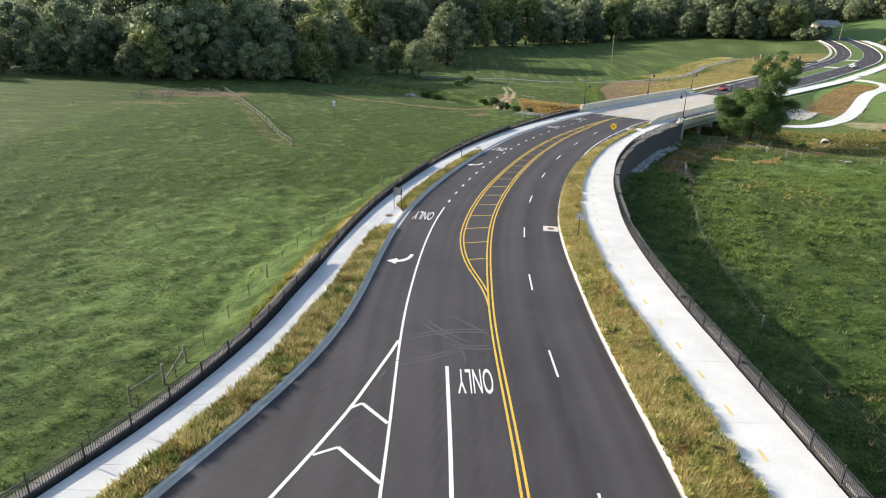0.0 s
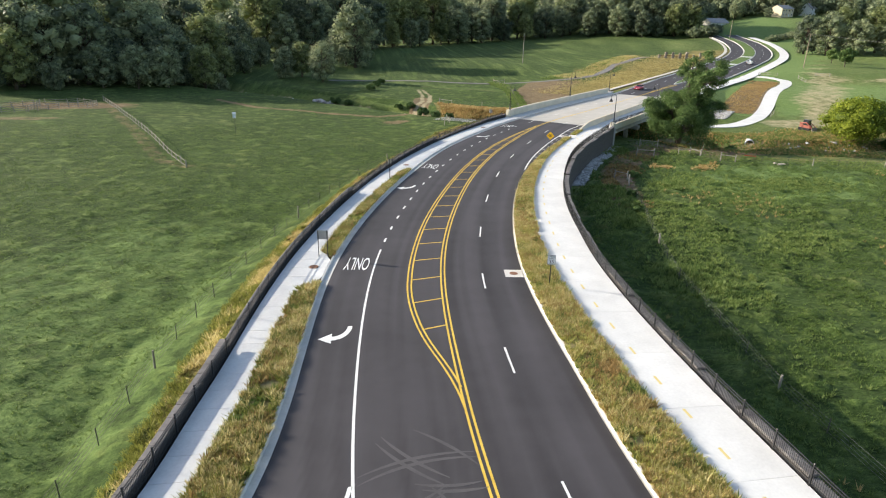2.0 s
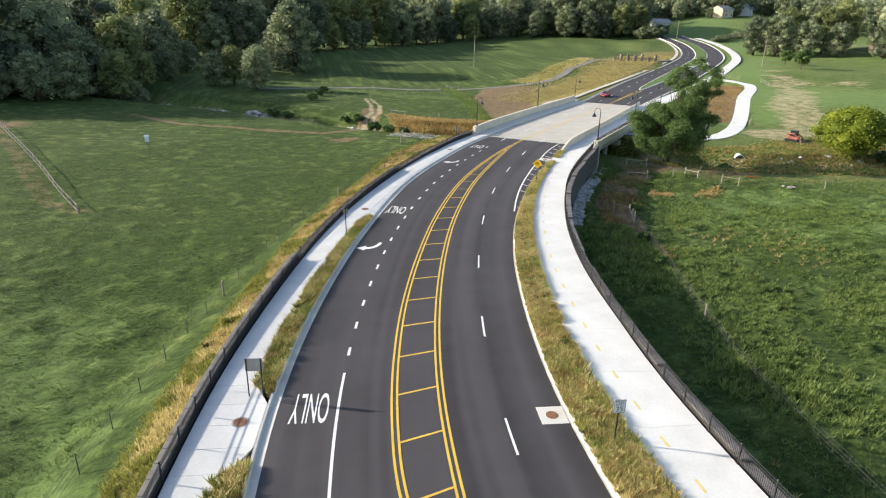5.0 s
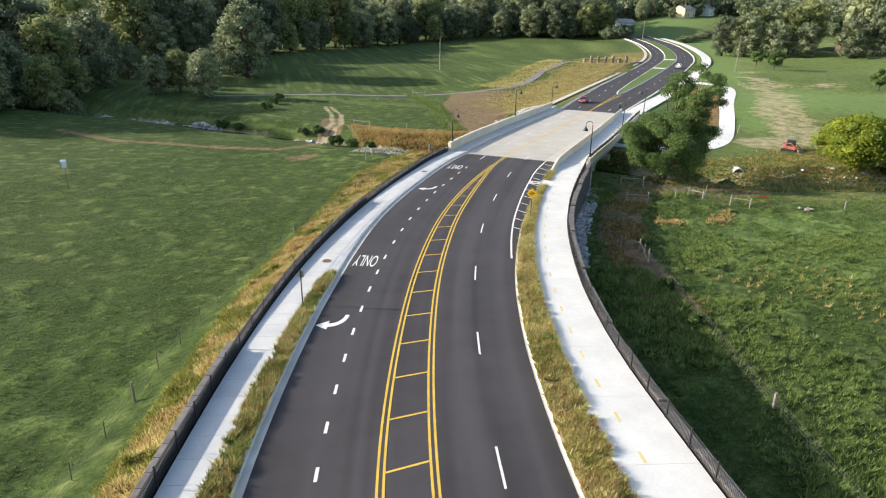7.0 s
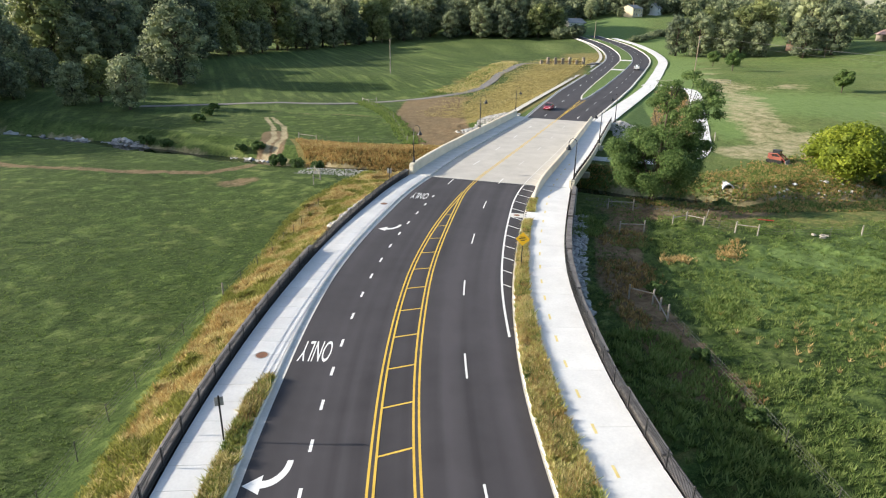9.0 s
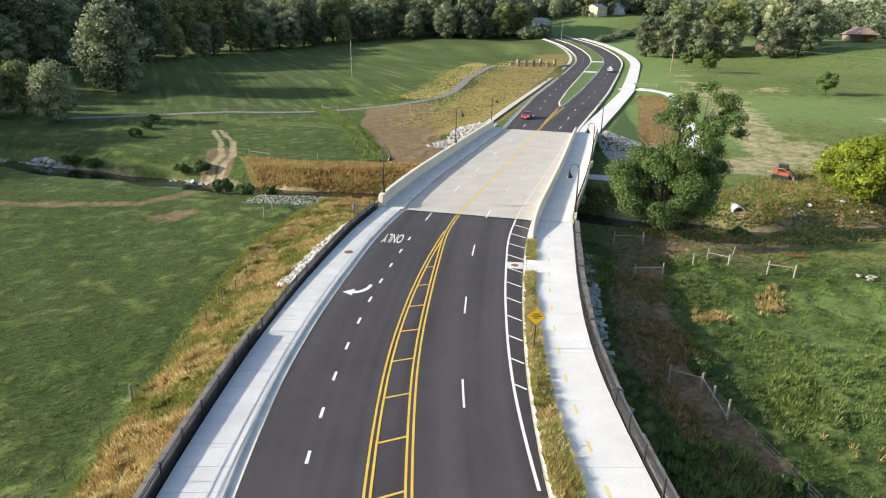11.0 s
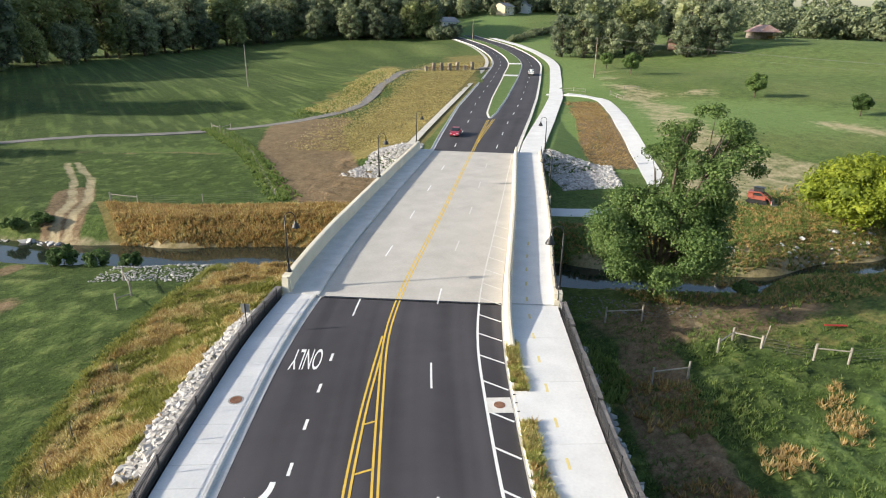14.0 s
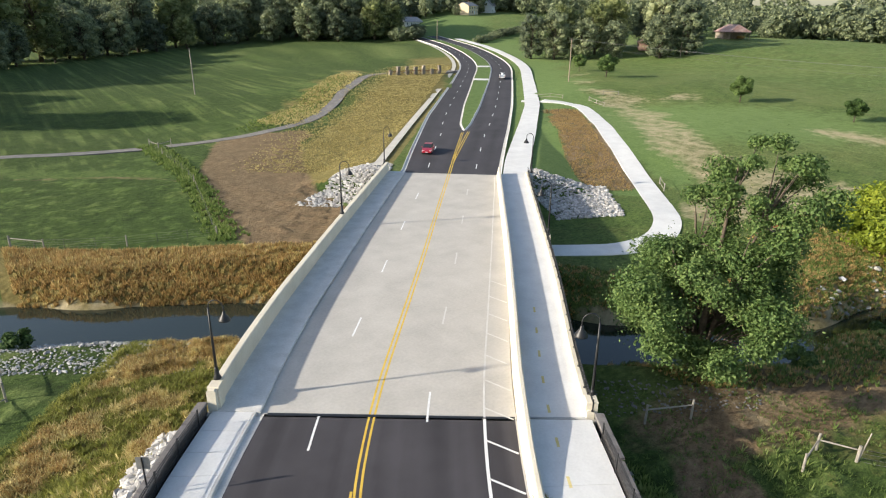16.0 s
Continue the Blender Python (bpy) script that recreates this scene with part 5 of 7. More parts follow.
scatter("creek_reeds", ground_places(12, 66, 155, 195, 26000, terrace_keep, 61), 0.5, M_TUFT_BROWN, "tall rust-brown grass on the creek terrace", blades=7, width=0.15, seed=62)
scatter("creek_reeds", ground_places(12, 66, 155, 195, 9000, terrace_keep, 63), 0.5, M_TUFT, "tall straw-coloured grass on the creek terrace", blades=7, width=0.15, seed=64)


def slope_keep(x, y, s, o):
    return np.where((s > 206) & (o < -12.5) & (o > -40), 1 - smooth01(-o, 26, 40), 0)


scatter("slope_grass", ground_places(50, 175, 180, 310, 90000, slope_keep, 71), 0.26, M_TUFT, "dry straw-coloured grass on the road slope", blades=5, width=0.15, lean=1.1, seed=72)
scatter("slope_grass", ground_places(92, 142, 155, 214, 30000, lambda x, y, s, o: 0.8 * trail(x, y, [(101, 166), (110, 177), (122, 190), (136, 207)], 4.2, 1.5) * (1 - trail(x, y, SPUR, 2.2, 0.5)), 73), 0.24, M_TUFT_BROWN, "dry brown grass beside the lower path", blades=5, width=0.14, lean=1.1, seed=74)


def bank_right_keep(x, y, s, o):
    return np.maximum(blob(x, y, 96, 128, 22, 9, 10) * 0.9, np.where(creek_dist(x, y) < 11, 0.6, 0) * (x > 60)) * (creek_dist(x, y) > np.where(x > 76, 1.8, 4.6))


scatter("bank_brush", ground_places(56, 124, 108, 150, 26000, bank_right_keep, 81), 0.32, M_TUFT_BROWN, "rough brown brush on the creek bank", blades=7, width=0.18, seed=82)
scatter("bank_brush", ground_places(56, 124, 108, 150, 22000, bank_right_keep, 83), 0.38, M_TUFT_GREEN, "rough green brush on the creek bank", blades=7, width=0.2, seed=84)


def left_field(x, y, s, o):
    lo = wall_lo(s)
    return np.where((o < lo - 6.5) & (s < 160), np.clip(0.6 + 0.25 * wobble(x, y, 0.9, 5), 0, 1), 0) * (1 - 0.9 * smooth01(y, 60, 185)) * (creek_dist(x, y) > 11)


def right_field(x, y, s, o):
    return np.where((o > 13.4) & (s < 150), np.clip(0.5 + 0.5 * wobble(x, y, 0.7, 6), 0.05, 1), 0) * (1 - 0.5 * smooth01(y, 70, 125)) * (creek_dist(x, y) > 8)


def tall_weeds(x, y):
    """Where the meadow stands high."""
    return np.maximum.reduce([blob(x, y, 63, 94, 9, 4, -10), blob(x, y, 33.5, 78, 3, 5, 10), blob(x, y, 45, 95, 5, 2.5, 20), blob(x, y, 40, 84, 4, 2), blob(x, y, 50, 112, 4, 3), blob(x, y, 30, 62, 3, 6), blob(x, y, 47, 70, 6, 3, 30)])


scatter("pasture_grass", ground_places(-76, 22, 8, 150, 360000, lambda x, y, s, o: left_field(x, y, s, o) * (0.3 + 0.7 * lattice(x / 0.8, y / 0.6, 43)), 91), 0.11, M_TUFT_GREEN, "tussocky green pasture grass", blades=6, width=0.13, lean=1.2, seed=92, vary=1.0)
scatter("pasture_grass", ground_places(14, 90, 8, 130, 190000, right_field, 93), 0.17, M_TUFT_GREEN, "rough green meadow grass", blades=6, width=0.13, lean=1.1, seed=94, vary=1.0)
scatter("meadow_weeds", ground_places(16, 90, 15, 120, 60000, lambda x, y, s, o: np.where(o > 14, np.maximum(tall_weeds(x, y), np.where(wobble(x, y, 0.25, 9) > 0.6, 0.5, 0.02)), 0) * (creek_dist(x, y) > 9), 95), 0.36, M_TUFT_GREEN, "tall green weeds in the meadow", blades=9, width=0.10, lean=0.9, seed=96)
scatter("meadow_weeds", ground_places(16, 90, 15, 120, 60000, lambda x, y, s, o: np.where(o > 13.5, np.maximum.reduce([blob(x, y, 57, 107, 3.2, 1.2, 35), blob(x, y, 49, 106.5, 1.8, 1.2), np.where(wobble(x, y, 0.2, 19) > 0.6, 0.04, 0.0)]), 0) * (creek_dist(x, y) > 9), 97), 0.42, M_TUFT_BROWN, "dry brown stalks in the meadow", blades=8, width=0.10, lean=0.9, seed=98)


# ---------------------------------------------------------------- riprap
def rocks(name, pts, size, label, seed, material=None, flat=0.7):
    r = np.random.RandomState(seed)
    g = (1 + 5 ** 0.5) / 2
    v = np.array([(-1, g, 0), (1, g, 0), (-1, -g, 0), (1, -g, 0), (0, -1, g), (0, 1, g), (0, -1, -g), (0, 1, -g), (g, 0, -1), (g, 0, 1), (-g, 0, -1), (-g, 0, 1)]) / 1.9
    f = np.array([(0, 11, 5), (0, 5, 1), (0, 1, 7), (0, 7, 10), (0, 10, 11), (1, 5, 9), (5, 11, 4), (11, 10, 2), (10, 7, 6), (7, 1, 8), (3, 9, 4), (3, 4, 2), (3, 2, 6), (3, 6, 8), (3, 8, 9), (4, 9, 5), (2, 4, 11), (6, 2, 10), (8, 6, 7), (9, 8, 1)])
    b = Build()
    out_v, out_f, k = [], [], 0
    for p in pts:
        s_ = size * (0.5 + 0.9 * r.rand() + 0.8 * r.rand() ** 4)
        m = v * (1 + 0.28 * r.randn(12, 1)) * np.array([1 + 0.4 * r.rand(), 0.8, flat]) * s_ / 2
        a = r.rand() * 6.28
        c, sn = math.cos(a), math.sin(a)
        m = np.stack([m[:, 0] * c - m[:, 1] * sn, m[:, 0] * sn + m[:, 1] * c, m[:, 2]], -1) + np.array(p) + np.array([0, 0, s_ * 0.12])
        out_v.append(m)
        out_f.append(f + k)
        k += 12
    me = bpy.data.meshes.new(name)
    me.from_pydata(np.concatenate(out_v).tolist(), [], np.concatenate(out_f).tolist())
    me.materials.append(material or M_RIP)
    me.update()
    return tagged(new(name, me), label, "rocks", kind="stuff")


def rock_material():
    m, nodes, links, b = mat_base("riprap_stone", 0.9, 0.0, 0.2)
    g = nodes.new("ShaderNodeNewGeometry")
    f = n_noise(nodes, links, 6.0, 4.0)
    v = n_math(nodes, links, 'ADD', n_math(nodes, links, 'MULTIPLY', g.outputs["Random Per Island"], 0.6), n_math(nodes, links, 'MULTIPLY', f, 0.4))
    links.new(n_ramp(nodes, links, v, [(0.15, (0.24, 0.23, 0.215)), (0.85, (0.57, 0.555, 0.535))]), b.inputs["Base Color"])
    n_bump(nodes, links, b, f, 0.5, 0.04)
    return m


M_RIP = rock_material()


def quad_places(corners, n, seed, lift=0.0):
    r = np.random.RandomState(seed)
    c = np.array(corners, float)
    u, v = r.rand(n, 1), r.rand(n, 1)
    p = (c[0] * (1 - u) + c[1] * u) * (1 - v) + (c[3] * (1 - u) + c[2] * u) * v
    return np.stack([p[:, 0], p[:, 1], terrain(p[:, 0], p[:, 1]) + lift], -1)


def wall_foot(s0, s1, edge, o0, o1, n, seed, side):
    r = np.random.RandomState(seed)
    out = []
    for _ in range(n):
        s = r.uniform(s0, s1)
        x, y, _z = at(s, edge(s) + side * r.uniform(o0, o1))
        out.append((x, y))
    p = np.array(out)
    return np.stack([p[:, 0], p[:, 1], terrain(p[:, 0], p[:, 1])], -1)


rocks("riprap", wall_foot(121, 143, PATH_LO, 0.7, 3.4, 1700, 1, -1) + np.array((0, 0, 0.2)), 0.38, "pale riprap stones along the foot of the wall", 2)
rocks("riprap", wall_foot(104, 139, PATH_RR, 0.8, 2.4, 900, 3, 1), 0.42, "pale riprap stones along the foot of the wall", 4)
rocks("riprap", quad_places([(55.5, 184), (65, 176.5), (74, 187), (68, 192)], 2400, 5), 0.36, "slope of pale riprap stones beside the bridge", 6)
rocks("riprap", quad_places([(88, 173), (81, 158), (89, 153.5), (98, 164)], 2600, 7), 0.36, "slope of pale riprap stones beside the bridge", 8)
rocks("creek_stones", quad_places([(-38, 230), (-8, 206), (-6, 202), (-37, 223)], 420, 9), 0.95, "pale boulders along the creek bank", 10)
rocks("creek_stones", quad_places([(6, 190), (16, 182), (17, 179), (7, 186)], 90, 11), 1.0, "pale boulders along the creek bank", 12)
rocks("creek_gravel", quad_places([(22, 164), (36, 155), (34.5, 152.5), (20, 162)], 900, 13), 0.2, "bar of pale creek gravel", 14)
rocks("creek_gravel", quad_places([(20, 162), (34, 152.5), (31.5, 149.5), (17, 159)], 1100, 113), 0.16, "bar of pale creek gravel", 114)
rocks("creek_gravel", quad_places([(54, 131), (66, 124), (62, 121), (52, 127)], 260, 15), 0.16, "grey gravel beside the creek", 16, M_GRAVEL)
rocks("creek_stones", quad_places([(86, 129), (104, 126), (103, 123), (86, 126)], 36, 19), 0.45, "pale stones on the creek bank", 20)
WALL_STRIP = [(56, 122), (48, 114), (41, 102), (36, 90), (34, 78), (33, 62)]
scatter("wall_weeds", ground_places(24, 66, 55, 126, 20000, lambda x, y, s, o: trail(x, y, [(50, 118), (42, 106), (36, 94), (33, 84)], 1.4, 2.2) * (wobble(x, y, 0.35, 91) > 0.15) * (o > PATH_RR(100.0) + 1.2), 151), 0.42, M_TUFT_BROWN, "dry brown weeds below the retaining wall", blades=7, width=0.13, seed=152)
scatter("wall_brush", ground_places(24, 66, 55, 126, 26000, lambda x, y, s, o: trail(x, y, WALL_STRIP, 4.0, 5.0) * (wobble(x, y, 0.25, 93) > 0.3) * (o > PATH_RR(100.0) + 1.2), 153), 0.5, M_TUFT_GREEN, "rough green brush below the retaining wall", blades=7, width=0.15, seed=154)
scatter("fence_weeds", ground_places(38, 58, 176, 245, 16000, lambda x, y, s, o: trail(x, y, [(44, 178), (48, 205), (49.5, 238)], 0.5, 2.2) * 0.6, 141), 0.5, M_TUFT_GREEN, "dark green weeds along the pasture fence", blades=7, width=0.2, seed=142)
scatter("drive_weeds", ground_places(60, 125, 230, 295, 16000, lambda x, y, s, o: trail(x, y, [(72, 238), (90, 254), (104, 270), (118, 287)], 2.0, 3.5) * 0.6, 143), 0.4, M_TUFT_GREEN, "green weeds beside the gravel drive", blades=6, width=0.2, seed=144)
scatter("drive_grass", ground_places(60, 140, 230, 300, 26000, lambda x, y, s, o: trail(x, y, [(78, 240), (96, 258), (110, 275), (124, 292)], 3.5, 2.5) * 0.6, 145), 0.45, M_TUFT, "dry grass beside the gravel drive", blades=6, width=0.16, seed=146)


# ---------------------------------------------------------------- drains and manhole covers
M_IRON = simple("rusty_cast_iron", (0.16, 0.075, 0.045), (0.33, 0.17, 0.10), 4.0, 0.7, 0.2, bump=0.01, fine=25.0)
for s, o in ((57.7, -10.75), (92.8, -10.2), (125.7, -9.2)):
    cover = group_at("manhole_cover", Matrix.Translation(at(s, o, 0.142)), "round rusty iron manhole cover in the footpath", "manhole cover", "manhole covers")
    b = Build()
    b.lathe((0, 0, 0), [(0.36, 0.0), (0.36, 0.012), (0.34, 0.016)], 24)
    part("lid", b, M_IRON, cover)
    b = Build()
    for k in range(24):
        w = 2 * math.pi * k / 24
        b.box((0.41 * math.cos(w), 0.41 * math.sin(w), 0.006), (0.06, 0.10, 0.012), w)
    part("rim", b, M_GREYC, cover)
for s in (57.4, 125.1):
    inlet = group_at("storm_drain", Matrix.Translation(at(s, KERB_R(s) - 0.75, 0.0)) @ Matrix.Rotation(heading(s), 4, 'Z'), "concrete storm drain pad with a rusty round lid", "storm drain", "storm drains")
    b = Build()
    b.box((0, 0, 0.004), (1.5, 1.45, 0.012))
    part("pad", b, M_KERB, inlet)
    b = Build()
    b.lathe((0, 0, 0.009), [(0.34, 0.0), (0.34, 0.012), (0.31, 0.016)], 20)
    part("lid", b, M_IRON, inlet)
    b = Build()
    for dx in (-0.85, 0.0, 0.85):
        b.box((dx, -0.98, 0.09), (0.07, 0.16, 0.16))
    b.box((0, -1.02, 0.05), (1.7, 0.04, 0.12))
    part("throat", b, M_BLACK, inlet, "dark kerb opening")


# ---------------------------------------------------------------- signs
M_SIGNW = simple("white_sign_sheet", (0.74, 0.76, 0.78), (0.82, 0.84, 0.86), 1.0, 0.5)
M_SIGNY = simple("yellow_sign_sheet", (0.80, 0.46, 0.02), (0.86, 0.52, 0.03), 1.0, 0.5)
M_ALU = simple("bare_aluminium", (0.30, 0.30, 0.30), (0.42, 0.42, 0.41), 2.0, 0.5, 0.6)


def lettering(text, size, material, parent, m, name="lettering"):
    cu = bpy.data.curves.new(name, 'FONT')
    cu.body, cu.size, cu.align_x, cu.align_y = text, size, 'CENTER', 'CENTER'
    tmp = new("tmp_text", cu)
    bpy.context.view_layer.update()
    me = bpy.data.meshes.new_from_object(tmp.evaluated_get(bpy.context.evaluated_depsgraph_get()))
    bpy.data.objects.remove(tmp)
    me.transform(m)
    me.materials.clear()
    me.materials.append(material)
    for p in me.polygons:
        p.material_index = 0
    ob = new(name, me)
    ob.parent = parent
    return ob


def sign_frame(s, o, turn=0.0, z=0.13):
    """A frame whose -y side faces traffic that comes from the start of the road."""
    return Matrix.Translation(at(s, o, z)) @ Matrix.Rotation(heading(s) - math.pi / 2 + radians(turn), 4, 'Z')


FACE = Matrix.Rotation(math.pi / 2, 4, 'X')
sg = group_at("speed_sign", sign_frame(54.6, 7.85), "white speed limit 35 sign on a black post in the verge", "road sign")
b = Build()
b.tube([(0, 0, -0.3), (0, 0, 2.5)], [0.04, 0.04], 8)
part("post", b, M_BLACK, sg)
b = Build()
b.box((0, -0.05, 2.15), (0.62, 0.012, 0.76))
panel = part("panel", b, M_SIGNW, sg)
b = Build()
for x, z, w, h in ((0, 2.505, 0.56, 0.02), (0, 1.795, 0.56, 0.02), (-0.28, 2.15, 0.02, 0.73), (0.28, 2.15, 0.02, 0.73)):
    b.box((x, -0.058, z), (w, 0.004, h))
part("border", b, M_BLACK, panel)
for txt, z, size in (("SPEED", 2.41, 0.17), ("LIMIT", 2.25, 0.17), ("35", 1.98, 0.40)):
    lettering(txt, size, M_BLACK, panel, Matrix.Translation((0, -0.059, z)) @ FACE)

sg = group_at("warning_sign", sign_frame(109.6, 7.2), "yellow diamond warning sign on a black post", "road sign")
b = Build()
b.tube([(0, 0, -0.3), (0, 0, 2.6)], [0.04, 0.04], 8)
part("post", b, M_BLACK, sg)
b = Build()
k = 0.62
b.add([(x * k, y, 2.45 + z * k) for y in (-0.06, -0.048) for x, z in ((0, -1), (1, 0), (0, 1), (-1, 0))], [(0, 1, 2, 3), (7, 6, 5, 4), (0, 4, 5, 1), (1, 5, 6, 2), (2, 6, 7, 3), (3, 7, 4, 0)])
panel = part("panel", b, M_SIGNY, sg)
for z, w in ((2.62, 0.44), (2.47, 0.66), (2.32, 0.36)):
    b = Build()
    b.box((0, -0.063, z), (w, 0.004, 0.07))
    part("text_bar", b, M_BLACK, panel)

sg = group_at("guide_sign", sign_frame(59.75, -10.4), "grey metal back of a sign on two dark posts", "road sign")
for x in (-0.38, 0.38):
    b = Build()
    b.tube([(x, 0, -0.3), (x, 0, 2.35)], [0.035, 0.035], 8)
    part("post", b, M_BLACK, sg)
b = Build()
b.box((0, 0.04, 1.95), (0.92, 0.012, 0.78))
part("panel", b, M_ALU, sg)

sg = group_at("side_sign", sign_frame(85.0, -10.05, 15), "small grey sign back on a dark post", "road sign")
b = Build()
b.tube([(0, 0, -0.3), (0, 0, 2.6)], [0.045, 0.045], 8)
part("post", b, M_BLACK, sg)
b = Build()
b.box((0, 0.05, 2.25), (0.42, 0.012, 0.5))
part("panel", b, M_ALU, sg)

sg = group_at("wall_sign", sign_frame(133.5, -10.75, 0, 0.3), "grey metal back of a sign behind the wall", "road sign")
b = Build()
b.tube([(0, 0, -1.2), (0, 0, 2.1)], [0.04, 0.04], 8)
part("post", b, M_BLACK, sg)
b = Build()
b.box((0, 0.05, 1.75), (0.62, 0.012, 0.68))
part("panel", b, M_ALU, sg)


# ---------------------------------------------------------------- street lamps
def lamp_proto():
    """A black post with a hooked arm towards +x and a bell shade."""
    root = group_at("street_lamp", Matrix.Identity(4), "black street lamp with a hooked arm and bell shade", "street lamp", "bridge lamps")
    b = Build()
    b.lathe((0, 0, 0), [(0.20, 0.0), (0.20, 0.10), (0.13, 0.22), (0.10, 0.55), (0.075, 0.7)], 14)
    part("base", b, M_BLACK, root, smooth=True)
    b = Build()
    b.tube([(0, 0, 0.6), (0, 0, 2.3), (0, 0, 4.05)], [0.075, 0.06, 0.045], 10)
    part("pole", b, M_BLACK, root, smooth=True)
    b = Build()
    pts = [(0.38 - 0.38 * math.cos(math.pi * i / 10), 0, 4.05 + 0.42 * math.sin(math.pi * i / 10)) for i in range(11)]
    b.tube(pts + [(0.76, 0, 3.85)], [0.03] * 12, 8)
    part("arm", b, M_BLACK, root, smooth=True)
    b = Build()
    b.lathe((0.76, 0, 3.37), [(0.30, 0.0), (0.29, 0.05), (0.20, 0.22), (0.10, 0.34), (0.07, 0.48), (0.03, 0.52)], 18)
    shade = part("shade", b, M_BLACK, root, smooth=True)
    b = Build()
    b.lathe((0.76, 0, 3.35), [(0.05, 0.0), (0.13, 0.05), (0.13, 0.10)], 12)
    part("bulb_glass", b, M_SIGNW, shade, "pale frosted lamp glass")
    return root


lamp = lamp_proto()
first = True
for s, o, z, flip in ((140.6, -9.95, 1.55, 0), (173.3, -10.03, 1.5, 0), (203.8, -10.2, 0.0, 0), (140.6, 12.05, 0.5, 180), (170.5, 12.1, 0.5, 180), (200.8, 12.55, 0.1, 180)):
    m = Matrix.Translation(at(s, o, z)) @ Matrix.Rotation(heading(s) - math.pi / 2 + radians(flip), 4, 'Z')
    m = m @ Matrix.Scale(1.14, 4)
    if first:
        lamp.matrix_basis = m
        first = False
    else:
        copy_thing(lamp, m)


def bridge_post(s, o0, o1, tall, label):
    b = Build()
    b.box(at(s, (o0 + o1) / 2, tall / 2 - 0.2), (0.75, abs(o1 - o0), tall + 0.4), heading(s))
    b.box(at(s, (o0 + o1) / 2, tall + 0.03), (0.81, abs(o1 - o0) + 0.06, 0.07), heading(s), 0.9)
    on_bridge(part("end_post", b, M_CREAM, label=label))


bridge_post(S_BRIDGE + 0.6, -10.22, -9.56, 1.5, "cream concrete end post")
bridge_post(S_BRIDGE + 0.6, 11.58, 12.25, 1.0, "cream concrete end post")
bridge_post(170.5, 11.8, 12.35, 0.62, "cream concrete lamp block")


# ---------------------------------------------------------------- wooden and wire fences
M_WIRE = simple("fence_wire", (0.16, 0.15, 0.14), (0.26, 0.25, 0.23), 3.0, 0.6, 0.4)
M_TPOST = simple("dark_steel_stake", (0.045, 0.05, 0.04), (0.10, 0.10, 0.085), 3.0, 0.7)
M_GREYWOOD = simple("grey_fence_wood", (0.20, 0.18, 0.15), (0.40, 0.365, 0.31), 2.0, 0.85, bump=0.01, fine=14.0)
rfence = random.Random(31)


def wire_fence(pts, spacing, label, wooden=0, tall=1.25, wires=4, rails=False):
    """Stakes and wires (or rails) along a line on the ground; every so-many-th stake is a wooden post."""
    pts = np.array(pts, float)
    seg = np.hypot(*np.diff(pts, axis=0).T)
    ch = np.concatenate([[0], np.cumsum(seg)])
    n = max(2, int(ch[-1] / spacing) + 1)
    xs = np.interp(np.linspace(0, ch[-1], n), ch, pts[:, 0])
    ys = np.interp(np.linspace(0, ch[-1], n), ch, pts[:, 1])
    zs = terrain(xs, ys)
    root = group_at("field_fence", Matrix.Translation((xs[0], ys[0], zs[0])), label, "fence")
    tops = []
    for i in range(n):
        x, y, z = xs[i] - xs[0], ys[i] - ys[0], zs[i] - zs[0]
        dx, dy = rfence.uniform(-0.05, 0.05), rfence.uniform(-0.05, 0.05)
        b = Build()
        big_ = rails or (wooden and i % wooden == 0)
        h = tall + rfence.uniform(-0.08, 0.12) + (0.15 if big_ else 0)
        r_ = rfence.uniform(0.075, 0.10) if big_ else 0.032
        b.tube([(x, y, z - 0.4), (x + dx, y + dy, z + h)], [r_, r_ * 0.92], 8 if big_ else 5)
        part("post", b, M_GREYWOOD if big_ else M_TPOST, root)
        tops.append(Vector((x, y, z)))
    for k in range(wires):
        b = Build()
        for a, c in zip(tops[:-1], tops[1:]):
            hh = tall * (0.25 + 0.7 * k / max(1, wires - 1))
            r_ = 0.045 if rails else 0.008
            b.tube([a + Vector((0, 0, hh)), c + Vector((0, 0, hh + rfence.uniform(-0.02, 0.02)))], [r_, r_], 5)
        part("rail" if rails else "wire", b, M_GREYWOOD if rails else M_WIRE, root)
    return root


def brace(a, b_, label="weathered wooden fence brace of two posts and a rail", tall=1.35, slant=False):
    """Two stout posts with a rail between them."""
    ax, ay = a
    bx, by = b_
    za, zb = height_at(ax, ay), height_at(bx, by)
    root = group_at("fence_brace", Matrix.Translation((ax, ay, za)), label, "fence", "fence braces")
    d = Vector((bx - ax, by - ay, zb - za))
    for p in (Vector((0, 0, 0)), d):
        b = Build()
        b.tube([p + Vector((0, 0, -0.4)), p + Vector((rfence.uniform(-0.05, 0.05), 0, tall + rfence.uniform(0, 0.25)))], [0.085, 0.075], 9)
        part("post", b, M_GREYWOOD, root)
    b = Build()
    b.tube([Vector((0, 0, 0.25 if slant else tall * 0.82)), d + Vector((0, 0, tall * 0.82))], [0.055, 0.05], 8)
    part("rail", b, M_GREYWOOD, root)
    return root


def left_line(s0, s1, step, d):
    out = []
    s = s0
    while s <= s1:
        out.append(at(s, PATH_LO(s) - d(s))[:2])
        s += step
    return out


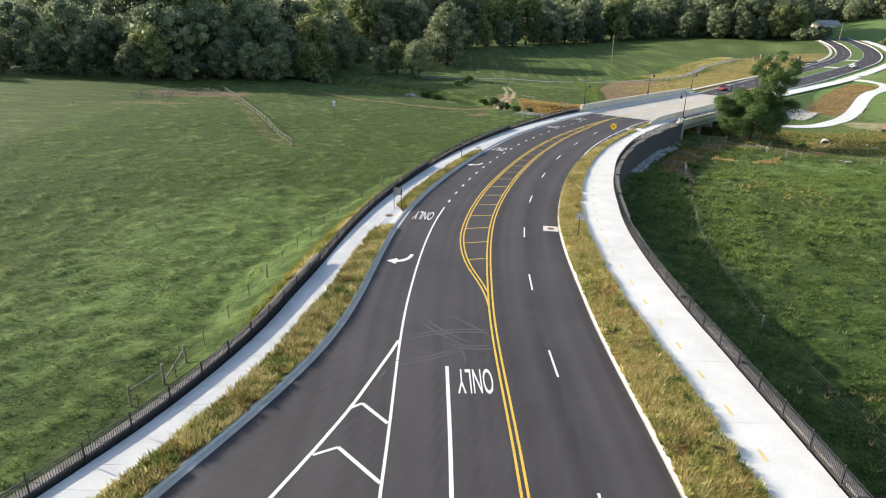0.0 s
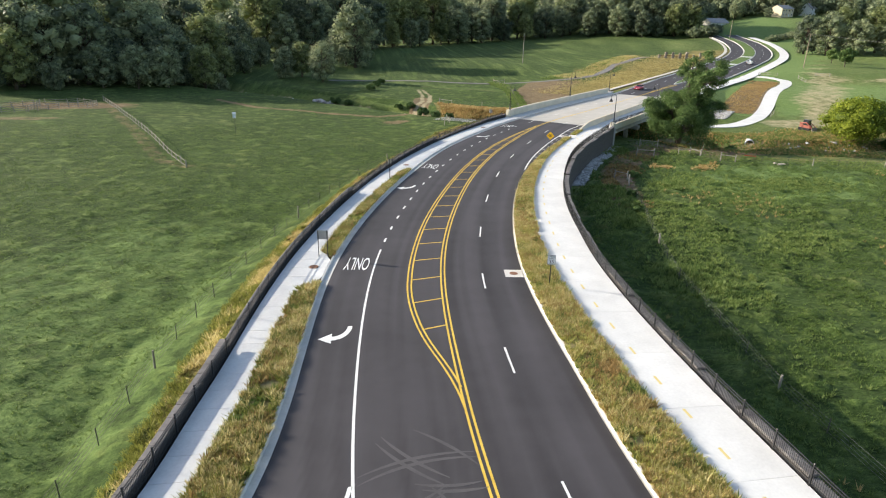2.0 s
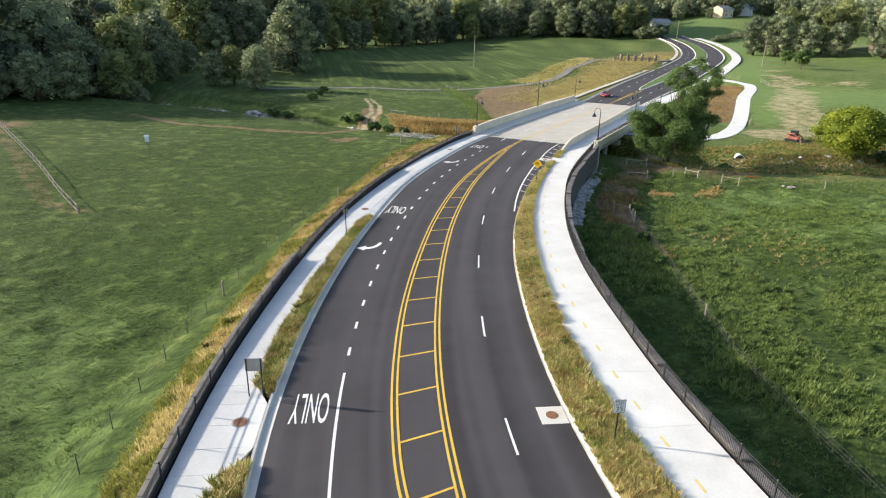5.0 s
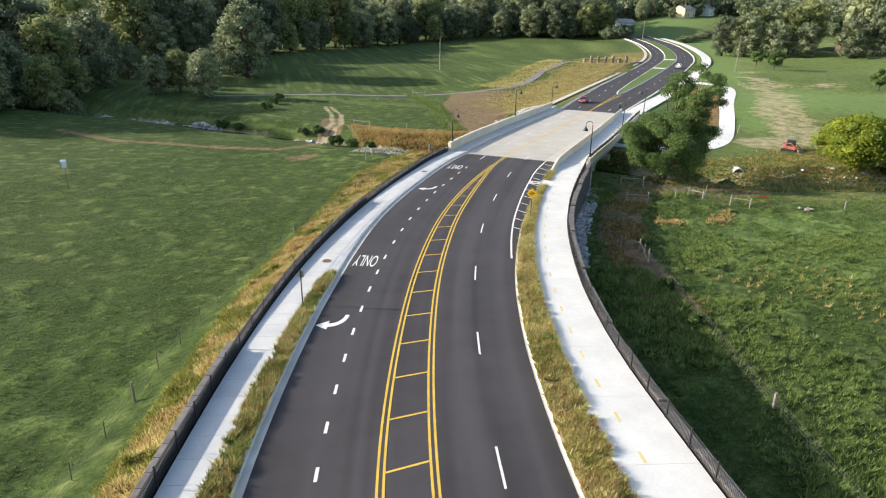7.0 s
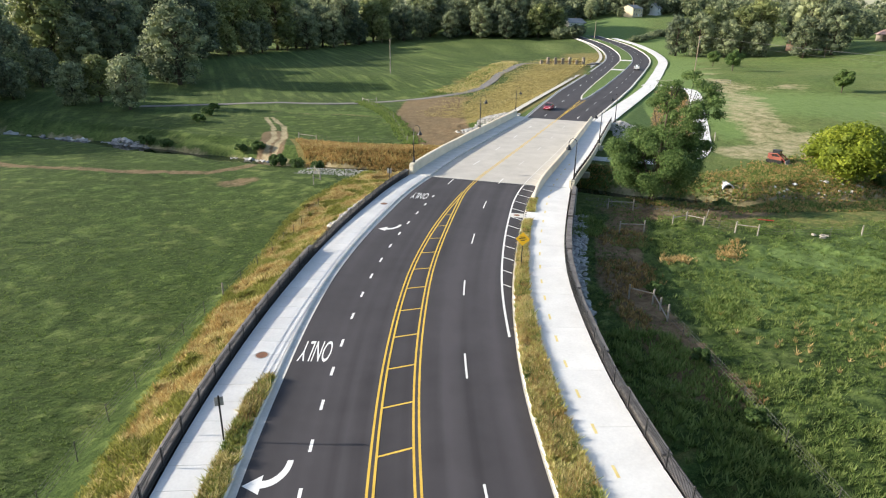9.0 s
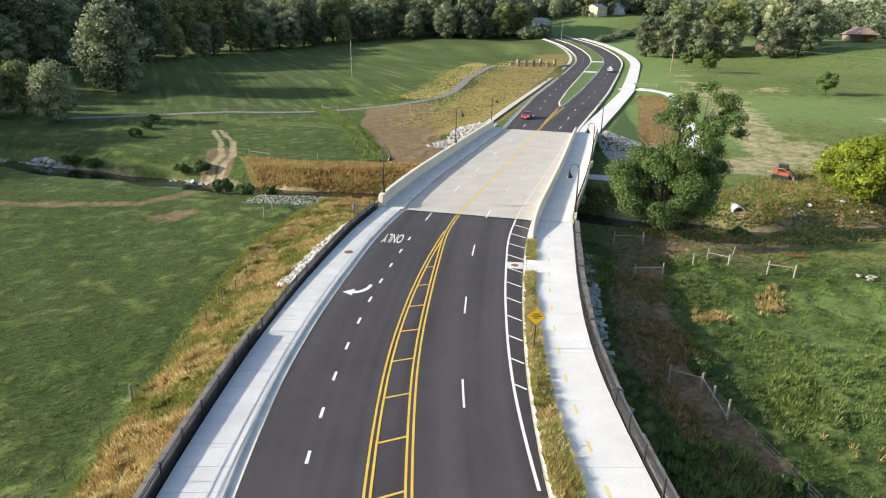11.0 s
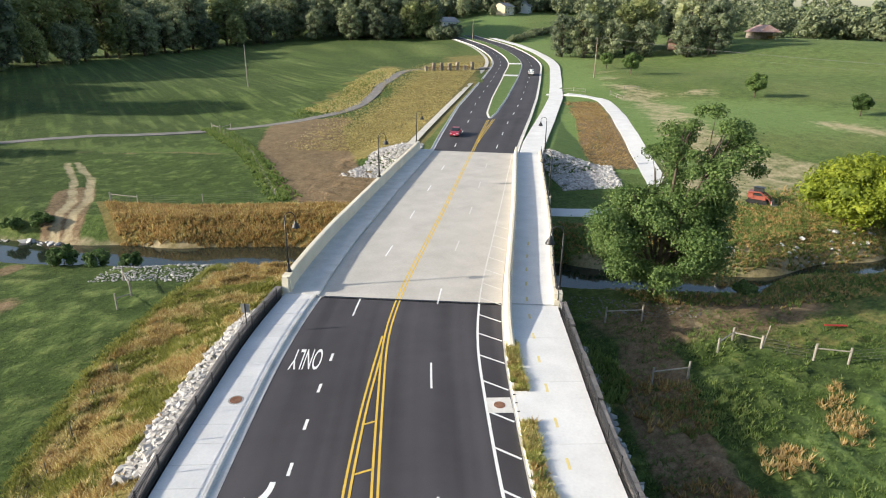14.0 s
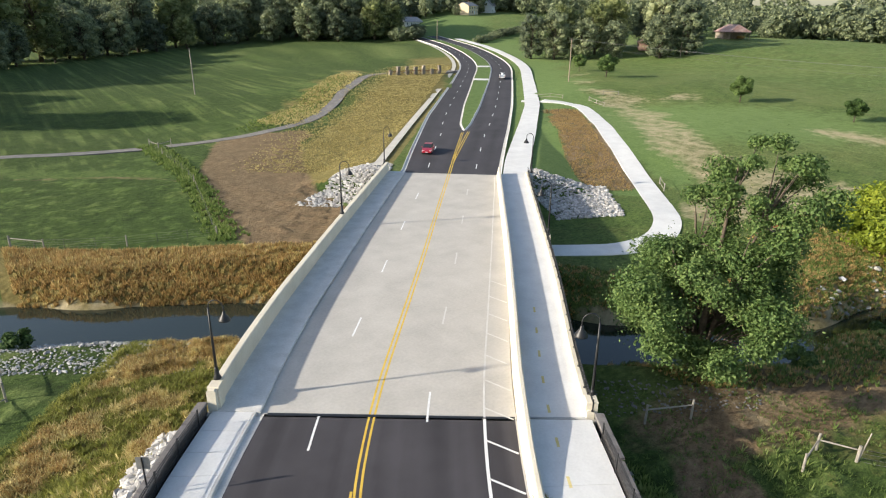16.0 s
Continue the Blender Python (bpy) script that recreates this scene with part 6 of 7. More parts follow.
wire_fence(left_line(18, 136, 4, lambda s: 6.2 + 1.6 * smooth01(np.array(s), 60, 110) + 3.0 * smooth01(np.array(s), 115, 138)), 3.6, "wire fence on dark stakes below the bank", wooden=9)
brace((-19.2, 32.0), (-18.2, 34.5))
brace((-18.2, 34.5), (-17.7, 36.9), slant=True)
brace((20.1, 153.0), (20.0, 157.2))
brace((20.1, 153.0), (18.6, 150.6), slant=True)
wire_fence([(-66, 186), (-48.4, 152), (-39, 133.2), (-28, 111)], 3.2, "old wooden fence across the pasture", rails=True, wires=2, tall=1.1)
for pts in ([(-83, 165), (-75.6, 167), (-70.5, 173), (-64.5, 171.5)], [(-84, 172), (-78, 177), (-70, 180), (-64, 176)], [(-83, 165), (-84, 172)], [(-75.6, 167), (-77, 176)], [(-64.5, 171.5), (-64, 176)]):
    wire_fence(pts, 2.2, "weathered wooden corral rails on trodden earth", rails=True, wires=3, tall=1.3)
wire_fence([(-90, 149.7), (-86.9, 150.3)], 1.6, "short wooden rail fence in the pasture", rails=True, wires=2)
brace((57.2, 116.6), (59.6, 116.9))
brace((59.6, 116.9), (60.6, 115.0))
wire_fence([(60.6, 115.0), (62.7, 111.9)], 1.8, "low rusty wire fence in the meadow", wooden=2)
brace((62.7, 111.9), (64.4, 110.1))
wire_fence([(64.4, 110.1), (72, 106), (84, 103), (100, 104)], 4.0, "wire fence across the meadow", wooden=3)
brace((38.2, 95.6), (39.3, 98.8), slant=True)
brace((39.3, 98.8), (38.1, 100.6))
wire_fence([(39.0, 97.5), (34, 82), (28.5, 64), (25.5, 44), (25, 25)], 4.5, "rusty wire fence along the shaded meadow edge", wooden=6, tall=1.1)
wire_fence([(22.8, 189.3), (25.8, 185.9), (34, 182), (43.2, 179.1)], 3.0, "wire fence above the brown creek terrace", wooden=4)
brace((22.8, 189.3), (25.8, 185.9))
wire_fence([(43.2, 179.1), (48, 205), (49, 230), (50, 240)], 4.5, "wire fence along the edge of the bare slope", wooden=5)
brace((49.5, 238.5), (50.0, 233.5), "wooden gate posts beside the gravel drive")
brace((52.8, 235.0), (50.0, 233.5), "wooden gate posts beside the gravel drive")
brace((53.5, 125.0), (56.5, 123.5))
brace((49.0, 116.5), (51.8, 115.5))
b = Build()
b.tube([(60.6, 115.0, height_at(60.6, 115.0) - 0.3), (60.8, 114.7, height_at(60.6, 115.0) + 2.4)], [0.05, 0.035], 7)
tagged(part("leaning_post", b, M_GREYWOOD), "tall thin leaning wooden pole at the fence", "post")
b = Build()
pz = height_at(69.5, 113.5)
b.box((69.5, 113.5, pz + 0.3), (1.9, 0.2, 0.08), radians(-35))
tagged(part("plank", b, simple("red_painted_board", (0.30, 0.03, 0.02), (0.42, 0.06, 0.04), 3.0, 0.7)), "short red painted board lying in the grass", "plank")
rs = random.Random(8)
for k in range(6):
    b = Build()
    x, y = 70.5 + rs.uniform(-1.2, 1.2), 106.4 + rs.uniform(-0.6, 0.6)
    b.box((x, y, height_at(x, y) + 0.28), (rs.uniform(0.5, 1.1), rs.uniform(0.15, 0.4), 0.14), rs.uniform(0, 3), 0.8)
    tagged(part("timber_scrap", b, M_GREYWOOD), "piece of grey scrap timber heaped in the grass", "scrap wood", "scrap timber")
# rails beside the lower path
for pts in ([(145.5, 225.5), (148.7, 219.5)], [(153.0, 214.0), (151.0, 207.5)], [(104.5, 158.0), (107.0, 160.5)], [(161, 216), (165, 214)]):
    wire_fence(pts, 3.0, "pale wooden rail at the bend of the path", rails=True, wires=2, tall=1.0)

# white box on a pole in the pasture
nb = group_at("nest_box", Matrix.Translation((-25.2, 139.5, height_at(-25.2, 139.5))), "white nest box on a thin pole in the pasture", "nest box")
b = Build()
b.tube([(0, 0, -0.3), (0, 0, 3.2)], [0.035, 0.03], 6)
part("pole", b, M_TPOST, nb)
b = Build()
b.box((0, 0, 3.65), (0.55, 0.5, 0.85))
bx = part("box", b, M_SIGNW, nb)
b = Build()
b.add([(-0.36, -0.33, 4.08), (0.36, -0.33, 4.08), (0.36, 0.33, 4.08), (-0.36, 0.33, 4.08), (-0.36, 0, 4.35), (0.36, 0, 4.35)], [(3, 2, 1, 0), (0, 1, 5, 4), (2, 3, 4, 5), (0, 4, 3), (1, 2, 5)])
part("roof", b, M_SIGNW, bx)


# ---------------------------------------------------------------- poles and wires
M_POLE = simple("utility_pole_wood", (0.20, 0.15, 0.11), (0.38, 0.31, 0.24), 1.5, 0.85, bump=0.01, fine=12.0)


def utility_pole(x, y, tall, turn, label, arm=True, pale=False):
    root = group_at("utility_pole", Matrix.Translation((x, y, height_at(x, y))) @ Matrix.Rotation(turn, 4, 'Z'), label, "utility pole", "utility poles")
    b = Build()
    b.tube([(0, 0, -0.5), (0, 0, tall)], [0.19, 0.12], 10)
    part("pole", b, M_GREYWOOD if pale else M_POLE, root)
    if arm:
        b = Build()
        b.box((0, 0.14, tall - 0.7), (2.6, 0.11, 0.13))
        part("crossarm", b, M_POLE, root)
        for dx in (-1.2, 0.0, 1.2):
            b = Build()
            b.lathe((dx, 0.14, tall - 0.63), [(0.05, 0), (0.08, 0.06), (0.05, 0.12), (0.07, 0.18)], 8)
            part("insulator", b, M_ALU, root)
        b = Build()
        b.lathe((0.32, 0, tall - 2.6), [(0.22, 0), (0.24, 0.05), (0.24, 0.75), (0.18, 0.85)], 12)
        part("transformer", b, M_ALU, root, "grey transformer can")
    return root


utility_pole(175, 241, 13.0, radians(20), "wooden utility pole with crossarm and transformer")
utility_pole(75, 293, 12.5, 0.0, "slim pale utility pole in the pasture", False, True)
utility_pole(196, 118, 12.5, radians(20), "wooden utility pole beyond the pasture")
utility_pole(268, 262, 11, 0.3, "wooden utility pole beside the trees", False)
utility_pole(236, 392, 11, 0.3, "wooden utility pole beside the far road", False)
M_CABLE = simple("grey_cable", (0.10, 0.10, 0.10), (0.16, 0.16, 0.15), 1.0, 0.5)
for k, dx in enumerate((-1.2, 0.0, 1.2, 0.2)):
    for (x0, y0, z0), (x1, y1, z1) in (((175, 241, 16.2), (196, 118, height_at(196, 118) + 12.2)),):
        b = Build()
        dz = -1.8 if k == 3 else 0
        pts = []
        for i in range(13):
            u = i / 12
            pts.append((x0 + (x1 - x0) * u + dx * 0.9, y0 + (y1 - y0) * u, z0 + (z1 - z0) * u + dz - 5.0 * u * (1 - u)))
        b.tube(pts, [0.014] * 13, 5)
        tagged(part("overhead_wire", b, M_CABLE), "thin grey overhead wire between poles", "wire", "overhead wires")


# ---------------------------------------------------------------- buildings
M_WALLW = simple("pale_siding", (0.58, 0.55, 0.48), (0.70, 0.67, 0.60), 0.6, 0.8)
M_CREAMW = simple("cream_siding", (0.62, 0.52, 0.34), (0.72, 0.62, 0.44), 0.6, 0.8)
M_BRICKW = simple("brown_brick", (0.24, 0.15, 0.11), (0.36, 0.24, 0.18), 2.0, 0.85)
M_SHINGLE = simple("grey_shingle", (0.22, 0.22, 0.23), (0.36, 0.36, 0.37), 1.2, 0.9)
M_TIN = simple("rusty_tin_roof", (0.26, 0.12, 0.09), (0.48, 0.36, 0.32), 0.5, 0.6, 0.3, stretch=(0.3, 2.0, 1.0))
M_GLASS, gn, gl, gb = mat_base("window_glass", 0.08, 0.0, 0.6)
gb.inputs["Base Color"].default_value = (0.03, 0.035, 0.04, 1)


def house(name, x, y, z, w, d, wall_h, roof_h, turn, m_wall, m_roof, label, storeys=1, overhang=0.5):
    root = group_at(name, Matrix.Translation((x, y, z)) @ Matrix.Rotation(turn, 4, 'Z'), label, "house")
    b = Build()
    b.box((0, 0, wall_h / 2 - 0.5), (w, d, wall_h + 1.0))
    b.add([(-w / 2, -d / 2, wall_h), (-w / 2, d / 2, wall_h), (-w / 2, 0, wall_h + roof_h * 0.96), (w / 2, -d / 2, wall_h), (w / 2, d / 2, wall_h), (w / 2, 0, wall_h + roof_h * 0.96)], [(0, 2, 1), (3, 4, 5)])
    part("wall", b, m_wall, root)
    b = Build()
    e = overhang
    a, c, t = w / 2 + e, d / 2 + e, wall_h - 0.15
    b.add([(-a, -c, t), (a, -c, t), (a, 0, wall_h + roof_h), (-a, 0, wall_h + roof_h), (-a, c, t), (a, c, t)], [(0, 1, 2, 3), (3, 2, 5, 4)])
    b.add([(-a, -c, t - 0.2), (a, -c, t - 0.2), (a, 0, wall_h + roof_h - 0.2), (-a, 0, wall_h + roof_h - 0.2), (-a, c, t - 0.2), (a, c, t - 0.2)], [(3, 2, 1, 0), (4, 5, 2, 3)])
    b.add([(-a, -c, t), (a, -c, t), (a, -c, t - 0.2), (-a, -c, t - 0.2)], [(3, 2, 1, 0)])
    part("roof", b, m_roof, root)
    n = max(2, int(w / 4))
    for st in range(storeys):
        for i in range(n):
            xx = -w / 2 + w * (i + 0.5) / n
            zz = 1.6 + st * 2.8
            if st == 0 and i == n // 2:
                b = Build()
                b.box((xx, -d / 2 - 0.03, 1.05), (1.0, 0.08, 2.1))
                part("door", b, M_SIGNW, root)
                continue
            b = Build()
            b.box((xx, -d / 2 - 0.03, zz), (1.3, 0.06, 1.4))
            win = part("window", b, M_SIGNW, root)
            b = Build()
            b.box((xx, -d / 2 - 0.065, zz), (1.08, 0.03, 1.18))
            part("pane", b, M_GLASS, win)
    b = Build()
    b.box((w * 0.2, 0.6, wall_h + roof_h + 0.2), (0.8, 0.6, 1.6))
    part("chimney", b, M_BRICKW, root)
    return root


house("farmhouse", 275.5, 478, height_at(275.5, 478) , 18, 10, 3.0, 3.0, radians(14), M_WALLW, M_SHINGLE, "low pale house with a grey roof")
house("tall_house", 339.4, 492.5, height_at(339.4, 492.5), 16, 11, 6.0, 2.6, radians(24), M_CREAMW, M_SHINGLE, "two-storey cream house with a shallow roof", 2)
house("white_house", 372, 505, height_at(372, 505), 10, 9, 5.4, 4.0, radians(30), M_SIGNW, M_SHINGLE, "white gabled house behind trees", 2)
house("brick_house", 278, 286, height_at(278, 286), 14, 8, 2.8, 2.4, radians(40), M_BRICKW, M_TIN, "low brick house with a reddish roof under trees")
house("hill_house", 520, 380, height_at(520, 380), 22, 11, 3.2, 3.0, radians(50), M_SIGNW, M_SHINGLE, "long pale house on the far hill")

barn = group_at("barn", Matrix.Translation((327, 273, height_at(327, 273))) @ Matrix.Rotation(radians(52), 4, 'Z'), "open weathered barn with a rusty tin roof", "barn")
b = Build()
b.add([(-9.6, -5.4, 3.0), (9.6, -5.4, 3.0), (6.5, 0, 6.4), (-6.5, 0, 6.4), (-9.6, 5.4, 3.0), (9.6, 5.4, 3.0)], [(0, 1, 2, 3), (3, 2, 5, 4), (1, 5, 2), (0, 3, 4)])
b.add([(-9.6, -5.4, 2.85), (9.6, -5.4, 2.85), (9.6, 5.4, 2.85), (-9.6, 5.4, 2.85)], [(3, 2, 1, 0)])
part("roof", b, M_TIN, barn)
b = Build()
b.box((3.5, 0, 1.4), (10, 9, 3.2))
part("wall", b, M_WOOD, barn)
for x in (-9, -5.5, -2):
    for y in (-4.8, 4.8):
        b = Build()
        b.tube([(x, y, -0.5), (x, y, 3.0)], [0.14, 0.13], 8)
        part("post", b, M_WOOD, barn)
for k in range(4):
    b = Build()
    b.tube([(-6.8 + 1.5 * k, -3.2, 0.65), (-6.8 + 1.5 * k, -1.9, 0.65)], [0.65, 0.65], 14)
    tagged(part("hay_bale", b, M_TUFT_BROWN), "round straw hay bale under the barn roof", "hay bale", "hay bales").matrix_world = barn.matrix_world.copy()

# old stone and timber ruin beside the drive
ruin = group_at("stone_ruin", Matrix.Translation((143.5, 280.5, height_at(143.5, 280.5))) @ Matrix.Rotation(radians(-8), 4, 'Z'), "row of rough stone pillars with rusty old machinery", "ruin")
rr = random.Random(3)
for k, x in enumerate((-9, -6.2, -3, 0.2, 3.1, 6.4, 9.2)):
    b = Build()
    h = rr.uniform(1.3, 3.0)
    for j in range(5):
        b.box((x + rr.uniform(-0.1, 0.1), rr.uniform(-0.1, 0.1), h * (j + 0.5) / 5), (rr.uniform(0.8, 1.1), rr.uniform(0.8, 1.1), h / 5 + 0.02), rr.uniform(-0.2, 0.2))
    part("pillar", b, M_WOOD, ruin, "rough stacked stone pillar")
for x in (-7.5, -4.5, -1.2, 2.0, 5.0, 7.8):
    b = Build()
    b.tube([(x - 1.1, 0.3, 1.2), (x + 1.1, -0.2, 1.4)], [0.12, 0.1], 7)
    for w in range(10):
        a = 2 * math.pi * w / 10
        b.tube([(x, 0.4, 0.75), (x + 0.7 * math.cos(a), 0.4, 0.75 + 0.7 * math.sin(a))], [0.03, 0.03], 5)
    part("old_wheel", b, M_RUST, ruin, "rusty spoked iron wheel")

# culvert mouth
cul = group_at("culvert", Matrix.Translation((80.9, 130.6, height_at(80.9, 130.6) - 0.1)) @ Matrix.Rotation(radians(-115), 4, 'Z'), "round concrete culvert mouth in the creek bank", "culvert")
b = Build()
n = 20
rings = []
for x, r_ in ((0, 0.95), (-2.5, 0.95), (-2.5, 0.78), (0.0, 0.78)):
    rings.append([(x, r_ * math.cos(2 * math.pi * k / n), r_ * math.sin(2 * math.pi * k / n)) for k in range(n)])
b.loft(rings, caps=False)
b.loft([rings[-1], rings[0]], caps=False)
part("pipe", b, M_CONC, cul, smooth=False)
# black disc added near the back, standing in for the pipe's unlit inside
b = Build()
b.tube([(-2.4, 0, 0), (-2.3, 0, 0)], [0.77, 0.77], 16)
part("shade_disc", b, M_BLACK, cul)


# ---------------------------------------------------------------- vehicles
def paint(name, col, rough=0.3):
    m, nodes, links, bs = mat_base(name, rough, 0.0, 0.5)
    f = n_noise(nodes, links, 3.0, 3.0)
    links.new(n_ramp(nodes, links, f, [(0.3, tuple(c * 0.9 for c in col)), (0.7, col)]), bs.inputs["Base Color"])
    bs.inputs["Coat Weight"].default_value = 0.4
    return m


M_RED, M_VAN, M_TYRE = paint("red_car_paint", (0.36, 0.012, 0.03)), paint("white_car_paint", (0.74, 0.75, 0.74)), simple("tyre_rubber", (0.012, 0.012, 0.012), (0.03, 0.03, 0.03), 5.0, 0.9)
M_HEADL = simple("headlight_glass", (0.62, 0.64, 0.66), (0.78, 0.8, 0.82), 5.0, 0.15, spec=0.6)
M_TAIL = simple("red_lamp_glass", (0.28, 0.01, 0.01), (0.36, 0.015, 0.015), 5.0, 0.2, spec=0.6)


def wheel(parent, x, y, r_=0.33, w=0.22):
    b = Build()
    b.tube([(x, y - w / 2, r_), (x, y - w / 2 + 0.03, r_), (x, y + w / 2 - 0.03, r_), (x, y + w / 2, r_)], [r_ * 0.9, r_, r_, r_ * 0.9], 20)
    t = part("tyre", b, M_TYRE, parent)
    b = Build()
    sy = 1 if y > 0 else -1
    b.tube([(x, y + sy * (w / 2 - 0.02), r_), (x, y + sy * (w / 2 + 0.012), r_)], [r_ * 0.62, r_ * 0.56], 16)
    part("rim", b, M_ALU, t)


def car_section(x, w, z0, z1, k=0.86):
    """A rounded cross-section of a car body at x."""
    h = w / 2
    return [(x, -h * 0.9, z0), (x, h * 0.9, z0), (x, h, z0 + 0.12), (x, h, z0 + (z1 - z0) * 0.65), (x, h * k, z1), (x, -h * k, z1), (x, -h, z0 + (z1 - z0) * 0.65), (x, -h, z0 + 0.12)]


def sedan(name, m, material, label):
    root = group_at(name, m, label, "car")
    b = Build()
    b.loft([car_section(x, w, z0, z1) for x, w, z0, z1 in ((-2.35, 1.5, 0.4, 0.78), (-2.25, 1.68, 0.28, 0.98), (-1.5, 1.8, 0.22, 1.03), (-0.4, 1.82, 0.2, 0.98), (0.9, 1.82, 0.2, 0.96), (1.6, 1.78, 0.22, 0.86), (2.2, 1.66, 0.28, 0.72), (2.36, 1.4, 0.36, 0.6))])
    part("body", b, material, root, smooth=False)
    b = Build()
    b.loft([[(x, -w, z), (x, w, z), (x, w * 0.8, zt), (x, -w * 0.8, zt)] for x, w, z, zt in ((-1.95, 0.74, 0.98, 1.0), (-1.15, 0.80, 0.98, 1.40), (0.05, 0.80, 0.96, 1.44), (1.05, 0.76, 0.94, 0.97))])
    cab = part("cabin_glass", b, M_GLASS, root, "dark glazed cabin")
    b = Build()
    b.loft([[(x, -w, z), (x, w, z), (x, w * 0.96, z + 0.035), (x, -w * 0.96, z + 0.035)] for x, w, z in ((-1.22, 0.64, 1.40), (-0.5, 0.66, 1.435), (0.12, 0.65, 1.425))])
    part("roof", b, material, cab)
    for y in (-0.78, 0.78):
        for x in (-1.38, 1.42):
            wheel(root, x, y)
        b = Build()
        b.box((2.2, y * 0.78, 0.66), (0.24, 0.36, 0.13), 0.0)
        part("headlight", b, M_HEADL, root)
        b = Build()
        b.box((-2.28, y * 0.82, 0.82), (0.12, 0.34, 0.14))
        part("tail_light", b, M_TAIL, root)
        b = Build()
        b.box((0.72, y * 1.27, 1.0), (0.14, 0.2, 0.12))
        part("mirror", b, material, root)
    for x in (2.37, -2.36):
        b = Build()
        b.box((x, 0, 0.46), (0.03, 0.42, 0.12))
        part("plate", b, M_SIGNW, root)
    return root


def service_truck(name, m, label):
    root = group_at(name, m, label, "truck")
    b = Build()
    b.loft([car_section(x, w, z0, z1, 0.9) for x, w, z0, z1 in ((0.2, 1.9, 0.45, 1.12), (1.5, 1.95, 0.42, 1.12), (1.7, 1.92, 0.42, 1.08), (2.65, 1.86, 0.45, 1.02), (2.85, 1.7, 0.52, 0.92))])
    part("body", b, M_VAN, root)
    b = Build()
    b.loft([[(x, -w, 1.1), (x, w, 1.1), (x, w * 0.86, zt), (x, -w * 0.86, zt)] for x, w, zt in ((0.22, 0.9, 1.72), (0.4, 0.92, 1.80), (1.15, 0.92, 1.80), (1.85, 0.86, 1.12))])
    cab = part("cab_glass", b, M_GLASS, root, "dark glazed cab")
    b = Build()
    b.box((0.78, 0, 1.81), (0.95, 1.55, 0.07))
    part("roof", b, M_VAN, cab)
    b = Build()
    b.box((-1.35, 0, 0.72), (3.0, 1.95, 0.35))
    bed = part("bed", b, M_VAN, root)
    for y in (-0.82, 0.82):
        b = Build()
        b.box((-1.35, y, 1.15), (2.95, 0.36, 0.6))
        part("tool_box", b, M_VAN, bed)
        for x in (-1.75, 1.95):
            wheel(root, x, y * 1.02, 0.38, 0.26)
        b = Build()
        b.box((-2.87, y, 0.9), (0.05, 0.16, 0.3))
        part("tail_light", b, M_TAIL, root)
        b = Build()
        b.box((2.82, y * 0.86, 0.82), (0.08, 0.3, 0.18))
        part("headlight", b, M_HEADL, root)
    b = Build()
    b.lathe((-0.6, 0, 0.9), [(0.42, 0.0), (0.45, 0.2), (0.45, 0.75), (0.25, 0.92), (0.1, 0.98)], 16)
    part("tank", b, M_SIGNW, bed, "white plastic tank")
    b = Build()
    b.box((-2.9, 0, 0.5), (0.14, 1.9, 0.16))
    part("bumper", b, M_BLACK, root)
    b = Build()
    b.box((-2.985, 0.0, 0.52), (0.02, 0.32, 0.14))
    part("plate", b, M_SIGNW, root)
    return root


def on_road(s, o, back=False, z=0.0):
    return Matrix.Translation(at(s, o, z)) @ Matrix.Rotation(heading(s) + (math.pi if back else 0), 4, 'Z')


sedan("red_car", on_road(213.0, -4.3, True), M_RED, "dark red saloon car on the far carriageway")
service_truck("white_truck", on_road(322.0, 7.0), "white service truck with tool boxes on the road")

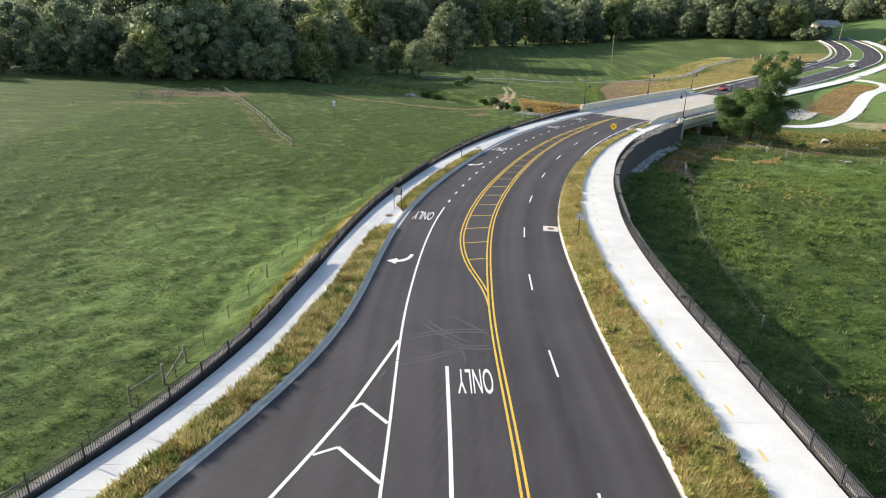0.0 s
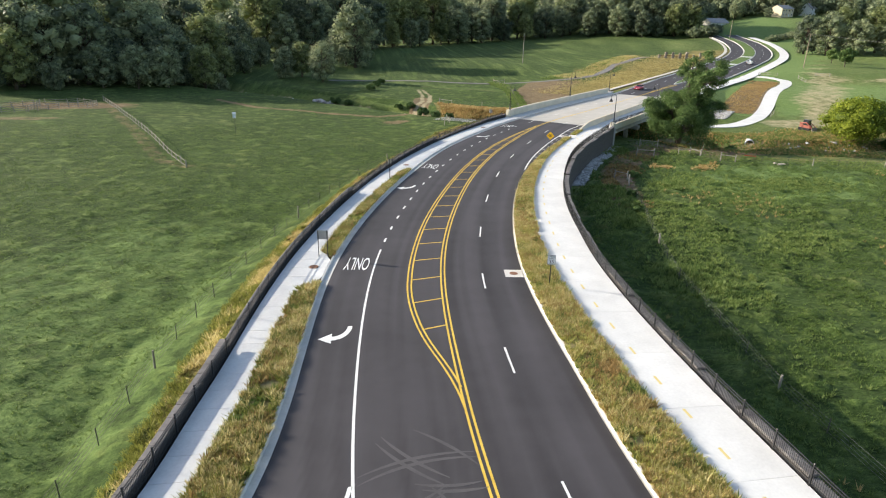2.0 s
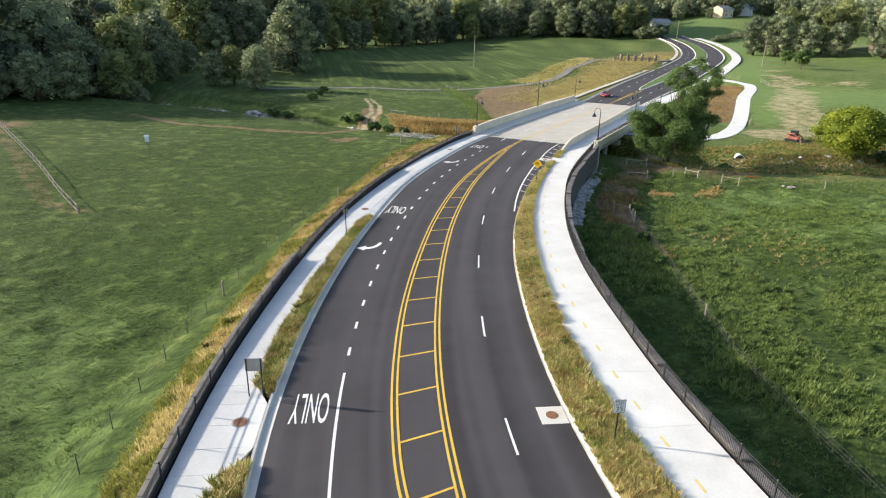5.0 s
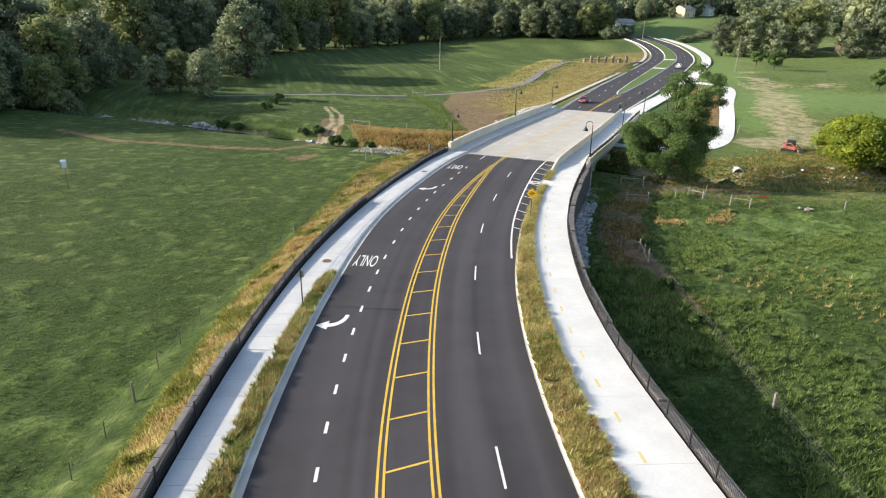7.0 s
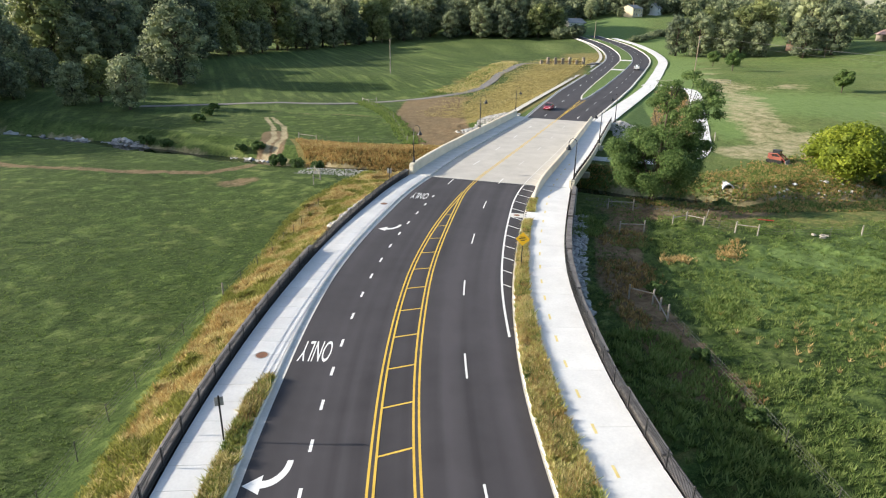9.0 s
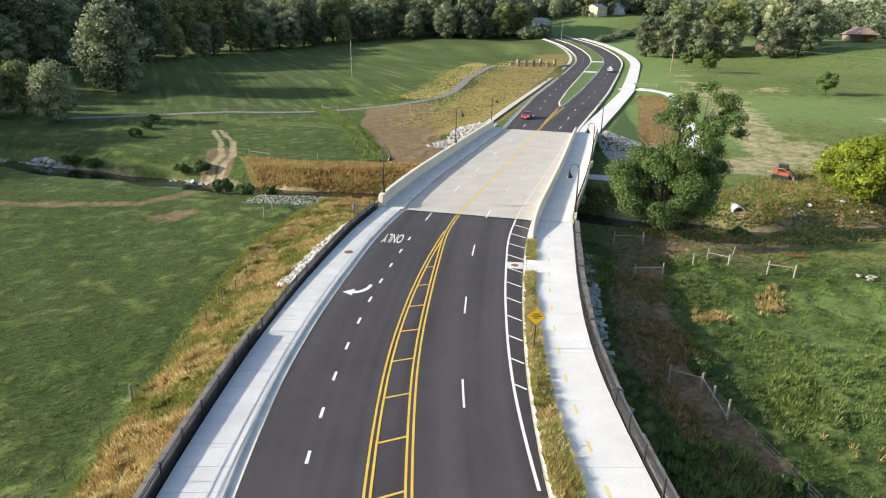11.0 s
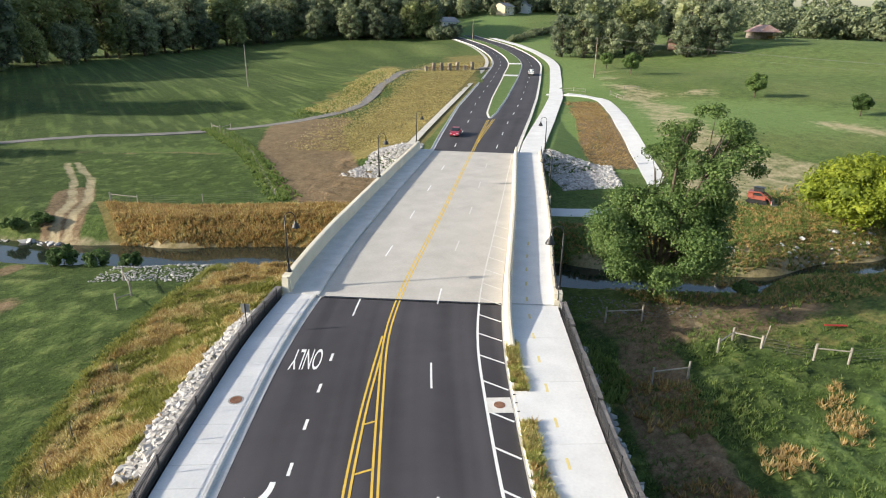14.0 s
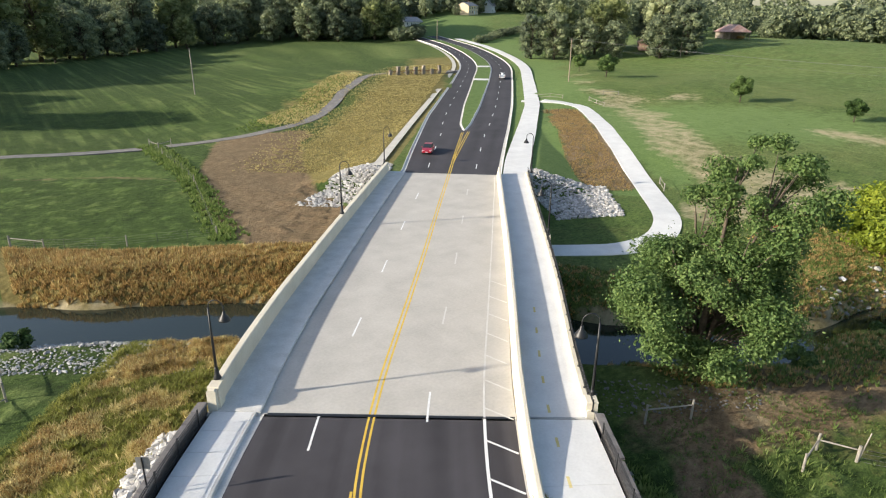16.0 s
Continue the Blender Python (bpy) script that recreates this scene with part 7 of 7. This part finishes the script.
# compact track loader at work on the bare ground
M_ORANGE = paint("orange_machine_paint", (0.26, 0.06, 0.035), 0.6)
ld = group_at("track_loader", Matrix.Translation((99.4, 138.0, height_at(99.4, 138.0))) @ Matrix.Rotation(radians(-70), 4, 'Z'), "small orange-red track loader on bare ground", "loader")
b = Build()
b.box((-0.2, 0, 0.85), (2.2, 1.0, 0.75), 0, 0.92)
b.box((-1.15, 0, 1.25), (0.75, 1.25, 0.9), 0, 0.85)
part("body", b, M_ORANGE, ld)
for y in (-0.75, 0.75):
    b = Build()
    pts = [(-1.3, 0.05), (1.0, 0.05), (1.25, 0.3), (1.1, 0.6), (-1.35, 0.65), (-1.6, 0.35)]
    b.loft([[(x, y + dy, z) for x, z in pts] for dy in (-0.2, 0.2)])
    part("track", b, M_TYRE, ld)
    b = Build()
    b.tube([(-1.4, y * 0.95, 1.6), (0.1, y * 0.95, 1.75), (1.3, y * 0.95, 0.95), (1.75, y * 0.95, 0.3)], [0.11, 0.12, 0.11, 0.09], 8)
    part("lift_arm", b, M_ORANGE, ld)
b = Build()
b.box((-0.2, 0, 1.72), (1.35, 1.0, 1.1), 0, 0.92)
cab = part("cab", b, M_GLASS, ld, "dark glazed cab")
b = Build()
b.box((-0.2, 0, 2.3), (1.4, 1.05, 0.08))
part("cab_roof", b, M_BLACK, cab)
b = Build()
b.loft([[(x, y, z) for x, z in ((1.7, 0.1), (2.5, 0.06), (2.5, 0.12), (1.85, 0.2), (1.8, 0.75), (1.7, 0.75))] for y in (-0.95, 0.95)])
part("bucket", b, M_GREYWOOD, ld)

# bushes
bush = tree_proto("bush", 2.2, 1.6, 1500, 0.16, 301, M_LEAF, "low green bush near the creek", "bush", lobes=9, base=0.12)
firstb = True
for x, y, sc in ((18.3, 164.6, 0.9), (21.5, 162.2, 0.8), (15.5, 166, 1.0), (14, 185.5, 0.9), (11, 187.5, 0.8), (41.2, 100.6, 0.55), (36, 89.4, 0.5), (33.5, 82, 0.5), (-7, 204, 1.1), (-3, 200, 0.9), (6, 222, 1.0), (4, 212, 1.0), (8, 230, 0.9), (72, 123, 0.8), (86, 121.5, 1.0), (108, 124, 1.1)):
    plant(bush, x, y, x, sc, None, firstb, "creek bushes")
    firstb = False
shrub = tree_proto("hedge_shrub", 5.5, 4.2, 1800, 0.32, 311, M_LEAF_DARK, "dark rounded hedge shrub by the road", "shrub", lobes=12, base=0.06)
firstb = True
for x, y, sc in ((228, 402, 1.3), (236, 412, 1.4), (222, 408, 1.4), (244, 424, 1.2), (262, 385, 0.9), (270, 388, 0.9), (279, 392, 1.0), (288, 396, 1.0), (297, 398, 0.9), (305, 400, 0.8), (258, 384, 0.6)):
    plant(shrub, x, y, x, sc, None, firstb, "hedge shrubs")
    firstb = False


# ---------------------------------------------------------------- cap stones of the walls
wall_caps(wall_left, 8, S_BRIDGE, lambda s: PATH_LO(s) - 0.2, -1, TOP_L)
wall_caps(wall_right, 8, S_BRIDGE, lambda s: PATH_RR(s) + 0.17, 1, TOP_R)
